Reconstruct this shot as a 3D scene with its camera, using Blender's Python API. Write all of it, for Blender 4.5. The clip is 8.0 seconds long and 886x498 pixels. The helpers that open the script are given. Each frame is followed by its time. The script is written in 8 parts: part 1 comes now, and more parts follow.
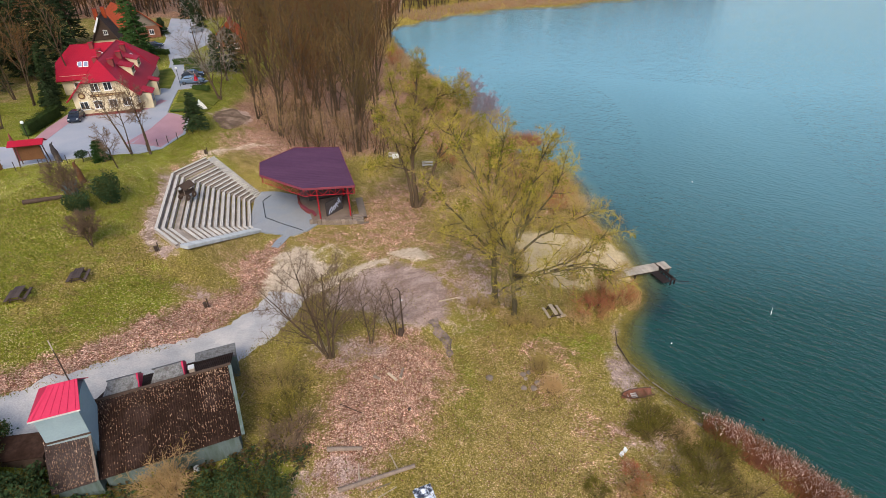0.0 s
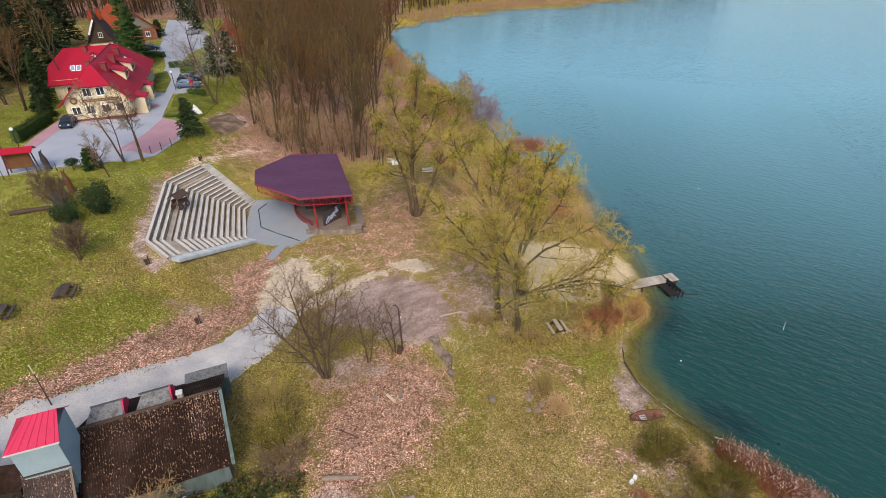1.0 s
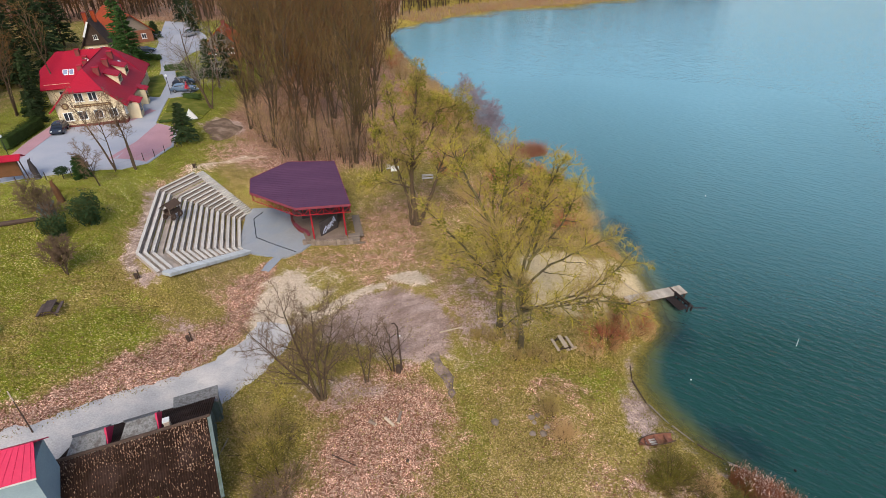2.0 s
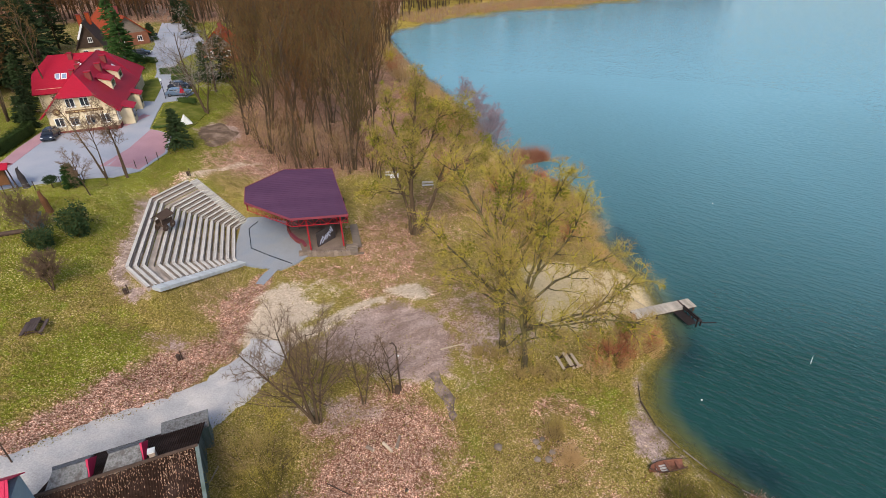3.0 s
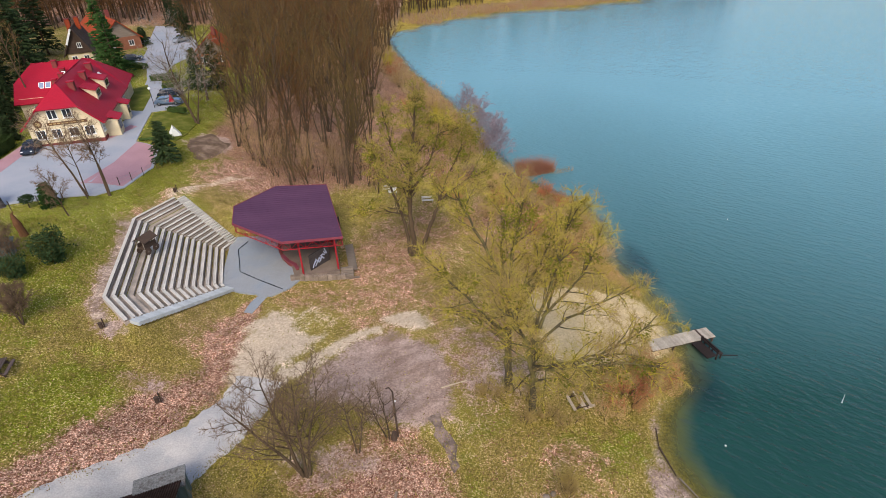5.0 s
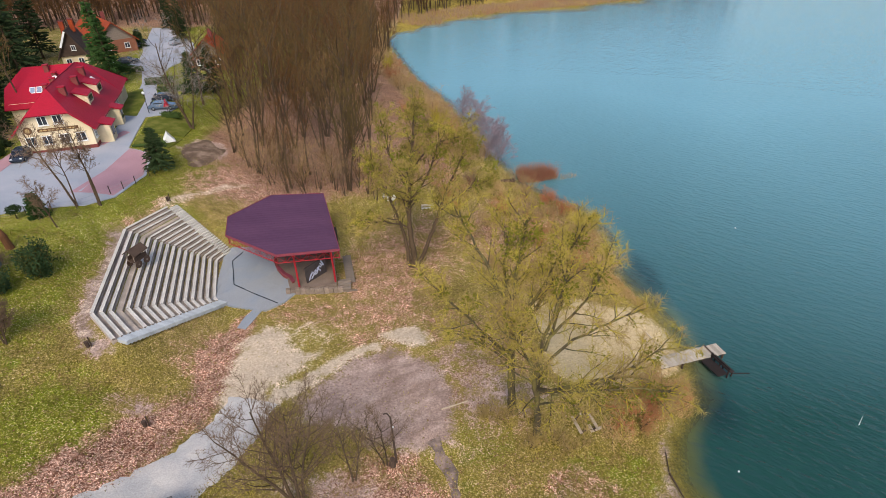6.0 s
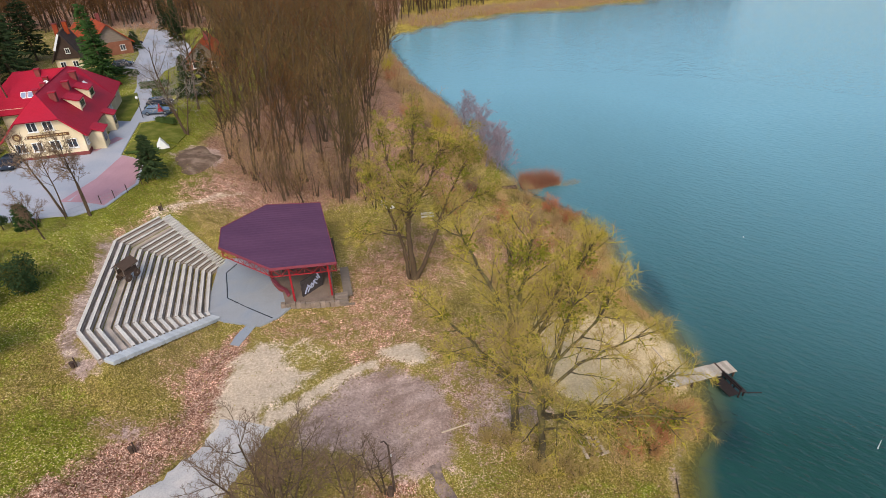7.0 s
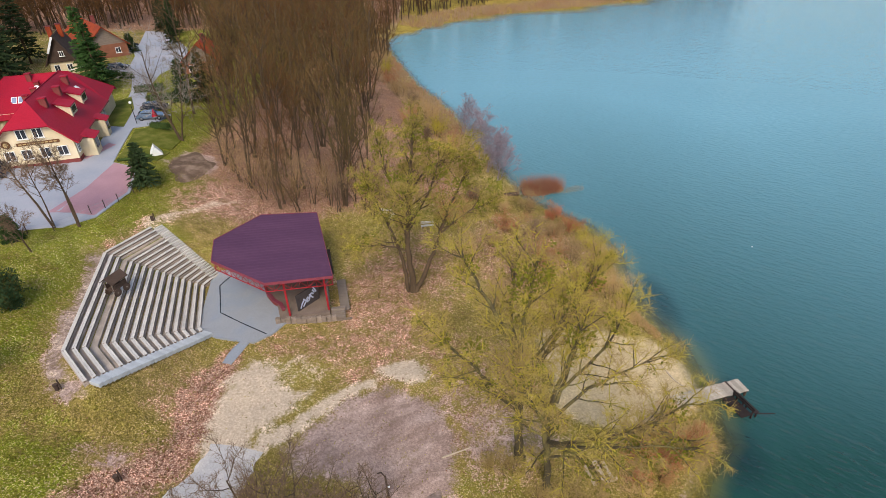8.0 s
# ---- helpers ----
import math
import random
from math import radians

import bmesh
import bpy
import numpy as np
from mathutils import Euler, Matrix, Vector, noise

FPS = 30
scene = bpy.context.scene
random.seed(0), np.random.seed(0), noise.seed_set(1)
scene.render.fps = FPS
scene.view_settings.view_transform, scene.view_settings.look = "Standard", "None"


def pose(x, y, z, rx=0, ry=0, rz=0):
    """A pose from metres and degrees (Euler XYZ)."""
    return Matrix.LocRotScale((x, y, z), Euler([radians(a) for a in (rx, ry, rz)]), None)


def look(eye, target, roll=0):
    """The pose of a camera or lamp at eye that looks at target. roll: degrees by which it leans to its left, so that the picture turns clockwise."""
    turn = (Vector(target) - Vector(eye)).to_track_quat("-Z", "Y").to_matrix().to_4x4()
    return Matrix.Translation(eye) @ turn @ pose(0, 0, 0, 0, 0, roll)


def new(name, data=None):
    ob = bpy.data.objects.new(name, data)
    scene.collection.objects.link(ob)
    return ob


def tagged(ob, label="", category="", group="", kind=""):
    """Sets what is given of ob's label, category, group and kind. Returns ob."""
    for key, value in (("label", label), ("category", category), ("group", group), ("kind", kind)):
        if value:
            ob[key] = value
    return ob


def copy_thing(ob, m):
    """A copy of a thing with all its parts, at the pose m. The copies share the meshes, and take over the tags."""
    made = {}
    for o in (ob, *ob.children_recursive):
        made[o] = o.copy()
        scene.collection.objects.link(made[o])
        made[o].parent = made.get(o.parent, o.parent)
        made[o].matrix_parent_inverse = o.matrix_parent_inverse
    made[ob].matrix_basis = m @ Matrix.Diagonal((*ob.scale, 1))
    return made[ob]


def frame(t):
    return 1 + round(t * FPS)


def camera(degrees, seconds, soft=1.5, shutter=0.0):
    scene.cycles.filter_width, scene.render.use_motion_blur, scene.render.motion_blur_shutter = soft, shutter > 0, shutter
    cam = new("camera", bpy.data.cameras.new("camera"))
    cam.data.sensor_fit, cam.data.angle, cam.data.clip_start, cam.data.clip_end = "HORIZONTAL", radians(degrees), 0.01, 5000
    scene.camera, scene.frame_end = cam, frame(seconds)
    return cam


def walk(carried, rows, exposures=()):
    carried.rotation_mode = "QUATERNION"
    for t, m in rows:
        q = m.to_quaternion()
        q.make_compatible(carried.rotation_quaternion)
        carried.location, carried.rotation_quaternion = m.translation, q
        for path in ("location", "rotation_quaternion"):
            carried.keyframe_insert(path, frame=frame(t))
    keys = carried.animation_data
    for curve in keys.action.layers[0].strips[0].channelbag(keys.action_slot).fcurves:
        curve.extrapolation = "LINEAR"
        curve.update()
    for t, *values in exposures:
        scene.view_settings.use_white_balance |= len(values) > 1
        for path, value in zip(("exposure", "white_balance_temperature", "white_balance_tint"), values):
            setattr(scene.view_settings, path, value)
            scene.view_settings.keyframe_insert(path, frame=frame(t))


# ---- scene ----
cam = camera(78.0, 8.0, soft=0.6)
PATH = [
    (0.0, 0.000, 0.000, 38.433, 58.343, 1.272, -0.784),
    (1.0, 0.014, 2.523, 38.575, 58.291, 1.324, -0.771),
    (2.0, 0.032, 5.032, 38.718, 58.238, 1.376, -0.758),
    (3.0, 0.055, 7.528, 38.860, 58.185, 1.428, -0.744),
    (4.0, 0.082, 10.011, 39.003, 58.132, 1.480, -0.731),
    (5.0, 0.114, 12.480, 39.145, 58.079, 1.532, -0.718),
    (6.0, 0.150, 14.936, 39.288, 58.025, 1.583, -0.705),
    (7.0, 0.190, 17.379, 39.430, 57.972, 1.635, -0.693),
    (8.0, 0.235, 19.808, 39.573, 57.919, 1.687, -0.680),
]
walk(cam, [(t, pose(*r)) for t, *r in PATH])

# ---------------------------------------------------------------- world and light
world = bpy.data.worlds.new("world")
scene.world = world
world.use_nodes = True
wn, wl = world.node_tree.nodes, world.node_tree.links
sky = wn.new("ShaderNodeTexSky")
sky.sky_type = "NISHITA"
sky.sun_disc = False
sky.sun_elevation, sky.sun_rotation = radians(45), radians(180)
sky.air_density, sky.dust_density, sky.ozone_density = 1.0, 2.5, 1.0
wn["Background"].inputs["Strength"].default_value = 0.20
wl.new(sky.outputs["Color"], wn["Background"].inputs["Color"])
SUN_AZ, SUN_EL = radians(180), radians(45)
sun = new("sun", bpy.data.lights.new("sun", "SUN"))
sun.data.energy, sun.data.angle, sun.data.color = 1.85, radians(20), (1.0, 0.92, 0.79)
sun_way = Vector((math.sin(SUN_AZ) * math.cos(SUN_EL), math.cos(SUN_AZ) * math.cos(SUN_EL), math.sin(SUN_EL)))
sun.matrix_basis = look(sun_way * 300, (0, 0, 0))
scene.view_settings.exposure = 0.12


# ---------------------------------------------------------------- materials
def mat(name, base, rough=0.8, vary=0.25, size=1.0, fine=12.0, bump=0.3, metal=0.0, tint=None, rnd=0.0, spec=0.12, stretch=(1, 1, 1), other=None):
    """A surface with two scales of colour variation, a fine bump, and an optional second tint in blotches."""
    m = bpy.data.materials.new(name)
    m.use_nodes = True
    n, l = m.node_tree.nodes, m.node_tree.links
    b = n["Principled BSDF"]
    b.inputs["Roughness"].default_value, b.inputs["Metallic"].default_value = rough, metal
    b.inputs["Specular IOR Level"].default_value = spec
    tc, mp = n.new("ShaderNodeTexCoord"), n.new("ShaderNodeMapping")
    mp.inputs["Scale"].default_value = stretch
    l.new(tc.outputs["Object"], mp.inputs["Vector"])
    big, small = n.new("ShaderNodeTexNoise"), n.new("ShaderNodeTexNoise")
    big.inputs["Scale"].default_value, small.inputs["Scale"].default_value = size, fine
    big.inputs["Detail"].default_value, small.inputs["Detail"].default_value = 4, 6
    for q in (big, small):
        l.new(mp.outputs["Vector"], q.inputs["Vector"])
    add = n.new("ShaderNodeMath")
    add.operation = "ADD"
    l.new(big.outputs["Fac"], add.inputs[0])
    l.new(small.outputs["Fac"], add.inputs[1])
    ramp = n.new("ShaderNodeMapRange")
    ramp.inputs["From Min"].default_value, ramp.inputs["From Max"].default_value = 0.6, 1.4
    ramp.inputs["To Min"].default_value, ramp.inputs["To Max"].default_value = 1 - vary, 1 + vary
    l.new(add.outputs[0], ramp.inputs["Value"])
    col = n.new("ShaderNodeRGB")
    col.outputs[0].default_value = (*base, 1)
    out = col.outputs[0]
    if tint:
        mx = n.new("ShaderNodeMix")
        mx.data_type = "RGBA"
        mx.inputs[7].default_value = (*tint, 1)
        rr = n.new("ShaderNodeMapRange")
        rr.inputs["From Min"].default_value, rr.inputs["From Max"].default_value = 0.45, 0.62
        l.new(big.outputs["Fac"], rr.inputs["Value"])
        l.new(rr.outputs[0], mx.inputs[0])
        l.new(out, mx.inputs[6])
        out = mx.outputs[2]
    fac = ramp.outputs[0]
    if other:
        o2, m2 = n.new("ShaderNodeObjectInfo"), n.new("ShaderNodeMix")
        m2.data_type = "RGBA"
        m2.inputs[7].default_value = (*other, 1)
        l.new(o2.outputs["Random"], m2.inputs[0])
        l.new(out, m2.inputs[6])
        out = m2.outputs[2]
    if rnd:
        oi, r2, mu = n.new("ShaderNodeObjectInfo"), n.new("ShaderNodeMapRange"), n.new("ShaderNodeMath")
        r2.inputs["To Min"].default_value, r2.inputs["To Max"].default_value = 1 - rnd, 1 + rnd
        l.new(oi.outputs["Random"], r2.inputs["Value"])
        mu.operation = "MULTIPLY"
        l.new(r2.outputs[0], mu.inputs[0])
        l.new(fac, mu.inputs[1])
        fac = mu.outputs[0]
    sc = n.new("ShaderNodeVectorMath")
    sc.operation = "SCALE"
    l.new(out, sc.inputs[0])
    l.new(fac, sc.inputs["Scale"])
    l.new(sc.outputs[0], b.inputs["Base Color"])
    if bump:
        bp = n.new("ShaderNodeBump")
        bp.inputs["Strength"].default_value, bp.inputs["Distance"].default_value = bump, 0.05
        l.new(small.outputs["Fac"], bp.inputs["Height"])
        l.new(bp.outputs[0], b.inputs["Normal"])
    return m


# ---------------------------------------------------------------- geometry helpers
def part(name, bm, material, parent=None, label=""):
    me = bpy.data.meshes.new(name)
    bmesh.ops.recalc_face_normals(bm, faces=bm.faces[:])
    bm.to_mesh(me)
    bm.free()
    me.materials.append(material)
    ob = new(name, me)
    ob.parent = parent
    if label:
        ob["label"] = label
    return ob


def mesh_part(name, verts, faces, material, parent=None, label="", smooth=False):
    me = bpy.data.meshes.new(name)
    me.from_pydata([tuple(v) for v in verts], [], faces)
    me.materials.append(material)
    if smooth:
        me.polygons.foreach_set("use_smooth", [True] * len(me.polygons))
    ob = new(name, me)
    ob.parent = parent
    if label:
        ob["label"] = label
    return ob


def thing(name, label, category, at, rz=0.0, group="", kind=""):
    ob = new(name)
    ob.empty_display_size = 0.3
    ob.matrix_basis = pose(*at, 0, 0, rz)
    return tagged(ob, label, category, group, kind)


def box(bm, c, s, rz=0.0, rx=0.0, ry=0.0, bevel=0.0):
    m = pose(*c, rx, ry, rz) @ Matrix.Diagonal((*s, 1))
    vs = bmesh.ops.create_cube(bm, size=1, matrix=m)["verts"]
    if bevel:
        es = list({e for v in vs for e in v.link_edges})
        bmesh.ops.bevel(bm, geom=es, offset=bevel, segments=1, affect="EDGES")
    return bm


def rod(bm, a, b, r0, r1=None, n=8):
    a, b = Vector(a), Vector(b)
    d = b - a
    m = Matrix.Translation((a + b) / 2) @ d.to_track_quat("Z", "Y").to_matrix().to_4x4()
    bmesh.ops.create_cone(bm, cap_ends=True, segments=n, radius1=r0, radius2=r0 if r1 is None else r1, depth=d.length, matrix=m)
    return bm


def prism(bm, pts, z0, z1):
    """An upright prism over the plan polygon pts; z0 and z1 are heights or functions of x, y."""
    f0 = z0 if callable(z0) else (lambda x, y: z0)
    f1 = z1 if callable(z1) else (lambda x, y: z1)
    lo = [bm.verts.new((x, y, f0(x, y))) for x, y in pts]
    hi = [bm.verts.new((x, y, f1(x, y))) for x, y in pts]
    bm.faces.new(hi)
    bm.faces.new(lo[::-1])
    k = len(pts)
    for i in range(k):
        bm.faces.new((lo[i], lo[(i + 1) % k], hi[(i + 1) % k], hi[i]))
    return bm


def slab(bm, corners, thick):
    """A slab of that thickness below a flat polygon given by 3D corners."""
    c = [Vector(p) for p in corners]
    nrm = (c[1] - c[0]).cross(c[2] - c[0]).normalized()
    if nrm.z < 0:
        nrm = -nrm
    hi = [bm.verts.new(p) for p in c]
    lo = [bm.verts.new(p - nrm * thick) for p in c]
    bm.faces.new(hi)
    bm.faces.new(lo[::-1])
    k = len(c)
    for i in range(k):
        bm.faces.new((lo[i], lo[(i + 1) % k], hi[(i + 1) % k], hi[i]))
    return bm


B = bmesh.new

# ---------------------------------------------------------------- the lie of the land
SHORE = [(46, 2), (36, 14), (30.0, 22.5), (25.6, 28.4), (22.2, 32.4), (20.2, 35.5), (18.6, 38.6), (17.7, 42), (19, 46), (22.5, 50), (23.6, 55), (23.9, 62), (22.0, 68),
         (21.2, 72), (22.4, 80), (20.5, 88), (13, 97), (10, 108), (8, 120), (1.3, 145), (-6, 165), (-15, 200), (-19.5, 222), (-16, 229)]
FAR_SHORE = [(-16, 229), (-1.3, 248), (17, 262), (42, 271), (71, 280), (95, 294), (160, 330), (300, 380), (700, 470)]
RISE_AT = [-60, -12, -6, -2.5, 0, 4, 8, 16, 24, 35, 43, 50, 56, 64, 80, 140, 260, 900]
RISE = [-8, -4.8, -2.8, -1.0, 0.02, 0.4, 0.7, 1.4, 2.3, 2.8, 3.3, 6.6, 8.0, 10.2, 10.7, 12, 15, 22]
sx, sy = np.array(SHORE).T
fx, fy = np.array(FAR_SHORE).T
AMPH_OUT = [(-29.15, 52.1), (-33.05, 55.8), (-37.65, 71.9), (-34.95, 77.3)]
AMPH_IN = [(-24.75, 62.95), (-25.2, 63.5), (-27.5, 70.95), (-27.0, 72.2)]
AMPH_Z0, AMPH_Z1 = 3.5, 7.7


def seg_dist(x, y, line):
    best = np.full(np.shape(x), 1e9)
    for (ax, ay), (bx, by) in zip(line[:-1], line[1:]):
        t = np.clip(((x - ax) * (bx - ax) + (y - ay) * (by - ay)) / ((bx - ax) ** 2 + (by - ay) ** 2), 0, 1)
        best = np.minimum(best, np.hypot(x - ax - t * (bx - ax), y - ay - t * (by - ay)))
    return best


def inside(x, y, poly):
    c = np.zeros(np.shape(x), bool)
    for (ax, ay), (bx, by) in zip(poly, poly[1:] + poly[:1]):
        c ^= ((ay > y) != (by > y)) & (x < (bx - ax) * (y - ay) / (by - ay + 1e-12) + ax)
    return c


def amph_level(x, y):
    """0 on the lowest row of the seats, 1 on the highest, past 1 outside."""
    s = None
    for k in range(3):
        (ax, ay), (bx, by) = AMPH_OUT[k], AMPH_OUT[k + 1]
        nx, ny = by - ay, -(bx - ax)
        ln = math.hypot(nx, ny)
        nx, ny = nx / ln, ny / ln
        mx, my = (AMPH_IN[k][0] + AMPH_IN[k + 1][0]) / 2, (AMPH_IN[k][1] + AMPH_IN[k + 1][1]) / 2
        d = (mx - ax) * nx + (my - ay) * ny
        v = 1 - ((x - ax) * nx + (y - ay) * ny) / d
        s = v if s is None else np.maximum(s, v)
    return s


PLAZA = [(-25.6, 63.2), (-23.2, 62.0), (-19.2, 61.2), (-17.6, 62.5), (-16.2, 65), (-17.5, 69.5), (-20, 72.5), (-24, 74.2), (-26.6, 73.6), (-27.2, 72.1)]
AMPH_POLY = AMPH_OUT + AMPH_IN[::-1]


def gz(x, y):
    """Height of the ground."""
    x, y = np.asarray(x, float), np.asarray(y, float)
    ref = np.interp(y, [-50, 90, 130, 230, 400], [20, 20, 16, -16, -16])
    near = np.interp(y, sy, sx) - x
    k = np.clip(near / 14, 0, 1)
    d = near * (1 - k) + (ref - x) * k
    h = sum(np.interp(d + o, RISE_AT, RISE) for o in (-1.5, -0.75, 0, 0.75, 1.5)) / 5
    far = y - np.interp(x, fx, fy)
    hf = np.interp(far, [-60, -12, 0, 6, 30, 200, 900], [-7, -2, 0.02, 0.6, 2.5, 12, 25])
    h = np.where((y > 222) & (x > -40), np.where(x > -16, hf, np.maximum(h, np.minimum(hf, 4))), h)
    s = np.clip(amph_level(x, y), 0, 1)
    d2 = seg_dist(x, y, AMPH_POLY + AMPH_POLY[:1])
    w = np.where(inside(x, y, AMPH_POLY), 1.0, np.clip(1.15 - d2 / 3.6, 0, 1))
    h = h * (1 - w) + (AMPH_Z0 - 0.25 + s * (AMPH_Z1 - AMPH_Z0)) * w
    p = np.where(inside(x, y, PLAZA), 1.0, np.clip(1 - seg_dist(x, y, PLAZA + PLAZA[:1]) / 1.6, 0, 1)) * (1 - w)
    h = h * (1 - p) + 3.2 * p
    lump = 0.05 * (np.sin(0.83 * x + 0.31 * y) + np.sin(0.47 * x - 1.07 * y + 1.0) + np.sin(1.9 * x + 1.3 * y + 2.0) * 0.6 + np.sin(-1.2 * x + 2.3 * y) * 0.5)
    return h + lump * (1 - np.maximum(w, p)) * np.clip(near / 4, 0, 1) * np.where((x < -41) & (y > 66), 0.0, 1.0)


def G(x, y):
    return float(gz(x, y))


def soft(d, half, edge):
    return np.clip((half - d) / edge + 0.5, 0, 1)


def blob(x, y, cx, cy, rx, ry, edge=0.35, turn=0.0):
    c, s = math.cos(radians(turn)), math.sin(radians(turn))
    u, v = (x - cx) * c + (y - cy) * s, -(x - cx) * s + (y - cy) * c
    return soft(np.hypot(u / rx, v / ry), 1, edge)


def area(x, y, poly, edge):
    """1 inside a plan polygon, 0 outside, with a soft border of that width."""
    d = seg_dist(x, y, poly + poly[:1])
    return np.clip(0.5 + np.where(inside(x, y, poly), d, -d) / edge, 0, 1)


def spaced(lo, f0, f1, hi, fine, grow):
    out = [f0]
    while out[-1] < f1:
        out.append(out[-1] + fine)
    step = fine
    while out[-1] < hi:
        step *= grow
        out.append(out[-1] + step)
    step, low = fine, [f0]
    while low[-1] > lo:
        step *= grow
        low.append(low[-1] - step)
    return np.array(low[:0:-1] + out)


GX = spaced(-1800, -72, 33, 1800, 0.55, 1.16)
GY = spaced(-300, 14, 125, 3000, 0.55, 1.14)


def zones(X, Y):
    """Weights, point by point, of what covers the ground."""
    near = np.interp(Y, sy, sx) - X
    wx = 0.7 * np.sin(0.62 * Y + 1.3 * np.sin(0.31 * X)) + 0.45 * np.sin(1.3 * X + 0.9 * Y + 2) + 0.25 * np.sin(2.7 * Y - 1.9 * X)
    wy = 0.7 * np.sin(0.55 * X + 1.2 * np.sin(0.37 * Y) + 1) + 0.45 * np.sin(1.1 * Y - 1.0 * X) + 0.25 * np.sin(2.5 * X + 2.1 * Y + 1)
    X, Y = X + 0.5 * wx, Y + 0.5 * wy
    pale = np.maximum.reduce([area(X, Y, [(-19.2, 59.6), (-16.7, 58.2), (-15.0, 55.8), (-12.4, 55.3), (-13.6, 52.8), (-15.3, 50.4), (-16.6, 46.4), (-19.6, 45.4), (-20.2, 50), (-20.3, 57.5)], 1.6), soft(seg_dist(X, Y, [(-15.6, 48.4), (-12.3, 51.7), (-10.2, 54.2), (-7.1, 55.8)]), 0.85, 1.2),
                              blob(X, Y, -4.1, 57.6, 2.5, 1.3, 0.7), 0.35 * blob(X, Y, -14.5, 58, 4, 2.0, 0.9), 0.3 * soft(seg_dist(X, Y, [(-31.2, 51.6), (-34.0, 55.2), (-38.6, 71.8)]), 0.8, 1.4), 0.6 * soft(seg_dist(X, Y, [(-36.2, 78.2), (-33.6, 81.5), (-30.5, 85), (-28, 87)]), 0.6, 1.4)])
    strip_pink = [(-20.8, 61.9), (-23.4, 56.8), (-23.7, 48.8), (-26.0, 45.2), (-29.0, 40.7), (-31.8, 36.8), (-36.0, 32.8), (-43, 25.5), (-41, 23), (-34.0, 29.6), (-29.9, 33.5), (-25.6, 39.1), (-22.0, 43.4), (-19.2, 51.1), (-19.7, 57.1)]
    mound = [(-10.2, 38.2), (-7.1, 40.6), (-2.7, 42.1), (-0.2, 39.7), (0.4, 35.3), (-2.2, 30.3), (-4.6, 28.0), (-6.0, 24.5), (-10.5, 23.5), (-11.0, 30.6), (-10.4, 34.3)]
    pink = np.maximum.reduce([area(X, Y, strip_pink, 1.8), area(X, Y, mound, 5.0),
                              0.62 * blob(X, Y, -7, 67, 6, 15, 0.9), 0.9 * blob(X, Y, -26, 89, 10, 6, 0.8, 20), 0.35 * blob(X, Y, 9.5, 37.5, 4, 6, 0.9), 0.4 * blob(X, Y, 8.4, 37.4, 2.0, 2.6, 0.8), 0.5 * blob(X, Y, 10.5, 41.4, 3.0, 1.6, 0.9), 0.6 * blob(X, Y, -25.9, 46.9, 2.4, 1.2, 0.8), 0.5 * blob(X, Y, -24.4, 53, 1.4, 2.4, 0.8), 0.7 * soft(seg_dist(X, Y, [(-11.5, 38.5), (-7.5, 41.2), (-3.2, 43.0)]), 1.2, 1.6), 0.6 * soft(seg_dist(X, Y, [(-30.5, 51.2), (-34.2, 55), (-38.8, 71.8), (-36.4, 78.6), (-31, 84), (-27, 86)]), 0.9, 1.8),
                              0.45 * blob(X, Y, -3, 60, 13, 5, 0.9), 0.5 * blob(X, Y, -14, 61, 6, 2.5, 0.9), 0.2 * blob(X, Y, 8, 27, 9, 5, 1.2), 0.4 * blob(X, Y, 17.5, 31.5, 4, 3, 0.8), 0.5 * blob(X, Y, 13.0, 31.5, 3, 1.8, 0.8), 0.4 * blob(X, Y, 14.5, 26.5, 5, 2.5, 0.8), 0.5 * blob(X, Y, 3, 53, 6, 9, 1.0), 0.6 * blob(X, Y, 10, 80, 9, 10, 1.0), 0.55 * blob(X, Y, -2, 76, 5, 10, 1.0), 0.3 * blob(X, Y, 4.6, 40.5, 2.6, 3.6, 0.9)])
    sand = np.maximum.reduce([area(X, Y, [(10.4, 64.2), (14.1, 65.6), (18.5, 64.2), (22.6, 62.4), (24.6, 58.0), (22.6, 53.8), (18.1, 52.0), (14.0, 51.6), (10.4, 53.8), (9.4, 59.2)], 1.4), 0.25 * blob(X, Y, 16.9, 37.8, 1.5, 3.2, 0.6, 12), 0.7 * soft(np.abs(near - 0.3), 0.35, 1.0) * (Y > 150)])
    wood = np.clip((Y - 84 - 0.3 * np.abs(X + 20)) / 8, 0, 1) * np.clip((X + 41) / 5, 0, 1)
    wood = wood * np.clip((near - 6) / 6, 0, 1)
    wood = np.maximum.reduce([wood, np.clip((Y - 192) / 8, 0, 1) * (X < -28), np.clip((Y - 238) / 6, 0, 1) * (X < -14)])
    # leaf litter west of the house, its brown also standing for tree shade
    wood = np.maximum(wood, 0.45 * np.clip((-X - 71) / 6, 0, 1) * (Y > 98) * (Y < 210))
    wood = np.maximum(wood, np.clip((Y - np.interp(X, fx, fy) - 17) / 5, 0, 1) * (X > -16))
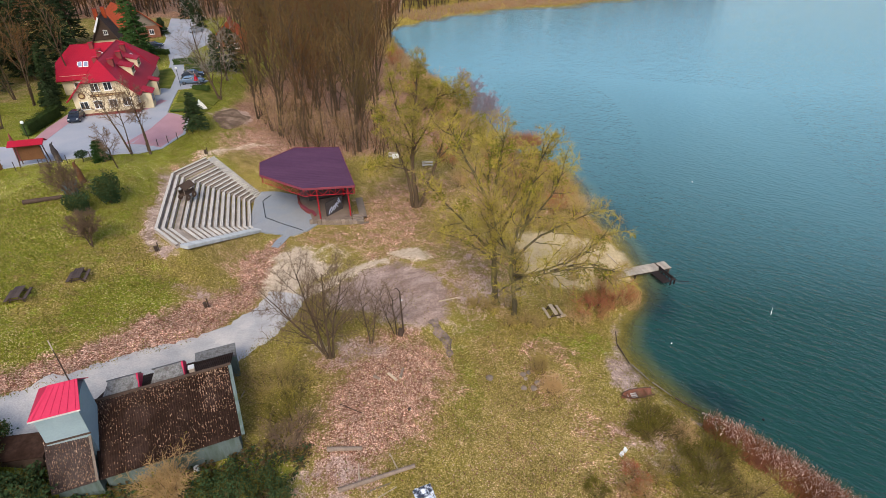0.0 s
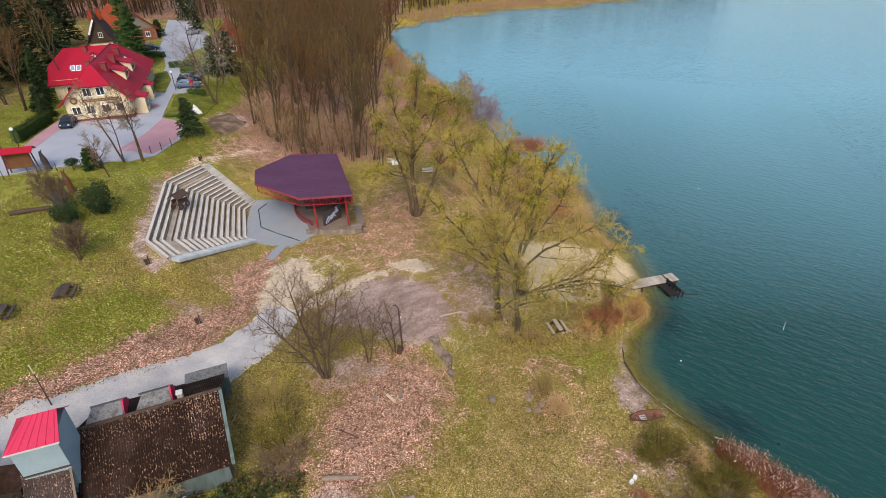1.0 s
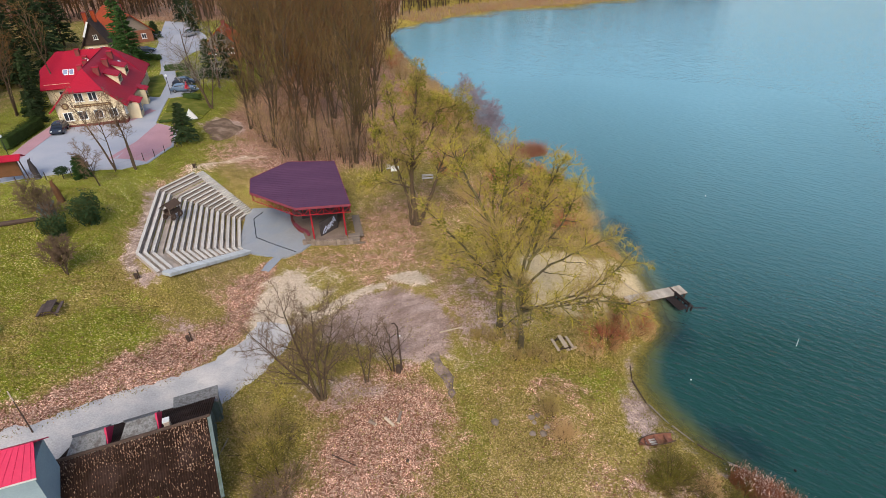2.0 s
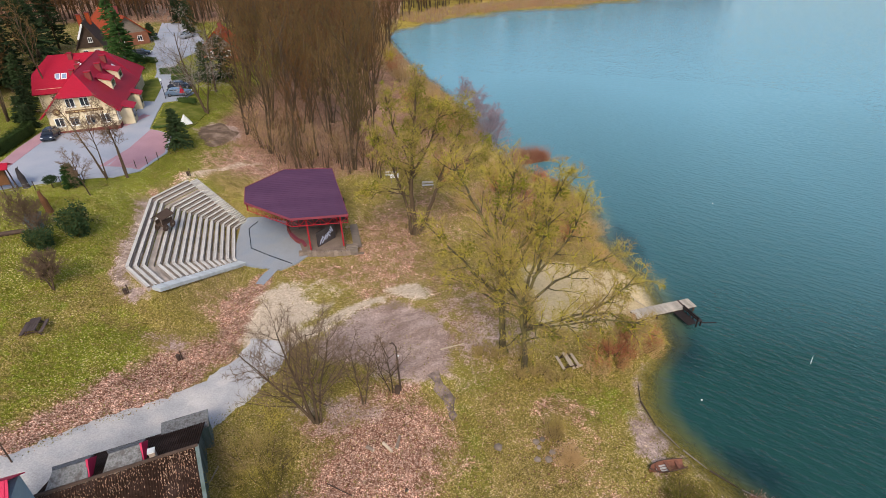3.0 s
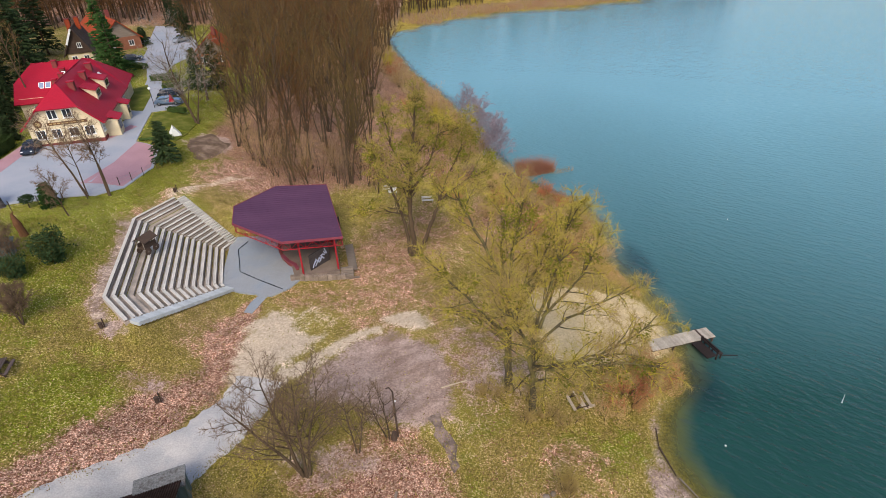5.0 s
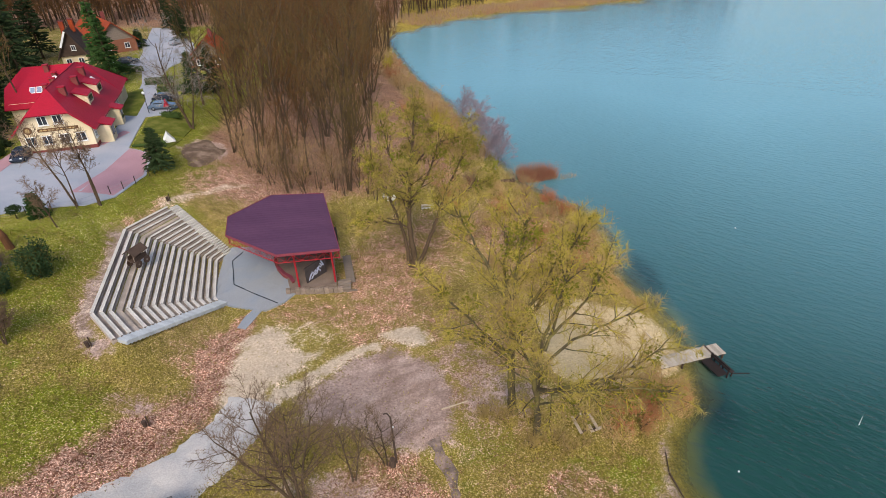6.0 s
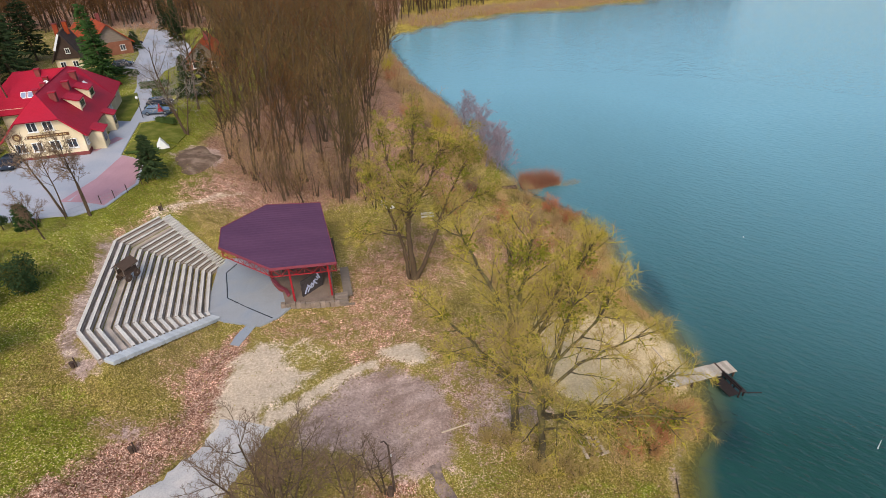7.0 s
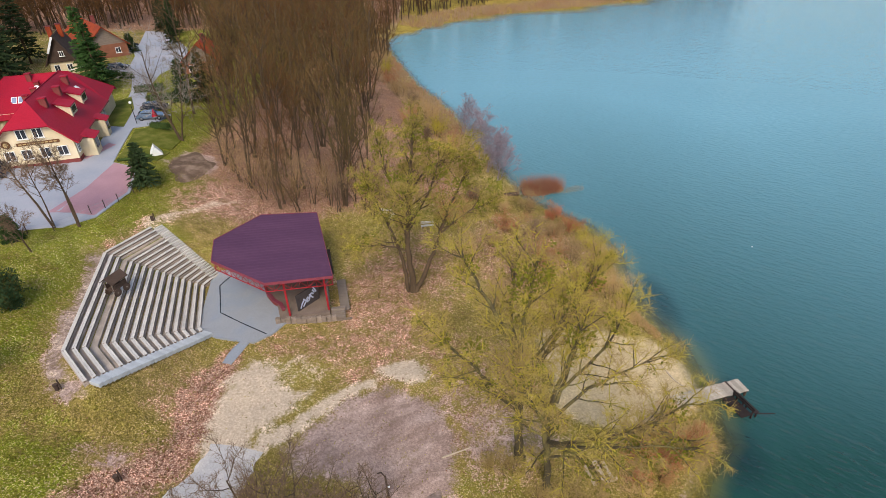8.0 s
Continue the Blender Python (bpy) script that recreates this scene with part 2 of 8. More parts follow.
    mud = np.maximum.reduce([area(X, Y, [(-13.6, 48.4), (-9.8, 53.6), (-4.7, 55.4), (-0.6, 54.2), (0.6, 49.6), (0.2, 44.9), (-1.4, 43.4), (-5.6, 44.0), (-7.4, 46.6), (-12, 46.2)], 2.0), 0.6 * blob(X, Y, 4.5, 50.5, 5.0, 3.0, 0.9), 0.85 * blob(X, Y, -37, 96, 3.4, 4, 0.5), 0.5 * blob(X, Y, -9, 25.5, 4, 3.0, 0.8, 10),
                             0.8 * soft(seg_dist(X, Y, [(-30.2, 51.2), (-33.8, 55.0), (-38.5, 71.8)]), 0.8, 1.2), 0.55 * blob(X, Y, -9.5, 40, 4, 2, 0.9), 0.5 * blob(X, Y, -25.9, 46.9, 2.2, 1.0, 0.9), 0.4 * blob(X, Y, 2, 52, 4, 8, 1.0), 0.85 * blob(X, Y, 16.9, 38.0, 1.5, 3.2, 0.7), 0.5 * blob(X, Y, 18, 28.5, 5, 2.2, 1.0, -40), 0.6 * soft(np.abs(near - 0.5), 0.4, 1.0) * (Y < 48)])
    # the first term deepens the green west of the house, painting in tree shade
    lush = np.maximum.reduce([np.clip((-X - 60) / 5, 0, 1) * (Y > 70) * (Y < 200), 0.9 * np.clip((-X - 33 + 0.25 * (np.minimum(Y, 85) - 45)) / 10, 0, 1) * (Y < 210), 0.8 * blob(X, Y, -31, 43, 5, 6, 0.8), 0.6 * blob(X, Y, 1.9, 34.5, 1.7, 6.5, 0.9, 4), 0.7 * blob(X, Y, 13.2, 41.0, 2.4, 1.8, 0.8), 0.6 * blob(X, Y, 11.6, 43.0, 3, 1.2, 0.8), 1.0 * blob(X, Y, -29.5, 24.5, 6, 4.5, 0.6), 0.9 * blob(X, Y, -15.5, 25, 5, 3.2, 0.8), 0.6 * blob(X, Y, 3, 46, 3, 4, 0.8), 0.8 * soft(np.abs(Y - 30), 10, 8) * (X < -33), 0.6 * blob(X, Y, 15.5, 42.5, 2.5, 2.5, 0.8)])
    dry = np.maximum.reduce([0.7 * blob(X, Y, -26, 57, 3.6, 7, 0.8, 45), 0.8 * blob(X, Y, -29, 82, 6, 5, 0.6), 0.85 * blob(X, Y, 12, 77, 9, 13, 0.8), 0.5 * blob(X, Y, 3, 58, 6, 8, 0.9), 0.6 * blob(X, Y, 8, 30, 9, 9, 0.8), np.clip((Y - 95) / 20, 0, 1) * soft(near, 16, 6), np.clip(2 - np.abs(Y - np.interp(X, fx, fy) - 9) / 8, 0, 1) * (Y > 225)])
    wet = soft(near, -0.1, 1.0) * (near > -400)
    return pale, pink, sand, wood, mud, lush, dry, wet


def make_ground():
    X, Y = np.meshgrid(GX, GY)
    Z = gz(X, Y)
    verts = np.stack([X.ravel(), Y.ravel(), Z.ravel()], 1)
    nx, ny = len(GX), len(GY)
    i = (np.arange(ny - 1)[:, None] * nx + np.arange(nx - 1)[None]).ravel()
    faces = np.stack([i, i + 1, i + nx + 1, i + nx], 1)
    ob = mesh_part("ground", verts, faces.tolist(), GROUND, smooth=True)
    zz = zones(X, Y)
    for name, chans in (("zone_a", zz[:4]), ("zone_b", zz[4:])):
        at = ob.data.color_attributes.new(name, "FLOAT_COLOR", "POINT")
        at.data.foreach_set("color", np.stack([c.ravel() for c in chans], 1).astype(np.float32).ravel())
    return tagged(ob, "rough yellow-green spring grass with leaf litter, sand and bare soil", "ground", kind="structure")


def ground_material():
    m = bpy.data.materials.new("ground_cover")
    m.use_nodes = True
    n, l = m.node_tree.nodes, m.node_tree.links
    b = n["Principled BSDF"]
    b.inputs["Roughness"].default_value, b.inputs["Specular IOR Level"].default_value = 0.95, 0.03
    tc = n.new("ShaderNodeTexCoord")

    def tex(scale, detail=5, rough=0.6, kind="ShaderNodeTexNoise"):
        t = n.new(kind)
        t.inputs["Scale"].default_value = scale
        if kind == "ShaderNodeTexNoise":
            t.inputs["Detail"].default_value, t.inputs["Roughness"].default_value = detail, rough
        l.new(tc.outputs["Object"], t.inputs["Vector"])
        return t

    def rng(src, a, bb, c=0.0, d=1.0):
        r = n.new("ShaderNodeMapRange")
        for k, v in zip(("From Min", "From Max", "To Min", "To Max"), (a, bb, c, d)):
            r.inputs[k].default_value = v
        l.new(src, r.inputs["Value"])
        return r.outputs[0]

    def mix(f, a, bb):
        x = n.new("ShaderNodeMix")
        x.data_type = "RGBA"
        l.new(f, x.inputs[0])
        for s, v in ((6, a), (7, bb)):
            if isinstance(v, tuple):
                x.inputs[s].default_value = (*v, 1)
            else:
                l.new(v, x.inputs[s])
        return x.outputs[2]

    def math2(op, a, bb):
        x = n.new("ShaderNodeMath")
        x.operation = op
        for s, v in ((0, a), (1, bb)):
            if isinstance(v, float):
                x.inputs[s].default_value = v
            else:
                l.new(v, x.inputs[s])
        return x.outputs[0]

    broad, mid, fine, leaf = tex(0.11, 4), tex(0.7, 6, 0.7), tex(4.6, 6, 0.75), tex(5.5, kind="ShaderNodeTexVoronoi")
    specks = tex(8.5, 3, 0.6)
    ruts = n.new("ShaderNodeTexNoise")
    ruts.inputs["Scale"].default_value, ruts.inputs["Detail"].default_value = 0.55, 5
    turned, pulled = n.new("ShaderNodeMapping"), n.new("ShaderNodeMapping")
    turned.inputs["Rotation"].default_value[2] = radians(-36)
    pulled.inputs["Scale"].default_value = (0.6, 1.5, 1)
    l.new(tc.outputs["Object"], turned.inputs["Vector"])
    l.new(turned.outputs[0], pulled.inputs["Vector"])
    l.new(pulled.outputs[0], ruts.inputs["Vector"])
    za, zb = n.new("ShaderNodeVertexColor"), n.new("ShaderNodeVertexColor")
    za.layer_name, zb.layer_name = "zone_a", "zone_b"
    sa, sb = n.new("ShaderNodeSeparateColor"), n.new("ShaderNodeSeparateColor")
    l.new(za.outputs["Color"], sa.inputs[0])
    l.new(zb.outputs["Color"], sb.inputs[0])

    def zone(src, amount=0.9):
        # ragged edges: the zone's weight is pushed about by two scales of noise
        w = math2("ADD", src, rng(mid.outputs["Fac"], 0.3, 0.7, -0.5 * amount, 0.5 * amount))
        w = math2("ADD", w, rng(fine.outputs["Fac"], 0.3, 0.7, -0.3 * amount, 0.3 * amount))
        return math2("MULTIPLY", rng(w, 0.30, 0.75), rng(src, 0.02, 0.25))

    straw, olive, green = C_STRAW, C_OLIVE, C_GREEN
    c = mix(rng(mid.outputs["Fac"], 0.35, 0.68), straw, olive)
    c = mix(rng(broad.outputs["Fac"], 0.45, 0.75, 0.0, 0.5), c, green)
    c = mix(zone(sb.outputs[1]), c, mix(rng(mid.outputs["Fac"], 0.35, 0.7), green, C_LUSH))
    c = mix(zone(sb.outputs[2]), c, mix(rng(fine.outputs["Fac"], 0.35, 0.65), C_DRY, olive))
    litter = mix(rng(leaf.outputs["Color"], 0.2, 0.8), C_LEAF1, C_LEAF2)
    litter = mix(rng(specks.outputs["Fac"], 0.52, 0.66), litter, C_LEAF3)
    # stray leaves lie all over the grass, thick in the litter zones
    stray = math2("MULTIPLY", rng(specks.outputs["Fac"], 0.55, 0.62), rng(broad.outputs["Fac"], 0.35, 0.6, 0.15, 0.6))
    c = mix(stray, c, litter)
    c = mix(zone(sa.outputs[1]), c, litter)
    c = mix(zone(za.outputs["Alpha"], 0.5), c, mix(rng(mid.outputs["Fac"], 0.35, 0.65), litter, C_WOOD))
    c = mix(zone(sb.outputs[0]), c, mix(math2("MULTIPLY", rng(ruts.outputs["Fac"], 0.25, 0.78), rng(fine.outputs["Fac"], 0.25, 0.6, 0.45, 1.0)), C_MUD1, C_MUD2))
    c = mix(zone(sa.outputs[0]), c, mix(rng(fine.outputs["Fac"], 0.35, 0.65), C_PALE1, C_PALE2))
    c = mix(zone(sa.outputs[2], 0.5), c, mix(rng(fine.outputs["Fac"], 0.3, 0.7), C_SAND1, C_SAND2))
    c = mix(rng(zb.outputs["Alpha"], 0.2, 0.8), c, C_BED)
    tone = math2("MULTIPLY", rng(fine.outputs["Fac"], 0.32, 0.68, 0.4, 1.55), rng(specks.outputs["Fac"], 0.38, 0.62, 0.65, 1.35))
    tone = math2("MULTIPLY", tone, rng(mid.outputs["Fac"], 0.36, 0.64, 0.68, 1.36))
    tone = math2("MULTIPLY", tone, rng(broad.outputs["Fac"], 0.34, 0.66, 0.80, 1.22))
    # bare sand and trodden paths are smoother than turf
    calm = n.new("ShaderNodeMix")
    l.new(math2("MULTIPLY", math2("MAXIMUM", math2("MAXIMUM", sa.outputs[0], sa.outputs[2]), math2("MULTIPLY", sb.outputs[0], 0.8)), 0.8), calm.inputs[0])
    l.new(tone, calm.inputs[2])
    calm.inputs[3].default_value = 1.0
    sc = n.new("ShaderNodeVectorMath")
    sc.operation = "SCALE"
    l.new(c, sc.inputs[0])
    l.new(calm.outputs[0], sc.inputs["Scale"])
    l.new(sc.outputs[0], b.inputs["Base Color"])
    bp = n.new("ShaderNodeBump")
    bp.inputs["Strength"].default_value, bp.inputs["Distance"].default_value = 0.7, 0.12
    l.new(fine.outputs["Fac"], bp.inputs["Height"])
    l.new(bp.outputs[0], b.inputs["Normal"])
    return m


C_STRAW, C_OLIVE, C_GREEN, C_LUSH, C_DRY = (0.34, 0.25, 0.075), (0.165, 0.14, 0.022), (0.22, 0.215, 0.025), (0.125, 0.15, 0.014), (0.40, 0.265, 0.12)
C_LEAF1, C_LEAF2, C_LEAF3, C_WOOD = (0.20, 0.085, 0.05), (0.42, 0.235, 0.165), (0.57, 0.405, 0.305), (0.23, 0.13, 0.075)
C_MUD1, C_MUD2, C_PALE1, C_PALE2 = (0.22, 0.145, 0.115), (0.52, 0.385, 0.325), (0.45, 0.345, 0.245), (0.60, 0.485, 0.36)
C_SAND1, C_SAND2, C_BED = (0.47, 0.355, 0.195), (0.63, 0.49, 0.29), (0.30, 0.22, 0.05)
GROUND = ground_material()
make_ground()


# ---------------------------------------------------------------- the lake
def water_material():
    m = bpy.data.materials.new("lake_water")
    m.use_nodes = True
    n, l = m.node_tree.nodes, m.node_tree.links
    b = n["Principled BSDF"]
    b.inputs["Roughness"].default_value, b.inputs["IOR"].default_value = 0.12, 1.33
    b.inputs["Specular IOR Level"].default_value = 0.55
    tc, mp = n.new("ShaderNodeTexCoord"), n.new("ShaderNodeMapping")
    turn = n.new("ShaderNodeMapping")
    turn.inputs["Rotation"].default_value[2] = radians(38)
    mp.inputs["Scale"].default_value = (0.62, 1.5, 1)
    l.new(tc.outputs["Object"], turn.inputs["Vector"])
    l.new(turn.outputs[0], mp.inputs["Vector"])
    w1, w2, w3 = n.new("ShaderNodeTexNoise"), n.new("ShaderNodeTexNoise"), n.new("ShaderNodeTexNoise")
    for w, s, dt in ((w1, 1.1, 3), (w2, 0.35, 2), (w3, 0.035, 3)):
        w.inputs["Scale"].default_value, w.inputs["Detail"].default_value = s, dt
    l.new(mp.outputs[0], w1.inputs["Vector"])
    l.new(mp.outputs[0], w2.inputs["Vector"])
    l.new(tc.outputs["Object"], w3.inputs["Vector"])
    mixn = n.new("ShaderNodeMath")
    mixn.operation = "MULTIPLY_ADD"
    mixn.inputs[1].default_value = 0.6
    l.new(w2.outputs["Fac"], mixn.inputs[0])
    l.new(w1.outputs["Fac"], mixn.inputs[2])
    bp = n.new("ShaderNodeBump")
    bp.inputs["Distance"].default_value = 0.29
    calm = n.new("ShaderNodeMapRange")
    calm.inputs["To Min"].default_value, calm.inputs["To Max"].default_value = 1.0, 0.4
    l.new(mixn.outputs[0], bp.inputs["Height"])
    l.new(bp.outputs[0], b.inputs["Normal"])
    at = n.new("ShaderNodeVertexColor")
    at.layer_name = "deep"
    sp = n.new("ShaderNodeSeparateColor")
    l.new(at.outputs["Color"], sp.inputs[0])
    c1, c2 = n.new("ShaderNodeMix"), n.new("ShaderNodeMix")
    for c in (c1, c2):
        c.data_type = "RGBA"
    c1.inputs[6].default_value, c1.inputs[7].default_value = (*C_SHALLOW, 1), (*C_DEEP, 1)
    # bright far tone: sky reflection put into the base colour
    c2.inputs[7].default_value = (*C_FAR_GLARE, 1)
    c3 = n.new("ShaderNodeMix")
    c3.data_type = "RGBA"
    c3.inputs[7].default_value = (0.004, 0.012, 0.017, 1)
    l.new(sp.outputs[2], calm.inputs["Value"])
    l.new(calm.outputs[0], bp.inputs["Strength"])
    l.new(sp.outputs[0], c1.inputs[0])
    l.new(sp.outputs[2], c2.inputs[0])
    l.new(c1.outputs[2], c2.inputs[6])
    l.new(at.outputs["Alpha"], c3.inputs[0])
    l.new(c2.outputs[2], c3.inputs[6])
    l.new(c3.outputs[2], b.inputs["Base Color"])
    l.new(sp.outputs[1], b.inputs["Alpha"])
    return m


# the third colour carries painted sky glare for the distant water
C_SHALLOW, C_DEEP, C_FAR_GLARE = (0.13, 0.125, 0.03), (0.012, 0.055, 0.045), (0.13, 0.31, 0.365)


def make_water():
    xs, ys = spaced(-60, -22, 60, 1800, 0.9, 1.12), spaced(-250, 14, 130, 2500, 0.9, 1.1)
    X, Y = np.meshgrid(xs, ys)
    bed = gz(X, Y)
    deep = np.clip((-bed - 0.3) / 1.0, 0, 1)
    alpha = np.clip((-bed + 0.02) / 0.75, 0, 1) ** 0.7
    # how much painted sky glare lightens the water, more with distance
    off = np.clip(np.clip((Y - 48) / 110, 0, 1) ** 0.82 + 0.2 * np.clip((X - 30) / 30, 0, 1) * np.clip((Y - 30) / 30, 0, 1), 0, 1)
    # beds of dark weed below the surface
    weed = 0.5 * np.maximum.reduce([blob(X, Y, 23.8, 49.6, 2.2, 3.0, 0.9), blob(X, Y, 24.4, 35.0, 2.8, 1.7, 0.9, -40), blob(X, Y, 24.5, 70, 1.8, 5, 0.9)])
    keep = bed < 0.6
    verts = np.stack([X.ravel(), Y.ravel(), np.zeros(X.size)], 1)
    nx, ny = len(xs), len(ys)
    i = (np.arange(ny - 1)[:, None] * nx + np.arange(nx - 1)[None]).ravel()
    k = keep.ravel()
    i = i[k[i] | k[i + 1] | k[i + nx] | k[i + nx + 1]]
    ob = mesh_part("water", verts, np.stack([i, i + 1, i + nx + 1, i + nx], 1).tolist(), water_material(), smooth=True)
    at = ob.data.color_attributes.new("deep", "FLOAT_COLOR", "POINT")
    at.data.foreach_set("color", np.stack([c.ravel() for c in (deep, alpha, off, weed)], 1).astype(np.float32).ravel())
    tagged(ob, "calm blue-green lake water with fine wind ripples", "water", kind="structure")


make_water()


# ---------------------------------------------------------------- surfaces
WHITE_WOOD = mat("weathered_white_plank", (0.55, 0.51, 0.46), 0.8, 0.2, 0.8, 9, 0.3, rnd=0.1)
SOIL = mat("damp_grey_soil", (0.22, 0.165, 0.13), 0.95, 0.35, 1.2, 10, 0.6)
WORN_SOIL = mat("worn_dark_soil", (0.17, 0.125, 0.105), 0.95, 0.45, 1.2, 6, 0.6, tint=(0.25, 0.18, 0.15))
DARK_EARTH = mat("dark_damp_soil", (0.12, 0.09, 0.07), 0.95, 0.35, 0.8, 10, 0.6)
TIER_GRAVEL = mat("tread_gravel", (0.36, 0.30, 0.25), 0.95, 0.3, 0.6, 14, 0.5, tint=(0.42, 0.34, 0.28))
CONCRETE = mat("pale_concrete", (0.30, 0.31, 0.325), 0.85, 0.16, 0.35, 9, 0.25, tint=(0.25, 0.275, 0.31))
SLAB = mat("concrete_paving", (0.43, 0.45, 0.46), 0.8, 0.15, 0.8, 12, 0.25, rnd=0.1)
GRAVEL = mat("crushed_gravel", (0.44, 0.42, 0.41), 0.95, 0.30, 0.5, 9, 0.7, tint=(0.47, 0.435, 0.405))
ASPHALT = mat("grey_paving", (0.33, 0.35, 0.395), 0.85, 0.10, 0.15, 6, 0.15, tint=(0.365, 0.365, 0.40))
PINK_PAVE = mat("pink_paving_blocks", (0.42, 0.24, 0.265), 0.85, 0.14, 0.3, 8, 0.2)
KERB = mat("kerb_concrete", (0.55, 0.54, 0.52), 0.85, 0.15, 1.0, 10, 0.2)
RED_STEEL = mat("red_painted_steel", (0.30, 0.020, 0.028), 0.45, 0.2, 0.8, 10, 0.1)
STAGE_ROOF = mat("plum_roofing_felt", (0.092, 0.041, 0.080), 0.8, 0.10, 0.25, 5, 0.3, tint=(0.098, 0.044, 0.083), stretch=(0.5, 1.6, 1))
STAGE_TRIM = mat("dark_red_fascia", (0.22, 0.05, 0.07), 0.6, 0.15, 1, 8, 0.1)
STONE = mat("field_stone", (0.25, 0.195, 0.155), 0.9, 0.35, 1.5, 9, 0.6, rnd=0.25)
STAGE_FLOOR = mat("stage_boards", (0.20, 0.15, 0.12), 0.85, 0.25, 0.8, 8, 0.3)
DARK_WALL = mat("dark_stage_wall", (0.06, 0.05, 0.05), 0.9, 0.3, 1, 8, 0.3)
SPRAY = mat("pale_spray_paint", (0.45, 0.48, 0.62), 0.7, 0.2, 2, 12, 0.0)
OLD_WOOD = mat("grey_weathered_wood", (0.20, 0.16, 0.13), 0.9, 0.3, 1.2, 14, 0.4, stretch=(1, 6, 6), rnd=0.2)
DARK_WOOD = mat("dark_brown_wood", (0.075, 0.05, 0.038), 0.85, 0.3, 1.2, 14, 0.4, rnd=0.15)
PALE_WOOD = mat("pale_cut_wood", (0.46, 0.37, 0.27), 0.85, 0.25, 1.2, 14, 0.3, rnd=0.15)
BENCH_WOOD = mat("brown_bench_wood", (0.085, 0.062, 0.055), 0.8, 0.25, 2, 14, 0.3, rnd=0.15)
HOUSE_RED = mat("bright_red_roof", (0.36, 0.011, 0.03), 0.55, 0.22, 0.4, 5, 0.25, tint=(0.31, 0.011, 0.03))
ORANGE_TILE = mat("orange_roof_tile", (0.34, 0.06, 0.02), 0.8, 0.25, 0.5, 5, 0.4, tint=(0.24, 0.045, 0.02))
CREAM = mat("cream_render", (0.66, 0.55, 0.36), 0.9, 0.08, 0.4, 8, 0.1, tint=(0.70, 0.59, 0.42))
WHITE = mat("white_paint", (0.78, 0.78, 0.76), 0.6, 0.06, 1, 9, 0.05)
PANE = mat("dark_window_glass", (0.025, 0.03, 0.038), 0.12, 0.15, 1, 3, 0.0, spec=0.6)
SKY_PANE = mat("roof_window_glass", (0.25, 0.30, 0.42), 0.1, 0.1, 1, 3, 0.0, spec=0.8)
BROWN_SIGN = mat("brown_sign_board", (0.14, 0.065, 0.03), 0.7, 0.2, 1, 9, 0.1)
TAN_BAR = mat("tan_lettering", (0.45, 0.33, 0.16), 0.7, 0.1, 1, 9, 0.0)
PLINTH = mat("dark_red_plinth", (0.20, 0.055, 0.05), 0.9, 0.2, 1, 8, 0.2)
BARN_ROOF = mat("old_corrugated_roof", (0.028, 0.014, 0.009), 0.95, 0.45, 0.5, 4, 0.5, tint=(0.042, 0.024, 0.018))
BARN_WALL = mat("grey_green_barn_wall", (0.13, 0.165, 0.16), 0.9, 0.25, 0.5, 8, 0.3, tint=(0.075, 0.10, 0.08), stretch=(3, 3, 0.5))
TOWER_WALL = mat("pale_blue_grey_render", (0.27, 0.35, 0.385), 0.85, 0.1, 0.5, 8, 0.1, tint=(0.23, 0.30, 0.335))
GREY_ROOF = mat("grey_slate_roof", (0.20, 0.195, 0.19), 0.9, 0.6, 2.5, 9, 0.5, tint=(0.09, 0.082, 0.075))
PINK_ROOF = mat("raspberry_sheet_metal", (0.50, 0.02, 0.075), 0.45, 0.12, 0.5, 5, 0.1)
BARK = mat("grey_brown_bark", (0.088, 0.060, 0.037), 0.95, 0.35, 0.8, 10, 0.6, stretch=(3, 3, 0.7), rnd=0.2)
MOSSY = mat("lichen_bark", (0.085, 0.068, 0.04), 0.95, 0.35, 0.6, 9, 0.6, tint=(0.155, 0.13, 0.045), stretch=(2, 2, 0.7))
TWIG_YELLOW = mat("yellow_green_twigs", (0.47, 0.38, 0.04), 0.9, 0.35, 0.3, 3, 0.0, tint=(0.20, 0.155, 0.03))
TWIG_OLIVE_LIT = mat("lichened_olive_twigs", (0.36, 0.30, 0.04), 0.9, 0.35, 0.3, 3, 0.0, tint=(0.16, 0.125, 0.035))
TWIG_GREEN = mat("olive_twigs", (0.16, 0.132, 0.024), 0.9, 0.35, 0.3, 3, 0.0, tint=(0.115, 0.08, 0.036))
TWIG_BROWN = mat("red_brown_twigs", (0.165, 0.070, 0.027), 0.95, 0.3, 0.2, 3, 0.0, rnd=0.35, other=(0.105, 0.070, 0.025))
TWIG_OLIVE = mat("grey_olive_twigs", (0.13, 0.095, 0.032), 0.95, 0.3, 0.2, 3, 0.0, rnd=0.35, other=(0.125, 0.078, 0.03))
TWIG_GREY = mat("grey_brown_twigs", (0.19, 0.125, 0.08), 0.95, 0.3, 0.3, 3, 0.0, rnd=0.2)
TWIG_FINE = mat("tan_olive_outer_twigs", (0.34, 0.235, 0.095), 0.95, 0.35, 0.3, 3, 0.0, tint=(0.41, 0.325, 0.055))
TWIG_LILAC = mat("lilac_grey_twigs", (0.27, 0.215, 0.24), 0.95, 0.25, 0.3, 3, 0.0)
TWIG_PALE = mat("pale_grey_twigs", (0.27, 0.235, 0.205), 0.95, 0.25, 0.3, 3, 0.0)
TWIG_TAN = mat("tan_orange_twigs", (0.42, 0.27, 0.125), 0.95, 0.3, 0.3, 3, 0.0, rnd=0.25)
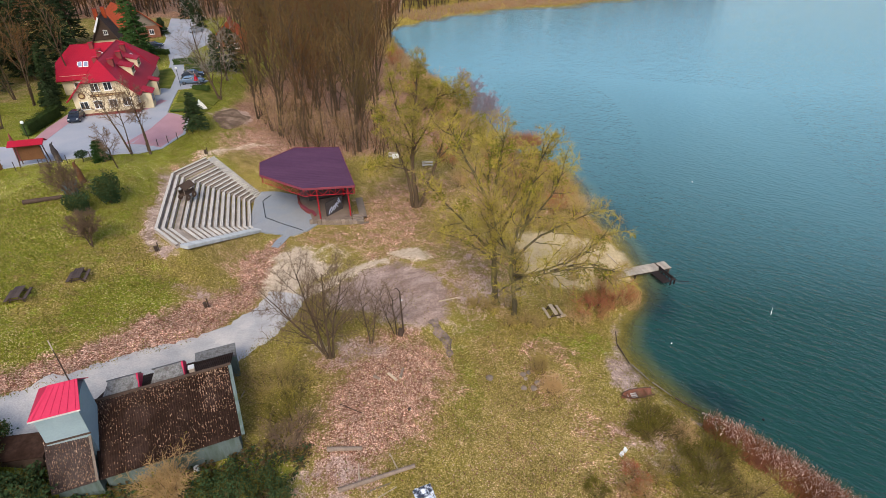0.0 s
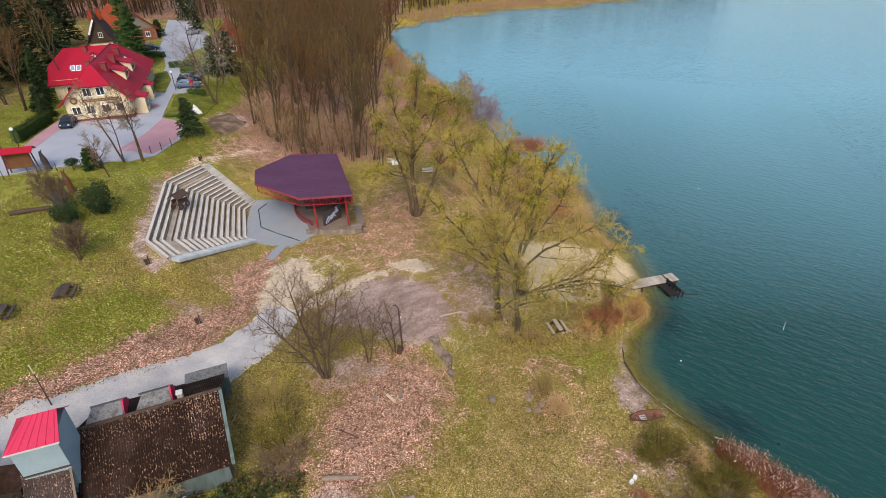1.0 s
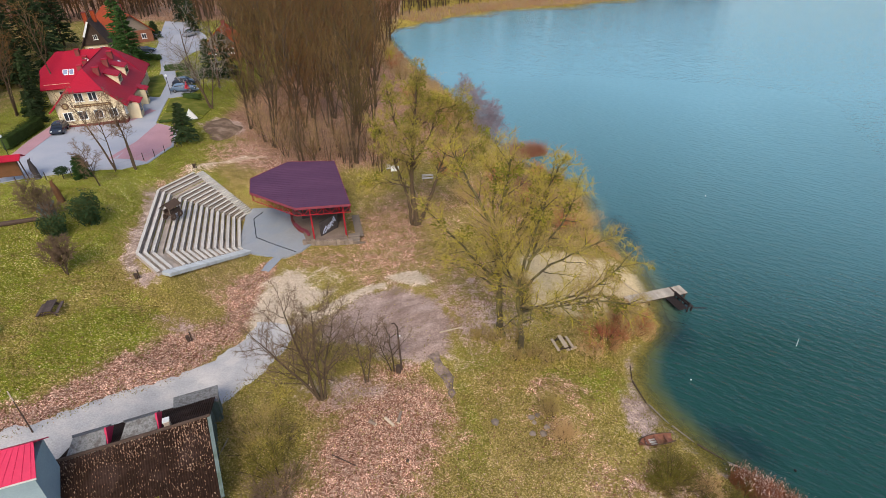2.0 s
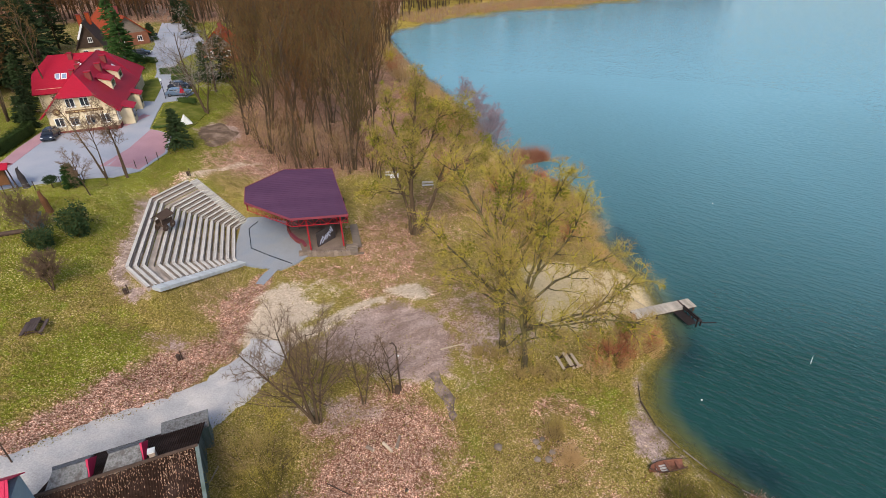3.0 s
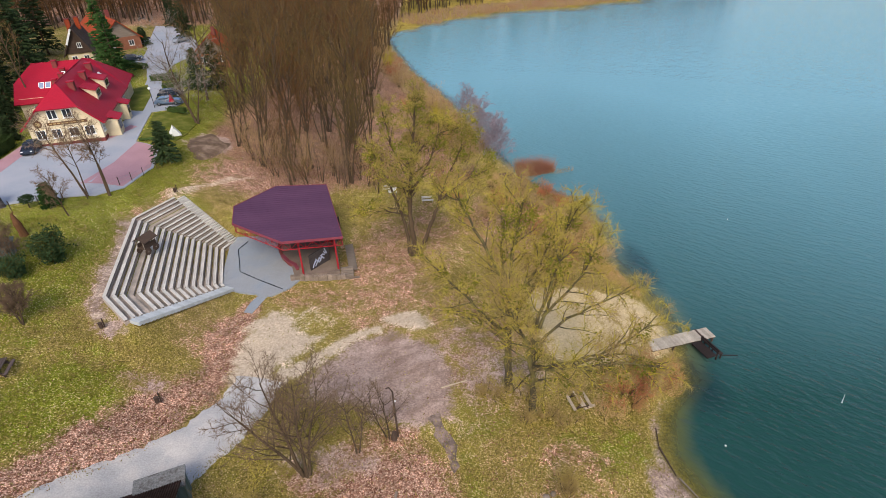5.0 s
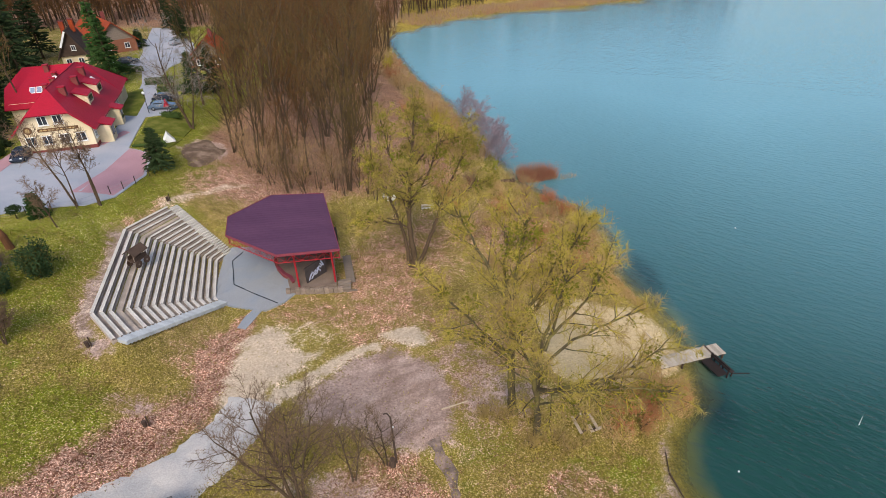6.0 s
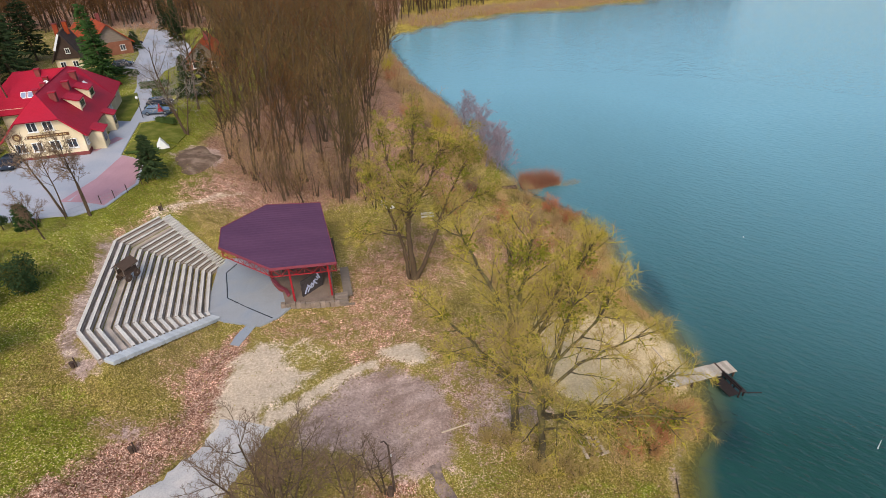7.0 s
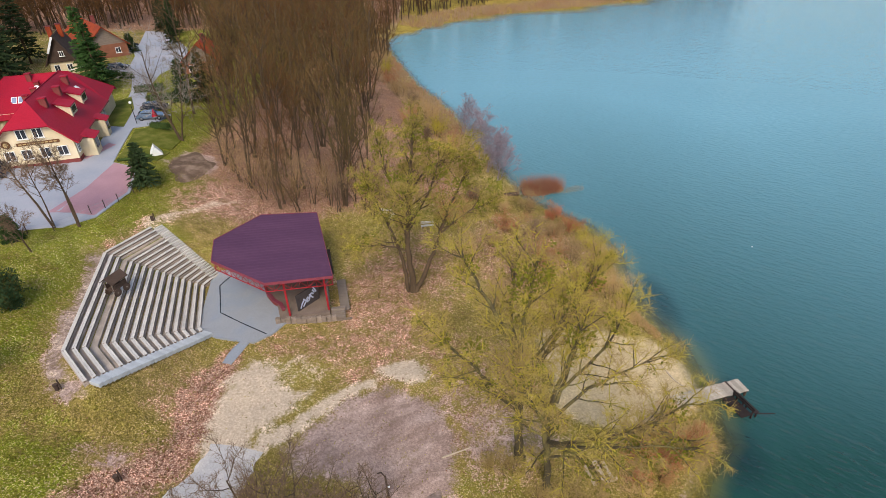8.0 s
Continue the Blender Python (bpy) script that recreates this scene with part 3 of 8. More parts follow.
TWIG_RUST = mat("rust_red_twigs", (0.42, 0.15, 0.075), 0.95, 0.3, 0.3, 3, 0.0, tint=(0.36, 0.20, 0.08), rnd=0.15)
LEAF_LIME = mat("young_lime_leaves", (0.16, 0.148, 0.014), 0.8, 0.4, 0.6, 5, 0.0, tint=(0.10, 0.10, 0.011))
LEAF_MOSS = mat("olive_leaf_clumps", (0.15, 0.145, 0.015), 0.85, 0.35, 0.6, 5, 0.0, tint=(0.16, 0.155, 0.02))
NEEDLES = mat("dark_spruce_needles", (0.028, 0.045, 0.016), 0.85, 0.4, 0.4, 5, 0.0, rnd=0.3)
# the same needles in a brighter green, with sunlight put into the colour
NEEDLES_LIT = mat("sunlit_spruce_needles", (0.036, 0.078, 0.018), 0.85, 0.4, 0.4, 5, 0.0, rnd=0.2)
EVERGREEN = mat("dark_evergreen_leaves", (0.03, 0.055, 0.02), 0.8, 0.4, 0.6, 5, 0.0, rnd=0.2)
HEDGE = mat("clipped_hedge", (0.05, 0.08, 0.02), 0.85, 0.4, 0.8, 6, 0.0)
LAWN = mat("mown_lawn", (0.105, 0.12, 0.016), 0.95, 0.35, 0.5, 6, 0.5, tint=(0.145, 0.14, 0.03))
REED = mat("tan_reed_stalks", (0.36, 0.15, 0.07), 0.95, 0.3, 0.4, 4, 0.0, tint=(0.36, 0.15, 0.09))
PALE_REED = mat("pale_dead_reeds", (0.40, 0.27, 0.165), 0.95, 0.3, 0.1, 4, 0.0, tint=(0.34, 0.20, 0.12))
REED_RUST = mat("rust_brown_reeds", (0.37, 0.16, 0.10), 0.95, 0.35, 0.6, 4, 0.0, tint=(0.30, 0.17, 0.11))
REED_TIP = mat("pale_reed_plumes", (0.60, 0.43, 0.34), 0.95, 0.25, 0.4, 4, 0.0)
BLACK = mat("black_rubber", (0.02, 0.02, 0.022), 0.8, 0.2, 2, 9, 0.1)
STEEL = mat("galvanised_steel", (0.30, 0.31, 0.32), 0.45, 0.15, 2, 9, 0.1, metal=0.8)


# ---------------------------------------------------------------- woody plants
class Wood:
    """Collects tapered tubes and thin pointed twigs into one mesh."""

    def __init__(self):
        self.v, self.f = [], []

    def tube(self, pts, radii, sides):
        base = len(self.v)
        ref = Vector((0.3, 0.9, 0.1))
        for i, p in enumerate(pts):
            d = (pts[min(i + 1, len(pts) - 1)] - pts[max(i - 1, 0)]).normalized()
            a = d.cross(ref).normalized()
            b = d.cross(a)
            for k in range(sides):
                w = 2 * math.pi * k / sides
                self.v.append(p + (a * math.cos(w) + b * math.sin(w)) * radii[i])
        for i in range(len(pts) - 1):
            for k in range(sides):
                q = base + i * sides
                self.f.append((q + k, q + (k + 1) % sides, q + sides + (k + 1) % sides, q + sides + k))

    def spike(self, p, d, length, r):
        base = len(self.v)
        a = d.orthogonal().normalized()
        b = d.cross(a)
        for k in range(3):
            w = 2.0944 * k
            self.v.append(p + (a * math.cos(w) + b * math.sin(w)) * r)
        self.v.append(p + d * length)
        self.f += [(base, base + 1, base + 3), (base + 1, base + 2, base + 3), (base + 2, base, base + 3)]

    def leaf(self, p, d, size):
        base = len(self.v)
        a = d.orthogonal().normalized()
        self.v += [p, p + d * size * 0.5 + a * size * 0.28, p + d * size, p + d * size * 0.5 - a * size * 0.28]
        self.f.append((base, base + 1, base + 2, base + 3))


def rand_dir(rnd):
    z, w = rnd.uniform(-1, 1), rnd.uniform(0, 2 * math.pi)
    s = math.sqrt(1 - z * z)
    return Vector((s * math.cos(w), s * math.sin(w), z))


def grow(rnd, wood, fine, tips, p, d, length, r, lvl, c):
    """One branch and all that it carries. c: lists by level of segs, kids, t0, angle, ratio, up, wob."""
    last = len(c["kids"]) - 1
    segs = c["segs"][lvl]
    pts, dirs = [p.copy()], [d.copy()]
    for _ in range(segs):
        d = (d + rand_dir(rnd) * c["wob"][lvl] + Vector((0, 0, c["up"][lvl]))).normalized()
        p = p + d * (length / segs)
        pts.append(p.copy())
        dirs.append(d.copy())
    end = c.get("taper", 0.25)
    r = max(r, c["rmin"][lvl])
    radii = [r * (1 - (1 - end) * i / segs) for i in range(segs + 1)]
    (wood if lvl <= c["solid"] else c["spray"] if "spray" in c and lvl > c["solid"] + 1 else fine).tube(pts, radii, (7, 5, 4, 3, 3)[min(lvl, 4)])
    if lvl > c["solid"]:
        tips.append(pts[-1])
    kids = c["kids"][lvl]
    turn = rnd.uniform(0, 6.28)
    for k in range(kids):
        t = c["t0"][lvl] + (1 - c["t0"][lvl]) * (k + rnd.uniform(0.1, 0.9)) / kids
        i = min(int(t * segs), segs - 1)
        q = pts[i].lerp(pts[i + 1], t * segs - i)
        axis = dirs[i + 1].orthogonal().normalized()
        turn += 2.4 + rnd.uniform(-0.5, 0.5)
        axis = Matrix.Rotation(turn, 3, dirs[i + 1]) @ axis
        ang = radians(c["angle"][lvl] * rnd.uniform(0.7, 1.25))
        nd = (dirs[i + 1] * math.cos(ang) + axis * math.sin(ang)).normalized()
        ln = length * c["ratio"][lvl] * rnd.uniform(0.65, 1.2) * (1.15 - c.get("cone", 0.45) * t)
        if lvl == last:
            c.get("spray", fine).spike(q, nd, max(ln, c.get("twig", 0.5) * rnd.uniform(0.5, 1.3)), c.get("twig_r", 0.012))
        else:
            grow(rnd, wood, fine, tips, q, nd, ln, radii[i] * c["thin"][lvl], lvl + 1, c)


def plant(name, label, category, at, stems, c, bark, twigs, seed, group="", leaves=None, turn=0.0, outer=None):
    """A tree or bush: stems = (offset x, y, lean x, lean y, length, radius). leaves = (material, per tip, size, share of tips, spread)."""
    rnd = random.Random(seed)
    ob = thing(name, label, category, at, turn, group)
    wood, fine, tips = Wood(), Wood(), []
    if outer:
        c = dict(c, spray=Wood())
    for ox, oy, lx, ly, ln, r in stems:
        p0 = Vector((ox, oy, -0.15))
        d0 = Vector((lx, ly, 1)).normalized()
        if r > 0.12:
            wood.tube([p0 - Vector((0, 0, 0.3)), p0 + d0 * 0.7], [r * 1.5, r], 8)
        grow(rnd, wood, fine, tips, p0, d0, ln, r, 0, c)
        if len(stems) > 1:
            wood.tube([Vector((0, 0, -0.25)), Vector((ox, oy, -0.12))], [0.05, r], 5)
    mesh_part("trunk", wood.v, wood.f, bark, ob, smooth=True)
    mesh_part("crown", fine.v, fine.f, twigs, ob, "mass of thin twigs")
    if outer:
        mesh_part("outer_spray", c["spray"].v, c["spray"].f, outer, ob, "thin tan outer twigs")
    if leaves:
        m, per, size, share, spread = leaves
        lv = Wood()
        for q in tips:
            if rnd.random() < share:
                for _ in range(per):
                    lv.leaf(q + rand_dir(rnd) * spread * rnd.random(), rand_dir(rnd), size * rnd.uniform(0.6, 1.3))
        mesh_part("foliage", lv.v, lv.f, m, ob, "small leaf clumps")
    return ob


HERO = dict(rmin=[0.1, 0.07, 0.04, 0.018], segs=[8, 8, 6, 3], kids=[12, 8, 6, 5], t0=[0.33, 0.2, 0.2, 0.15], angle=[46, 50, 48, 42], ratio=[0.59, 0.46, 0.5, 0.5], up=[0.04, 0.09, 0.05, 0.02],
            wob=[0.11, 0.22, 0.28, 0.3], thin=[0.5, 0.5, 0.5], solid=1, twig=0.75, twig_r=0.013, cone=0.5)
TALL = dict(rmin=[0.1, 0.075, 0.035, 0.022], segs=[6, 5, 2, 1], kids=[10, 4, 3, 3], t0=[0.42, 0.25, 0.15, 0.1], angle=[36, 34, 34, 34], ratio=[0.44, 0.46, 0.5, 0.7], up=[0.03, 0.10, 0.08, 0.05], wob=[0.07, 0.12, 0.16, 0.18],
            thin=[0.5, 0.5, 0.5], solid=1, twig=0.8, twig_r=0.02, cone=0.5)
FAR = dict(rmin=[0.15, 0.08, 0.05], segs=[4, 2, 1], kids=[8, 3, 3], t0=[0.1, 0.2, 0.1], angle=[42, 38, 36], ratio=[0.36, 0.55, 0.9], up=[0.03, 0.14, 0.08], wob=[0.05, 0.14, 0.2], thin=[0.42, 0.45], solid=0, twig=1.5, twig_r=0.085, cone=0.55)
SMALL = dict(rmin=[0.05, 0.035, 0.024, 0.016], segs=[6, 4, 3, 1], kids=[11, 6, 4, 4], t0=[0.2, 0.2, 0.15, 0.1], angle=[45, 42, 40, 38], ratio=[0.5, 0.5, 0.5, 0.8], up=[0.04, 0.09, 0.05, 0.02], wob=[0.10, 0.18, 0.22, 0.25], thin=[0.45, 0.5, 0.5], solid=1,
             twig=0.4, twig_r=0.016, cone=0.55)
SLIM = dict(SMALL, t0=[0.5, 0.25, 0.15, 0.1], ratio=[0.36, 0.5, 0.5, 0.8])
BUSH = dict(rmin=[0.026, 0.016, 0.011], segs=[3, 2, 1], kids=[6, 4, 4], t0=[0.2, 0.2, 0.1], angle=[38, 40, 40], ratio=[0.55, 0.55, 0.8], up=[0.03, 0.05, 0.03], wob=[0.15, 0.2, 0.25], thin=[0.55, 0.6], solid=0, twig=0.35, twig_r=0.01, cone=0.4)

THIN = dict(BUSH, segs=[4, 2, 1], kids=[8, 5, 3], twig=0.55, twig_r=0.011)
MOUND = dict(SMALL, rmin=[0.055, 0.032, 0.022, 0.014], kids=[14, 8, 4, 3], angle=[50, 42, 38, 34], up=[0.04, 0.13, 0.1, 0.06], ratio=[0.5, 0.42, 0.45, 0.6], twig_r=0.012)
SPARSE = dict(THIN, kids=[6, 4, 3])


def bush(name, label, at, radius, tall, n, twigs, seed, bark=None, leaves=None, group="", c=BUSH):
    rnd = random.Random(seed * 7 + 1)
    stems = []
    for _ in range(n):
        w, q = rnd.uniform(0, 6.28), math.sqrt(rnd.random())
        ox, oy = radius * 0.35 * q * math.cos(w), radius * 0.35 * q * math.sin(w)
        stems.append((ox, oy, 0.6 * q * math.cos(w) * radius / tall, 0.6 * q * math.sin(w) * radius / tall, tall * rnd.uniform(0.35, 1.1), 0.035))
    return plant(name, label, "bush", at, stems, c, bark or BARK, twigs, seed, group, leaves)


def conifer(name, label, at, tall, spread, seed, needles, group="conifers"):
    rnd = random.Random(seed)
    ob = thing(name, label, "conifer", at, rnd.uniform(0, 360), group)
    wood, fine = Wood(), Wood()
    wood.tube([Vector((0, 0, -0.3)), Vector((0.05, 0, tall * 0.5)), Vector((0, 0.05, tall))], [tall * 0.016, tall * 0.011, 0.02], 6)
    z = tall * 0.12
    while z < tall * 0.985:
        t = (z / tall - 0.12) / 0.88
        reach = spread * (1 - t) ** 0.85 + 0.15
        for k in range(8 if t < 0.7 else 6):
            w = rnd.uniform(0, 6.28)
            ln = reach * rnd.uniform(0.7, 1.1)
            d = Vector((math.cos(w), math.sin(w), rnd.uniform(-0.35, -0.05) + 0.5 * t)).normalized()
            p = Vector((0, 0, z + rnd.uniform(-0.15, 0.15)))
            wood.tube([p, p + d * ln], [0.03, 0.008], 3)
            for j in range(int(5 + 7 * ln / spread)):
                q = p + d * ln * rnd.uniform(0.15, 1.0)
                side = Vector((-d.y, d.x, 0)) * rnd.choice((-1, 1))
                e = (d * rnd.uniform(0.4, 1.0) + side * rnd.uniform(0.2, 1.0) + Vector((0, 0, rnd.uniform(-0.5, 0.1)))).normalized()
                fine.spike(q, e, rnd.uniform(0.35, 0.75) * (0.5 + 0.2 * spread), 0.065 + 0.028 * spread)
        z += tall * 0.031
    mesh_part("trunk", wood.v, wood.f, BARK, ob, smooth=True)
    mesh_part("crown", fine.v, fine.f, needles, ob, "tiers of drooping needle sprays")
    return ob


# ---------------------------------------------------------------- road and paving
def strip(name, line, half, material, lift, ragged, label, category, seed=1):
    """A ribbon laid on the ground along a plan line, with uneven edges."""
    rnd = random.Random(seed)
    pts = [Vector((*p, 0)) for p in line]
    dense = []
    for a, b in zip(pts[:-1], pts[1:]):
        k = max(2, int((b - a).length / 0.5))
        dense += [a.lerp(b, i / k) for i in range(k)]
    dense.append(pts[-1])
    for _ in range(6):
        dense = [dense[0]] + [(dense[i - 1] + dense[i] * 2 + dense[i + 1]) / 4 for i in range(1, len(dense) - 1)] + [dense[-1]]
    cols = 9
    verts, faces = [], []
    for i, p in enumerate(dense):
        d = (dense[min(i + 1, len(dense) - 1)] - dense[max(i - 1, 0)]).normalized()
        nrm = Vector((-d.y, d.x, 0))
        tt = i / (len(dense) - 1)
        h0 = half[0] + (half[1] - half[0]) * max(0.0, (tt - 0.7) / 0.3)
        hl = h0 + ragged * (noise.noise(Vector((i * 0.21, seed, 0))) + 0.5 * rnd.uniform(-1, 1))
        hr = h0 + ragged * (noise.noise(Vector((i * 0.21, seed, 9))) + 0.5 * rnd.uniform(-1, 1))
        for k in range(cols):
            s = -1 + 2 * k / (cols - 1)
            q = p + nrm * s * (hl if s < 0 else hr)
            edge = -0.10 if k in (0, cols - 1) else 0.0
            verts.append((q.x, q.y, G(q.x, q.y) + lift + edge))
    for i in range(len(dense) - 1):
        for k in range(cols - 1):
            a = i * cols + k
            faces.append((a, a + 1, a + cols + 1, a + cols))
    ob = mesh_part(name, verts, faces, material, smooth=True)
    return tagged(ob, label, category, kind="structure")


def apron(name, poly, material, lift, label, category, thick=0.25, kind="structure", parent=None):
    """A thin paved sheet that follows the ground inside a plan polygon, with edges that go down into it."""
    bm = B()
    f = bm.faces.new([bm.verts.new((x, y, 0)) for x, y in poly])
    xs, ys = [p[0] for p in poly], [p[1] for p in poly]
    for axis, lo, hi in ((0, min(xs), max(xs)), (1, min(ys), max(ys))):
        v = math.floor(lo) + 1
        while v < hi:
            co, no = ((v, 0, 0), (1, 0, 0)) if axis == 0 else ((0, v, 0), (0, 1, 0))
            bmesh.ops.bisect_plane(bm, geom=bm.verts[:] + bm.edges[:] + bm.faces[:], plane_co=co, plane_no=no)
            v += 1.5
    for v in bm.verts:
        v.co.z = G(v.co.x, v.co.y) + lift
    ext = bmesh.ops.extrude_edge_only(bm, edges=[e for e in bm.edges if e.is_boundary])
    for v in [g for g in ext["geom"] if isinstance(g, bmesh.types.BMVert)]:
        v.co.z -= thick
    ob = part(name, bm, material, parent)
    return tagged(ob, label, category, kind=kind) if kind else ob


strip("road", [(-46, 16.8), (-40, 21.6), (-32.4, 28.0), (-28.2, 32.2), (-23.8, 37.2), (-20.6, 41.0), (-18.7, 44.0), (-17.6, 46.6), (-17.2, 49)], (3.0, 2.2), GRAVEL, 0.09, 0.4, "pale blue-grey gravel track with ragged grassy edges", "road", 3)
strip("path", [(-1.5, 44.9), (-0.8, 43.8), (-0.1, 42.4), (0.2, 41.0), (0.4, 39.4)], (0.7, 0.2), WORN_SOIL, 0.035, 0.6, "worn dark patch of damp soil in the grass", "path", 8)
apron("pavement", [(-58, 68.2), (-54, 70.6), (-50, 72.2), (-43.2, 74.2), (-41.2, 77.4), (-40.6, 84.5), (-42.3, 90.8), (-46.3, 92.2), (-48.2, 99), (-50.2, 106.5), (-47.5, 108), (-46.8, 113.5), (-53, 114.5), (-54.2, 120.3), (-58, 129), (-60.5, 141), (-59.5, 154), (-65, 168),
                   (-79.5, 191), (-86.5, 192), (-80, 174), (-78, 166), (-74, 158.5), (-70.5, 148), (-76, 147), (-76, 143.5), (-68.5, 143), (-66, 140), (-60.5, 128), (-57.5, 119), (-54, 107), (-51, 95), (-62.5, 91.5), (-61.8, 84), (-60.2, 76), (-64, 76), (-70, 77.5), (-70, 73), (-64, 72), (-60, 69.5)],
      ASPHALT, 0.10, "pale blue-grey paved yard and drive before the guest house", "pavement")
for poly in ([(-62.4, 91.4), (-61.7, 84), (-60.2, 76), (-58.4, 76.2), (-59.4, 84), (-60.2, 90.4), (-50.6, 93.6), (-49.2, 99.0), (-50.6, 99.6), (-51.2, 95.1)],
             [(-41.5, 77.6), (-40.9, 84.4), (-42.5, 90.6), (-46.0, 92.0), (-45.6, 84), (-46.6, 77.2)]):
    apron("pavement", poly, PINK_PAVE, 0.125, "band of pink paving blocks", "pavement", 0.1)


# ---------------------------------------------------------------- open-air theatre
ROWS_N = 16


def theatre():
    top = thing("amphitheatre", "open-air seating of white planks on stepped gravel terraces", "amphitheatre", (0, 0, 0))
    lerp = lambda a, b, t: (a[0] + (b[0] - a[0]) * t, a[1] + (b[1] - a[1]) * t)
    rows = [[lerp(AMPH_IN[k], AMPH_OUT[k], i / (ROWS_N - 1)) for k in range(4)] for i in range(ROWS_N)]
    for i in range(ROWS_N):
        z = AMPH_Z0 + (AMPH_Z1 - AMPH_Z0) * i / (ROWS_N - 1)
        row = rows[i]
        nxt = rows[i + 1] if i + 1 < ROWS_N else [lerp(AMPH_IN[k], AMPH_OUT[k], (i + 0.55) / (ROWS_N - 1)) for k in range(4)]
        bm = B()
        for k in range(3):
            prism(bm, [row[k], row[k + 1], nxt[k + 1], nxt[k]], z - 0.9, z)
        part("terrace", bm, TIER_GRAVEL, top)
        for k in range(3):
            if i == ROWS_N - 4:
                continue
            a, b = row[k], row[k + 1]
            d = Vector((b[0] - a[0], b[1] - a[1], 0))
            ln = d.length
            d /= ln
            nrm = Vector((-d.y, d.x, 0))
            mid = Vector((lerp(nxt[k], nxt[k + 1], 0.5)[0], lerp(nxt[k], nxt[k + 1], 0.5)[1], 0)) - Vector(((a[0] + b[0]) / 2, (a[1] + b[1]) / 2, 0))
            if nrm.dot(mid) < 0:
                nrm = -nrm
            c = Vector(((a[0] + b[0]) / 2, (a[1] + b[1]) / 2, z + 0.22)) + nrm * 0.2
            rz = math.degrees(math.atan2(d.y, d.x))
            bench = part("bench", box(B(), c - nrm * 0.085, (ln - 0.03, 0.155, 0.06), rz), WHITE_WOOD, top)
            part("slat", box(B(), c + nrm * 0.085, (ln - 0.03, 0.155, 0.06), rz), WHITE_WOOD, bench)
            bm = B()
            box(bm, c + Vector((0, 0, -0.13)), (ln - 0.1, 0.2, 0.2), rz)
            part("support", bm, SOIL, bench, "grey block wall under the plank")
    # steps along both flanks
    for side, (k, mat_) in enumerate(((0, SLAB), (3, WHITE_WOOD))):
        a, b = AMPH_IN[k], AMPH_OUT[k]
        d = Vector((b[0] - a[0], b[1] - a[1], 0))
        ln = d.length
        d /= ln
        out = Vector((d.y, -d.x, 0))
        if out.dot(Vector((AMPH_IN[1][0] - a[0], AMPH_IN[1][1] - a[1], 0))) > 0:
            out = -out
        n = (30, 27)[side]
        for j in range(n):
            t = (j + 0.5) / n
            z = AMPH_Z0 + (AMPH_Z1 - AMPH_Z0) * t + 0.12
            c = Vector((a[0], a[1], 0)) + d * ln * t + out * 0.62 + Vector((0, 0, z - 0.18))
            part("step", box(B(), c, (ln / n * (0.95 if side == 0 else 0.55), 1.15, 0.4), math.degrees(math.atan2(d.y, d.x)), bevel=0.015), mat_, top)
        if side == 1:
            bm = B()
            c = Vector((a[0], a[1], 0)) + d * ln * 0.5 + out * 0.62
            prism(bm, [(c.x + s * d.x * ln / 2 + o * out.x * 0.56, c.y + s * d.y * ln / 2 + o * out.y * 0.56) for s, o in ((-1, -1), (1, -1), (1, 1), (-1, 1))], lambda x, y: G(x, y) - 0.5, lambda x, y: G(x, y) + 0.12)
            part("stair_base", bm, DARK_EARTH, top)


theatre()
apron("plaza", PLAZA, CONCRETE, 0.2, "smooth blue-grey concrete apron before the stage", "pavement")
strip("footpath", [(-19.9, 62.0), (-20.6, 60.2), (-21.0, 58.3)], (0.55, 0.5), CONCRETE, 0.2, 0.05, "narrow concrete path off the stage apron", "path", 8)
drain = thing("drain_channel", "thin dark drain line set in the concrete apron", "drain", (0, 0, 0), kind="structure")
for a, b in zip([(-18.2, 62.4), (-24.0, 65.9), (-25.6, 70.6)], [(-24.0, 65.9), (-25.6, 70.6), (-25.0, 72.6)]):
    bm = B()
    for i in range(8):
        x, y = a[0] + (b[0] - a[0]) * (i + 0.5) / 8, a[1] + (b[1] - a[1]) * (i + 0.5) / 8
        box(bm, (x, y, G(x, y) + 0.2), (math.hypot(b[0] - a[0], b[1] - a[1]) / 8 + 0.02, 0.10, 0.06), math.degrees(math.atan2(b[1] - a[1], b[0] - a[0])))
    part("grating", bm, PANE, drain)


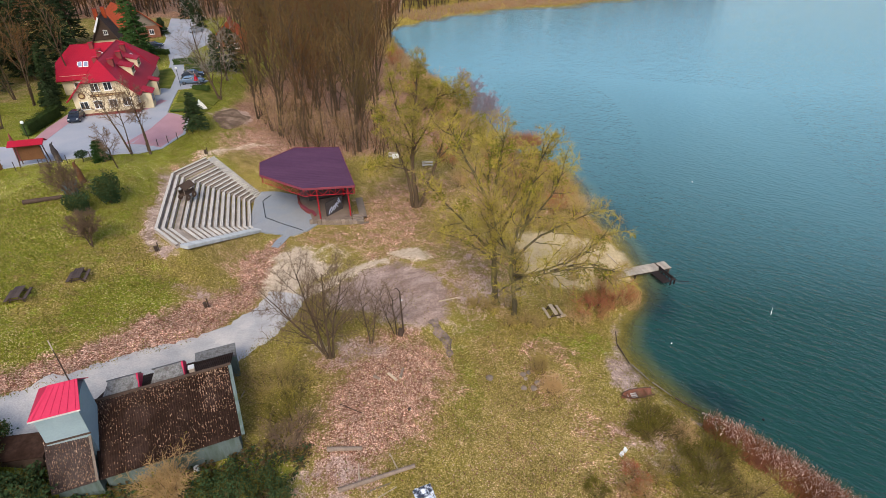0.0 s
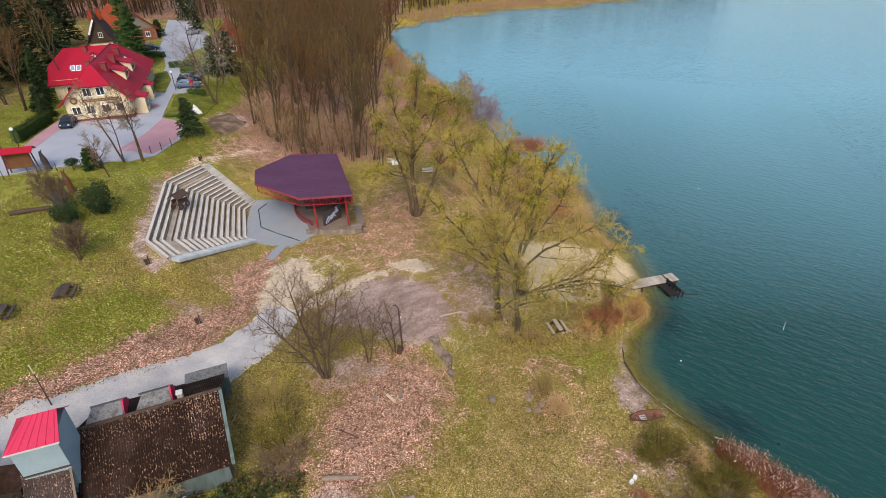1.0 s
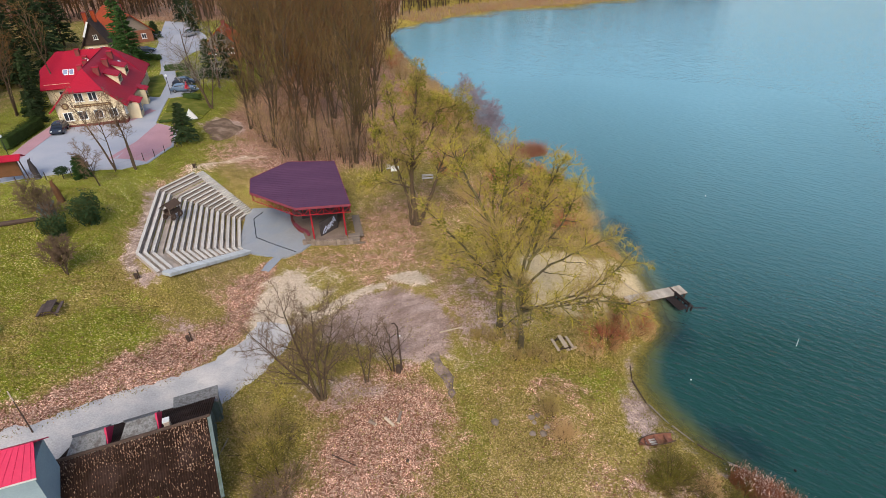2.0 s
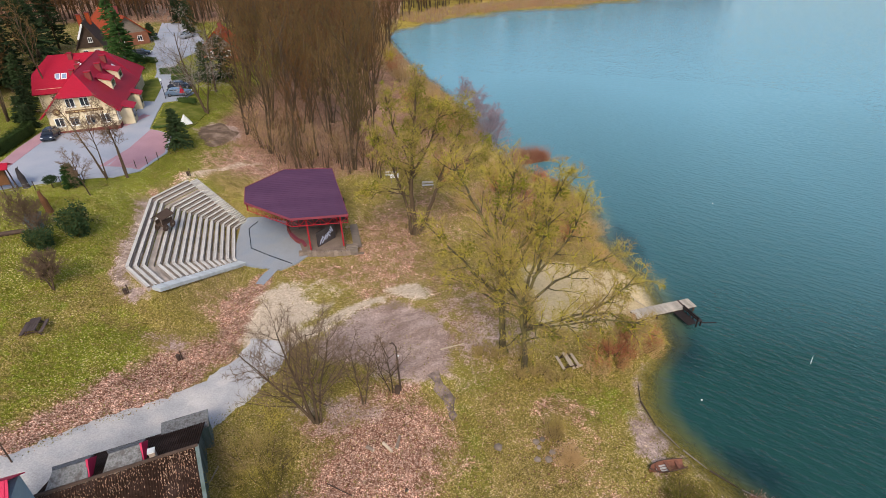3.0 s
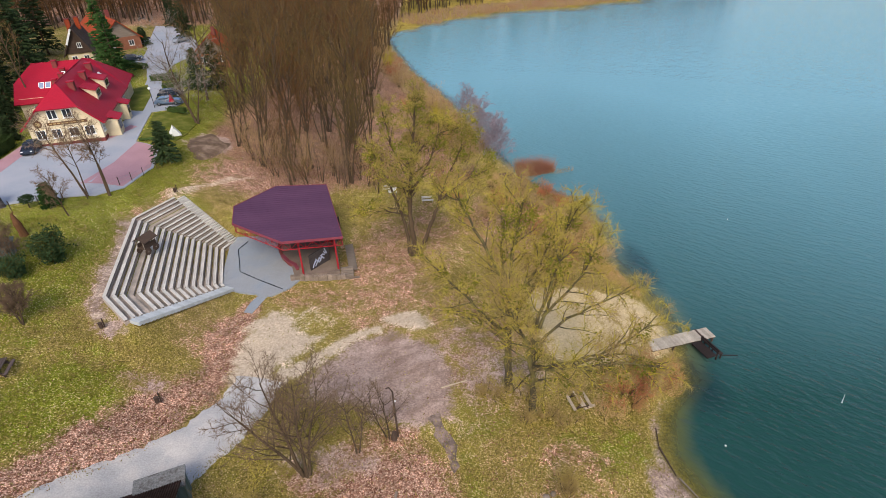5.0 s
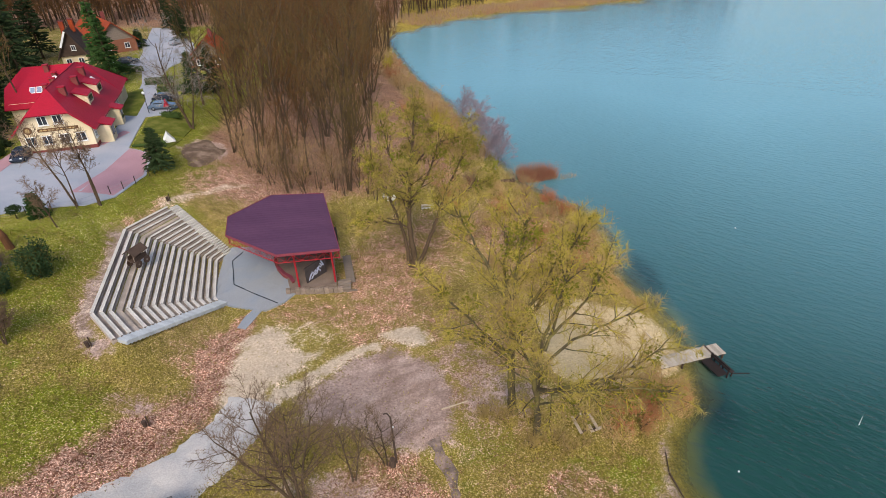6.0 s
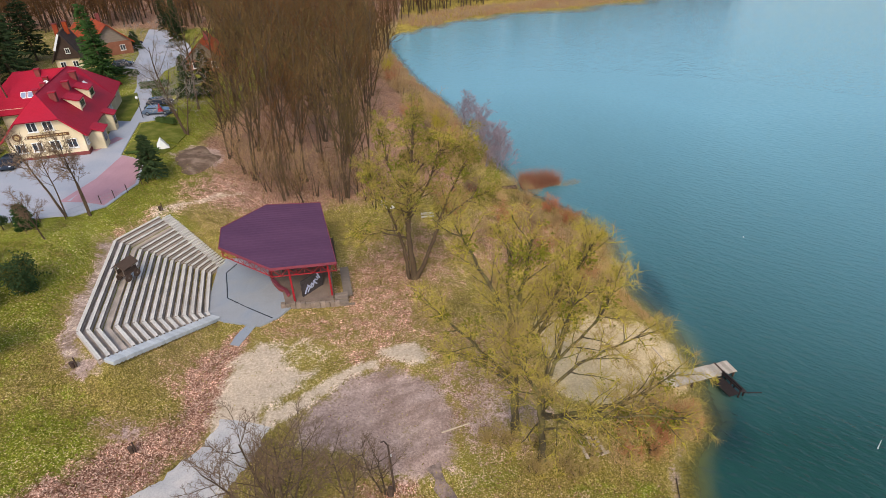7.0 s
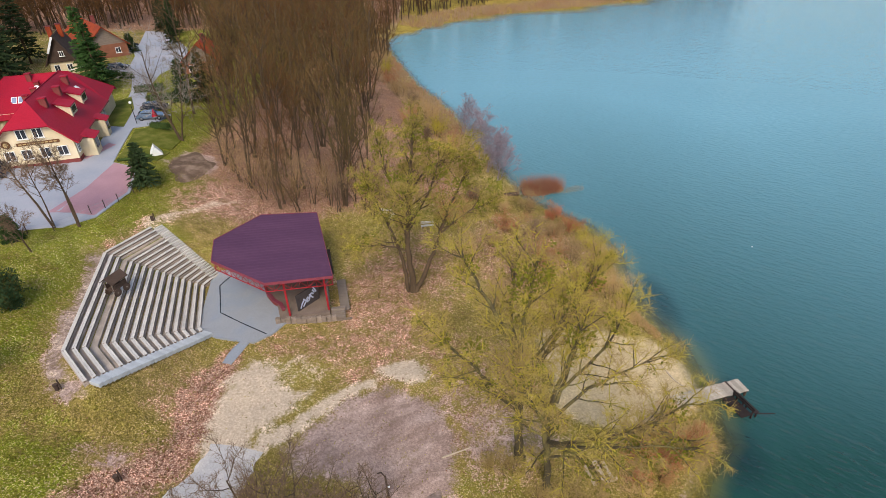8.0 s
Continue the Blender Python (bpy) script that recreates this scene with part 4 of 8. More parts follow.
# ---------------------------------------------------------------- stage
def stage():
    top = thing("bandstand", "open timber stage under a plum felt roof on red steel trusses", "stage", (0, 0, 0))
    R = [(-24.1, 67.4), (-25.2, 71.5), (-21.7, 77.5), (-15.3, 78.6), (-11.3, 65.3), (-17.7, 63.7)]
    rz = lambda x, y: 8.25 + 0.075 * (-11.3 - x)
    bm = prism(B(), R, lambda x, y: rz(x, y) - 0.22, rz)
    part("roof", bm, STAGE_ROOF, top)
    # lapped seams of the felt, parallel to the front edge
    e = (Vector(R[4]) - Vector(R[5])).normalized()
    w = Vector((-e.y, e.x))
    for j in range(1, 27):
        o, cross = Vector(R[5]) + w * 0.55 * j, []
        for k in range(6):
            a, b = Vector(R[k]) - o, Vector(R[(k + 1) % 6]) - o
            if a.dot(w) * b.dot(w) < 0:
                q = a.lerp(b, a.dot(w) / (a.dot(w) - b.dot(w)))
                cross.append(o + q)
        if len(cross) == 2:
            part("seam", rod(B(), (*cross[0], rz(*cross[0]) + 0.004), (*cross[1], rz(*cross[1]) + 0.004), 0.022, n=6), STAGE_ROOF, top)
    for k in range(6):
        a, b = R[k], R[(k + 1) % 6]
        A, C = Vector((*a, rz(*a) - 0.1)), Vector((*b, rz(*b) - 0.1))
        m = (A + C) / 2
        part("fascia", box(B(), m, ((C - A).length + 0.1, 0.06, 0.3), math.degrees(math.atan2(C.y - A.y, C.x - A.x)), 0, -math.degrees(math.atan2(C.z - A.z, math.hypot(C.x - A.x, C.y - A.y)))), STAGE_TRIM, top)
    cen = Vector((-18.4, 71.2, 0))
    ins = [Vector((*p, 0)) + (cen - Vector((*p, 0))).normalized() * 0.16 for p in R]
    for k in range(6):
        a, b = ins[k], ins[(k + 1) % 6]
        n = max(3, round((b - a).length / 0.85))
        up = lambda t: Vector((a.x + (b.x - a.x) * t, a.y + (b.y - a.y) * t, rz(a.x + (b.x - a.x) * t, a.y + (b.y - a.y) * t) - 0.28))
        bm = B()
        rod(bm, up(0), up(1), 0.055, n=6)
        rod(bm, up(0) - Vector((0, 0, 0.85)), up(1) - Vector((0, 0, 0.85)), 0.055, n=6)
        for j in range(n):
            lo, hi = up(j / n), up((j + 1) / n)
            if j % 2:
                rod(bm, lo - Vector((0, 0, 0.85)), hi, 0.035, n=5)
            else:
                rod(bm, lo, hi - Vector((0, 0, 0.85)), 0.035, n=5)
            rod(bm, lo, lo - Vector((0, 0, 0.85)), 0.03, n=5)
        part("truss", bm, RED_STEEL, top)
    floor = [(-17.3, 64.6), (-12.2, 65.3), (-14.8, 77.4), (-21.2, 76.4), (-20.8, 71.5), (-19.6, 68.4), (-18.2, 67.0)]
    FZ = 3.65
    part("platform", prism(B(), floor, 2.0, FZ), STAGE_FLOOR, top, "worn brown stage floor")
    for x, y in ((-16.3, 64.9), (-12.4, 65.8), (-14.2, 72), (-15.2, 77.2), (-21.0, 76.2)):
        z0 = FZ if inside(np.array(x), np.array(y), floor) else G(x, y)
        part("column", box(B(), (x, y, (z0 - 0.2 + rz(x, y) - 0.3) / 2), (0.2, 0.2, rz(x, y) - 0.3 - z0 + 0.2), 12, bevel=0.02), RED_STEEL, top)
    # curved stone parapet on the audience side
    arc = [(-20.9, 72.2), (-20.4, 70.4), (-19.6, 68.7), (-18.6, 67.4), (-17.7, 66.7), (-17.2, 65.8)]
    bm = B()
    for a, b in zip(arc[:-1], arc[1:]):
        d = Vector((b[0] - a[0], b[1] - a[1], 0))
        box(bm, ((a[0] + b[0]) / 2, (a[1] + b[1]) / 2, 3.3), (d.length + 0.15, 0.3, 1.1), math.degrees(math.atan2(d.y, d.x)), bevel=0.03)
    part("parapet", bm, PLINTH, top, "low brick-red curved wall")
    bm = B()
    for a, b in zip(arc[2:-1], arc[3:]):
        d = Vector((b[0] - a[0], b[1] - a[1], 0))
        box(bm, ((a[0] + b[0]) / 2, (a[1] + b[1]) / 2, 3.9), (d.length + 0.2, 0.42, 0.1), math.degrees(math.atan2(d.y, d.x)), bevel=0.02)
    part("coping", bm, STAGE_TRIM, top)
    part("back_wall", box(B(), (-16.0, 71.6, 5.2), (6.4, 0.22, 3.3), 20), DARK_WALL, top, "dark back wall with pale spray paint")
    part("side_wall", box(B(), (-13.3, 70.2, 4.3), (0.2, 8.6, 1.4), 12.5), OLD_WOOD, top, "low weathered boards")
    rnd = random.Random(5)
    w = part("graffiti", B(), SPRAY, top, "pale blue-white sprayed strokes")
    bm = B()
    for j in range(11):
        u = -1.6 + 0.32 * j
        box(bm, (-14.7 + 0.6 * u * math.cos(radians(52)) + 0.1, 66.75 - 0.1 + 0.6 * u * math.sin(radians(52)), 4.6 + 0.25 * u + rnd.uniform(-0.2, 0.2)), (0.15, 0.03, rnd.uniform(0.4, 0.9)), 52, 0, rnd.uniform(-50, 50))
    bm.to_mesh(w.data)
    bm.free()
    part("screen", box(B(), (-14.7, 66.75, 4.65), (2.9, 0.14, 2.0), 52), DARK_WALL, top, "dark painted screen")
    # stone edge and steps at the near corner
    rnd = random.Random(6)
    for j in range(12):
        t = j / 11
        x, y = -17.4 + 5.6 * t, 64.2 + 0.85 * t
        part("edge_stone", box(B(), (x, y, G(x, y) + 0.35), (0.5, rnd.uniform(0.3, 0.5), rnd.uniform(0.6, 0.9)), 9 + rnd.uniform(-12, 12), bevel=0.05), STONE, top)
    for j in range(3):
        part("step", box(B(), (-11.4 - 0.05 * j, 65.4 + 0.4 * j, 2.95 + 0.22 * j), (1.5, 0.45, 0.3), 12, bevel=0.03), OLD_WOOD, top)
    part("ramp", box(B(), (-11.4, 69.0, 3.2), (1.0, 5.2, 0.18), 13, 4), OLD_WOOD, top)
    part("ramp_kerb", box(B(), (-10.75, 65.2, 2.75), (1.6, 0.15, 0.2), 10), STONE, top)


stage()


# ---------------------------------------------------------------- guest house
def window(parent, x, y, z, w, h, facing=0, name="window"):
    """A white-framed two-leaf window in a wall; facing: turn of the outward normal from -y."""
    m = pose(x, y, z, 0, 0, facing)
    bm = B()
    for cx, cz, sx_, sz_ in ((0, h / 2, w + 0.16, 0.08), (0, -h / 2, w + 0.16, 0.08), (-w / 2, 0, 0.08, h), (w / 2, 0, 0.08, h), (0, 0, 0.07, h)):
        box(bm, (cx, -0.05, cz), (sx_, 0.12, sz_))
    win = part(name, bm, WHITE, parent)
    win.matrix_basis = m
    for s in (-1, 1):
        part("pane", box(B(), (s * w / 4, -0.02, 0), (w / 2 - 0.06, 0.05, h - 0.06)), PANE, win, "dark glass")
    part("sill", box(B(), (0, -0.12, -h / 2 - 0.07), (w + 0.3, 0.2, 0.05)), WHITE, win)
    return win


def guest_house():
    top = thing("guest_house", "cream two-storey guest house with bright red half-hipped roof", "house", (-55.4, 91.2, 10.7), 16.9)
    W, D, E, RH = 4.7, 19.5, 3.6, 8.3
    bm = prism(B(), [(-W, 0), (W, 0), (W, D), (-W, D)], -0.8, E)
    for y in (0.0, D):
        q = [(-W, E), (W, E), (2.5, E + 2.15), (-2.5, E + 2.15)]
        f0 = [bm.verts.new((x, y, z)) for x, z in q]
        f1 = [bm.verts.new((x, y + (0.35 if y == 0 else -0.35), z)) for x, z in q]
        bm.faces.new(f0)
        bm.faces.new(f1[::-1])
        for i in range(4):
            bm.faces.new((f0[i], f0[(i + 1) % 4], f1[(i + 1) % 4], f1[i]))
    part("wall", bm, CREAM, top)
    part("plinth", prism(B(), [(-W - 0.06, -0.06), (W + 0.06, -0.06), (W + 0.06, D + 0.06), (-W - 0.06, D + 0.06)], -0.9, 0.35), PLINTH, top)
    part("wing_wall", prism(B(), [(-10.0, 15.0), (-W, 15.0), (-W, 27), (-10.0, 27)], -0.8, E), CREAM, top)
    part("wing_rear_wall", prism(B(), [(-W, D), (W, D), (W, 27), (-W, 27)], -0.8, E), CREAM, top)
    T = 0.18
    for sgn in (1, -1):
        q = [(sgn * 5.5, -0.8, 2.8), (sgn * 5.5, 20.0, 2.8), (0, 20.0, RH), (0, 2.8, RH), (sgn * 2.75, -0.8, 5.55)]
        part("roof", slab(B(), q, T), HOUSE_RED, top)
    part("roof_hip", slab(B(), [(-2.8, -0.82, 5.5), (2.8, -0.82, 5.5), (0, 2.9, RH + 0.02)], T), HOUSE_RED, top)
    part("roof_wing", slab(B(), [(-10.6, 14.2, 2.9), (-1.5, 14.2, 2.9), (0, 21, 7.9), (-8.2, 21, 7.9), (-10.6, 17.5, 5.6)], T), HOUSE_RED, top)
    part("roof_wing", slab(B(), [(-10.6, 27.8, 2.9), (5.5, 27.8, 2.9), (5.5, 27.0, 3.4), (1.0, 21, 7.9), (-8.2, 21, 7.9), (-10.6, 24.5, 5.6)], T), HOUSE_RED, top)
    part("roof_wing_hip", slab(B(), [(-10.65, 17.4, 5.5), (-10.65, 24.6, 5.5), (-8.1, 21, 7.95)], T), HOUSE_RED, top)
    part("roof_rear", slab(B(), [(5.5, 20.0, 2.8), (5.5, 27.0, 3.3), (1.0, 21.0, 7.9), (0, 20.0, RH)], T), HOUSE_RED, top)
    bm = prism(B(), [(-10.0, 15), (-9.7, 15), (-9.7, 27), (-10.0, 27)], E - 0.1, lambda x, y: 3.6 + 0.0 * y)
    part("wing_gable", slab(bm, [(-10.02, 15.2, 3.5), (-10.02, 26.8, 3.5), (-10.02, 24.4, 5.5), (-10.02, 17.6, 5.5)], 0.3), CREAM, top)
    bm = B()
    rod(bm, (0, 2.8, RH), (0, 20.0, RH), 0.06)
    rod(bm, (0, 21, 7.9), (-8.2, 21, 7.9), 0.06)
    part("ridge_cap", bm, HOUSE_RED, top)
    # gutters
    for sgn in (1, -1):
        part("gutter", rod(B(), (sgn * 5.55, -0.8, 2.72), (sgn * 5.55, 20, 2.72), 0.09), PLINTH, top)
    # long flat dormers on the drive side, each with a cream cheek
    for y in (6.2, 12.6):
        dm = part("dormer", slab(B(), [(1.9, y - 0.1, 6.62), (4.1, y - 0.3, 6.05), (4.1, y + 3.0, 6.05), (1.9, y + 2.8, 6.62)], 0.14), HOUSE_RED, top)
        q = [(2.0, y, 6.45), (3.95, y, 5.95), (3.95, y, 4.45)]
        bm = B()
        a = [bm.verts.new(p) for p in q]
        b = [bm.verts.new((p[0], p[1] + 0.25, p[2])) for p in q]
        bm.faces.new(a)
        bm.faces.new(b[::-1])
        for i in range(3):
            bm.faces.new((a[i], a[(i + 1) % 3], b[(i + 1) % 3], b[i]))
        box(bm, (3.85, y + 1.4, 5.25), (0.2, 2.7, 1.3))
        part("cheek", bm, CREAM, dm)
        part("pane", box(B(), (3.97, y + 1.4, 5.3), (0.04, 1.9, 0.8)), PANE, dm)
    for x, y, z in ((1.5, 4.6, 6.9), (1.6, 11.2, 6.8), (1.4, 16.8, 7.0)):
        c = part("chimney", box(B(), (x, y, z + 0.35), (0.85, 0.85, 1.3), bevel=0.03), PLINTH, top)
        part("cap", box(B(), (x, y, z + 1.05), (1.0, 1.0, 0.12)), HOUSE_RED, c)
    for x, y, z in ((-1.6, 8.0, 6.8), (-1.5, 11.5, 6.9), (-4.5, 20.2, 7.3), (-3.2, 18.6, 6.3)):
        c = part("chimney", box(B(), (x, y, z + 0.2), (0.7, 0.7, 1.4), bevel=0.03), PLINTH, top)
        part("cap", box(B(), (x, y, z + 0.95), (0.85, 0.85, 0.12)), HOUSE_RED, c)
    dish = part("satellite_dish", bmesh.new(), WHITE, top)
    bm = B()
    bmesh.ops.create_uvsphere(bm, u_segments=12, v_segments=6, radius=0.45, matrix=pose(-2.0, 14.6, 7.1, 60, 0, 20) @ Matrix.Diagonal((1, 1, 0.25, 1)))
    bm.to_mesh(dish.data)
    bm.free()
    for x, y, z in ((-6.6, 17.0, 5.02), (-5.6, 17.0, 5.02)):
        w = part("roof_window", box(B(), (x, y, z), (0.85, 1.3, 0.12), 0, 36), WHITE, top)
        part("pane", box(B(), (x, y - 0.02, z + 0.05), (0.62, 1.0, 0.06), 0, 36), SKY_PANE, w)
    for y in (9.6, 15.6, 17.6):
        part("roof_window", box(B(), (2.6, y, 5.78), (1.2, 0.75, 0.10), 0, 0, 45), WHITE, top)
    # front windows, sign board and round emblem
    for x in (-3.3, -1.25, 1.0, 3.1):
        window(top, x, -0.02, 1.75, 1.2, 1.25)
    for x in (-1.0, 0.95):
        window(top, x, -0.02, 4.55, 1.15, 1.25)
    sign = part("sign_board", box(B(), (0.55, -0.1, 3.2), (5.2, 0.1, 0.42)), BROWN_SIGN, top, "brown board with unreadable lettering")
    for j in range(9):
        part("letter_bar", box(B(), (-1.6 + 0.53 * j, -0.16, 3.2), (0.38, 0.03, 0.16)), TAN_BAR, sign)
    em = part("emblem", rod(B(), (-3.25, -0.16, 3.35), (-3.25, 0, 3.35), 0.52, n=20), BROWN_SIGN, top, "round dark emblem")
    part("emblem_ring", rod(B(), (-3.25, -0.19, 3.35), (-3.25, -0.15, 3.35), 0.3, n=16), TAN_BAR, em)
    # porches on the drive side
    for y, l, z in ((3.2, 2.6, 2.5), (11.0, 1.9, 2.5)):
        p = part("porch", box(B(), (W + 0.95, y, z / 2 - 0.3), (1.9, l, z + 0.4)), CREAM, top)
        part("porch_roof", slab(B(), [(W, y - l / 2 - 0.3, z + 0.75), (W + 2.3, y - l / 2 - 0.3, z - 0.1), (W + 2.3, y + l / 2 + 0.3, z - 0.1), (W, y + l / 2 + 0.3, z + 0.75)], 0.12), HOUSE_RED, p)
        part("pane", box(B(), (W + 1.92, y, 1.3), (0.04, l * 0.6, 1.3)), PANE, p)
    for y in (1.0, 6.3, 8.3, 14.0, 16.6, 18.3):
        window(top, W + 0.02, y, 1.75, 1.0, 1.25, 90)
    for y in (17.0, 22.0):
        window(top, -10.02, y, 1.7, 1.1, 1.2, -90)
    window(top, -7.4, 14.98, 1.7, 1.3, 1.2)


guest_house()


def dark_house():
    W = 2.5
    top = thing("timber_house", "dark brown timber house with red chimneys among spruces", "house", (-81.5, 142.5, G(-81.5, 142.5)), 22)
    part("wall", prism(B(), [(-W, 0), (W, 0), (W, 9), (-W, 9)], -0.8, 2.6), CREAM, top)
    bm = B()
    slab(bm, [(-W - 0.7, -0.8, 2.0), (-W - 0.7, 10, 2.0), (0, 10, 8.0), (0, -0.8, 8.0)], 0.2)
    slab(bm, [(W + 0.7, -0.8, 2.0), (W + 0.7, 10, 2.0), (0, 10, 8.0), (0, -0.8, 8.0)], 0.2)
    part("roof", bm, DARK_WOOD, top)
    bm = B()
    a = [bm.verts.new(p) for p in ((-W - 0.2, -0.3, 2.5), (W + 0.2, -0.3, 2.5), (0, -0.3, 7.6))]
    b = [bm.verts.new((v.co.x, 0.1, v.co.z)) for v in a]
    bm.faces.new(a)
    bm.faces.new(b[::-1])
    for i in range(3):
        bm.faces.new((a[i], a[(i + 1) % 3], b[(i + 1) % 3], b[i]))
    part("gable", bm, DARK_WOOD, top)
    part("barge_board", box(B(), (-0.95, -0.9, 6.1), (0.4, 0.12, 3.6), 0, 0, 28), WHITE, top)
    for x in (-1.2, 1.2):
        window(top, x, -0.05, 1.3, 1.0, 1.2)
    window(top, 0.5, -0.35, 4.2, 0.8, 1.0)
    for x, y in ((-0.8, 3), (0.7, 5.5)):
        c = part("chimney", box(B(), (x, y, 8.0), (0.9, 0.9, 2.6), bevel=0.04), ORANGE_TILE, top)
        part("cap", box(B(), (x, y, 9.35), (1.1, 1.1, 0.15)), PLINTH, c)


dark_house()


BRICK = mat("brown_brick_wall", (0.24, 0.10, 0.06), 0.9, 0.3, 0.8, 8, 0.3)


def tiled_house(at, rz, w, l, e, r):
    top = thing("tiled_house", "house with weathered orange tiled gable roof", "house", at, rz)
    part("wall", prism(B(), [(-w, 0), (w, 0), (w, l), (-w, l)], -0.8, e), BRICK, top)
    for s in (-1, 1):
        part("roof", slab(B(), [(s * (w + 0.7), -0.7, e - 0.5), (s * (w + 0.7), l + 0.7, e - 0.5), (0, l + 0.7, r), (0, -0.7, r)], 0.2), ORANGE_TILE, top)
    for y in (0.05, l - 0.3):
        bm = B()
        a = [bm.verts.new((x, y, z)) for x, z in ((-w, e - 0.1), (w, e - 0.1), (0, r - 0.2))]
        b = [bm.verts.new((v.co.x, v.co.y + 0.25, v.co.z)) for v in a]
        bm.faces.new(a)
        bm.faces.new(b[::-1])
        for i in range(3):
            bm.faces.new((a[i], a[(i + 1) % 3], b[(i + 1) % 3], b[i]))
        part("gable", bm, OLD_WOOD, top)
    for x in (-w / 2, w / 2):
        window(top, x, -0.02, e * 0.5, 1.1, 1.2)
    part("chimney", box(B(), (0.8, l * 0.4, r + 0.4), (0.8, 0.8, 1.8)), PLINTH, top)


tiled_house((-79.5, 157.5, G(-79.5, 157.5)), 41, 4.5, 24, 3.0, 7.2)
tiled_house((-51.6, 142, G(-51.6, 142)), 10, 4.0, 9, 2.6, 6.4)


# ---------------------------------------------------------------- barn with tower by the track
def barn():
    BZ = G(-20, 28)
    top = thing("barn", "long old barn with a leaf-strewn dark corrugated roof", "barn", (-21.0, 27.0, BZ), 22)
    # local x runs along the ridge, y towards the track
    L0, L1, RY, RZ, EY, EZ = -3.85, 5.35, 3.5, 8.3 - BZ, -1.4, 5.4 - BZ
    part("wall", prism(B(), [(L0, EY + 0.5), (L1 - 0.2, EY + 0.5), (L1 - 0.2, 8.0), (L0, 8.0)], -1.0, lambda x, y: EZ + 0.15 if y < 1 else EZ), BARN_WALL, top)
    bm = B()
    n = 58
    for side, (ya, za, yb, zb) in enumerate(((EY, EZ, RY, RZ), (RY, RZ, 8.6, EZ))):
        grid = []
        for i in range(n * 2 + 1):
            x = L0 - 0.2 + (L1 - L0 + 0.5) * i / (2 * n)
            up = 0.035 if i % 2 else -0.02
            grid.append([bm.verts.new((x, ya + (yb - ya) * t, za + (zb - za) * t + up)) for t in (0, 0.33, 0.66, 1)])
        for i in range(2 * n):
            for j in range(3):
                bm.faces.new((grid[i][j], grid[i + 1][j], grid[i + 1][j + 1], grid[i][j + 1]))
    roof = part("roof", bm, BARN_ROOF, top, "dark corrugated sheets under fallen leaves")
    part("ridge_cap", rod(B(), (L0 - 0.2, RY, RZ + 0.05), (L1 + 0.3, RY, RZ + 0.05), 0.12), DARK_WOOD, roof)
    bm = B()
    a = [bm.verts.new(p) for p in ((L1 - 0.2, EY + 0.4, EZ), (L1 - 0.2, 8.1, EZ), (L1 - 0.2, RY, RZ - 0.1))]
    b = [bm.verts.new((L1 - 0.5, v.co.y, v.co.z)) for v in a]
    bm.faces.new(a)
    bm.faces.new(b[::-1])
    for i in range(3):
        bm.faces.new((a[i], a[(i + 1) % 3], b[(i + 1) % 3], b[i]))
    part("gable", bm, BARN_WALL, top)
    part("verge_board", slab(B(), [(L1 + 0.1, EY, EZ + 0.06), (L1 + 0.35, EY, EZ + 0.06), (L1 + 0.35, RY, RZ + 0.08), (L1 + 0.1, RY, RZ + 0.08)], 0.1), BARN_WALL, roof)
    # dormers facing the track: slate roofs with red gable ends
    for x0, x in ((-3.5, -1.0), (-0.25, 2.2)):
        bm = slab(B(), [(x0, RY - 0.1, RZ - 0.05), (x, RY - 0.1, RZ - 0.05), (x, RY + 1.1, RZ + 0.6), (x0 + 0.55, RY + 1.1, RZ + 0.6)], 0.1)
        slab(bm, [(x0, RY + 2.4, RZ - 0.3), (x, RY + 2.4, RZ - 0.3), (x, RY + 1.1, RZ + 0.6), (x0 + 0.55, RY + 1.1, RZ + 0.6)], 0.1)
        d = part("dormer", bm, GREY_ROOF, top)
        bm = B()
        q = [(x + 0.08, RY - 0.2, RZ - 0.4), (x + 0.08, RY + 2.5, RZ - 0.6), (x + 0.08, RY + 1.1, RZ + 0.72)]
        a = [bm.verts.new(p) for p in q]
        b = [bm.verts.new((p[0] - 0.12, p[1], p[2])) for p in q]
        bm.faces.new(a)
        bm.faces.new(b[::-1])
        for i in range(3):
            bm.faces.new((a[i], a[(i + 1) % 3], b[(i + 1) % 3], b[i]))
        part("gable_end", bm, PINK_ROOF, d, "bright red gable end")
    ch = part("chimney", box(B(), (2.85, RY + 0.3, RZ + 0.05), (0.4, 0.4, 0.9), bevel=0.03), STONE, top)
    part("cap", box(B(), (2.85, RY + 0.3, RZ + 0.52), (0.46, 0.46, 0.08)), KERB, ch)
    rnd = random.Random(11)
    lv = Wood()
    for _ in range(6500):
        u, t = rnd.uniform(L0, L1), rnd.random()
        if rnd.random() > 0.10 + 0.30 * (u > 3) * (t > 0.4) + 0.25 * (t > 0.75) + 0.5 * max(0, noise.noise(Vector((u * 0.7, t * 2.5, 3)))):
            continue
        p = Vector(((round(u / 0.178) * 0.178 if rnd.random() < 0.5 else u) + rnd.uniform(-0.03, 0.03), EY + (RY - EY) * t, EZ + (RZ - EZ) * t + 0.05))
        lv.leaf(p, Vector((rnd.uniform(-0.5, 0.5), 0.83, 0.6)).normalized(), rnd.uniform(0.07, 0.17))
    mesh_part("fallen_leaves", lv.v, lv.f, LITTER, roof, "pale brown dead leaves")["kind"] = "stuff"

    # lower lean-to beside it
    lean = thing("shed", "low lean-to shed with grey-brown corrugated roof", "shed", (-21.0, 27.0, BZ), 22)
    bm = B()
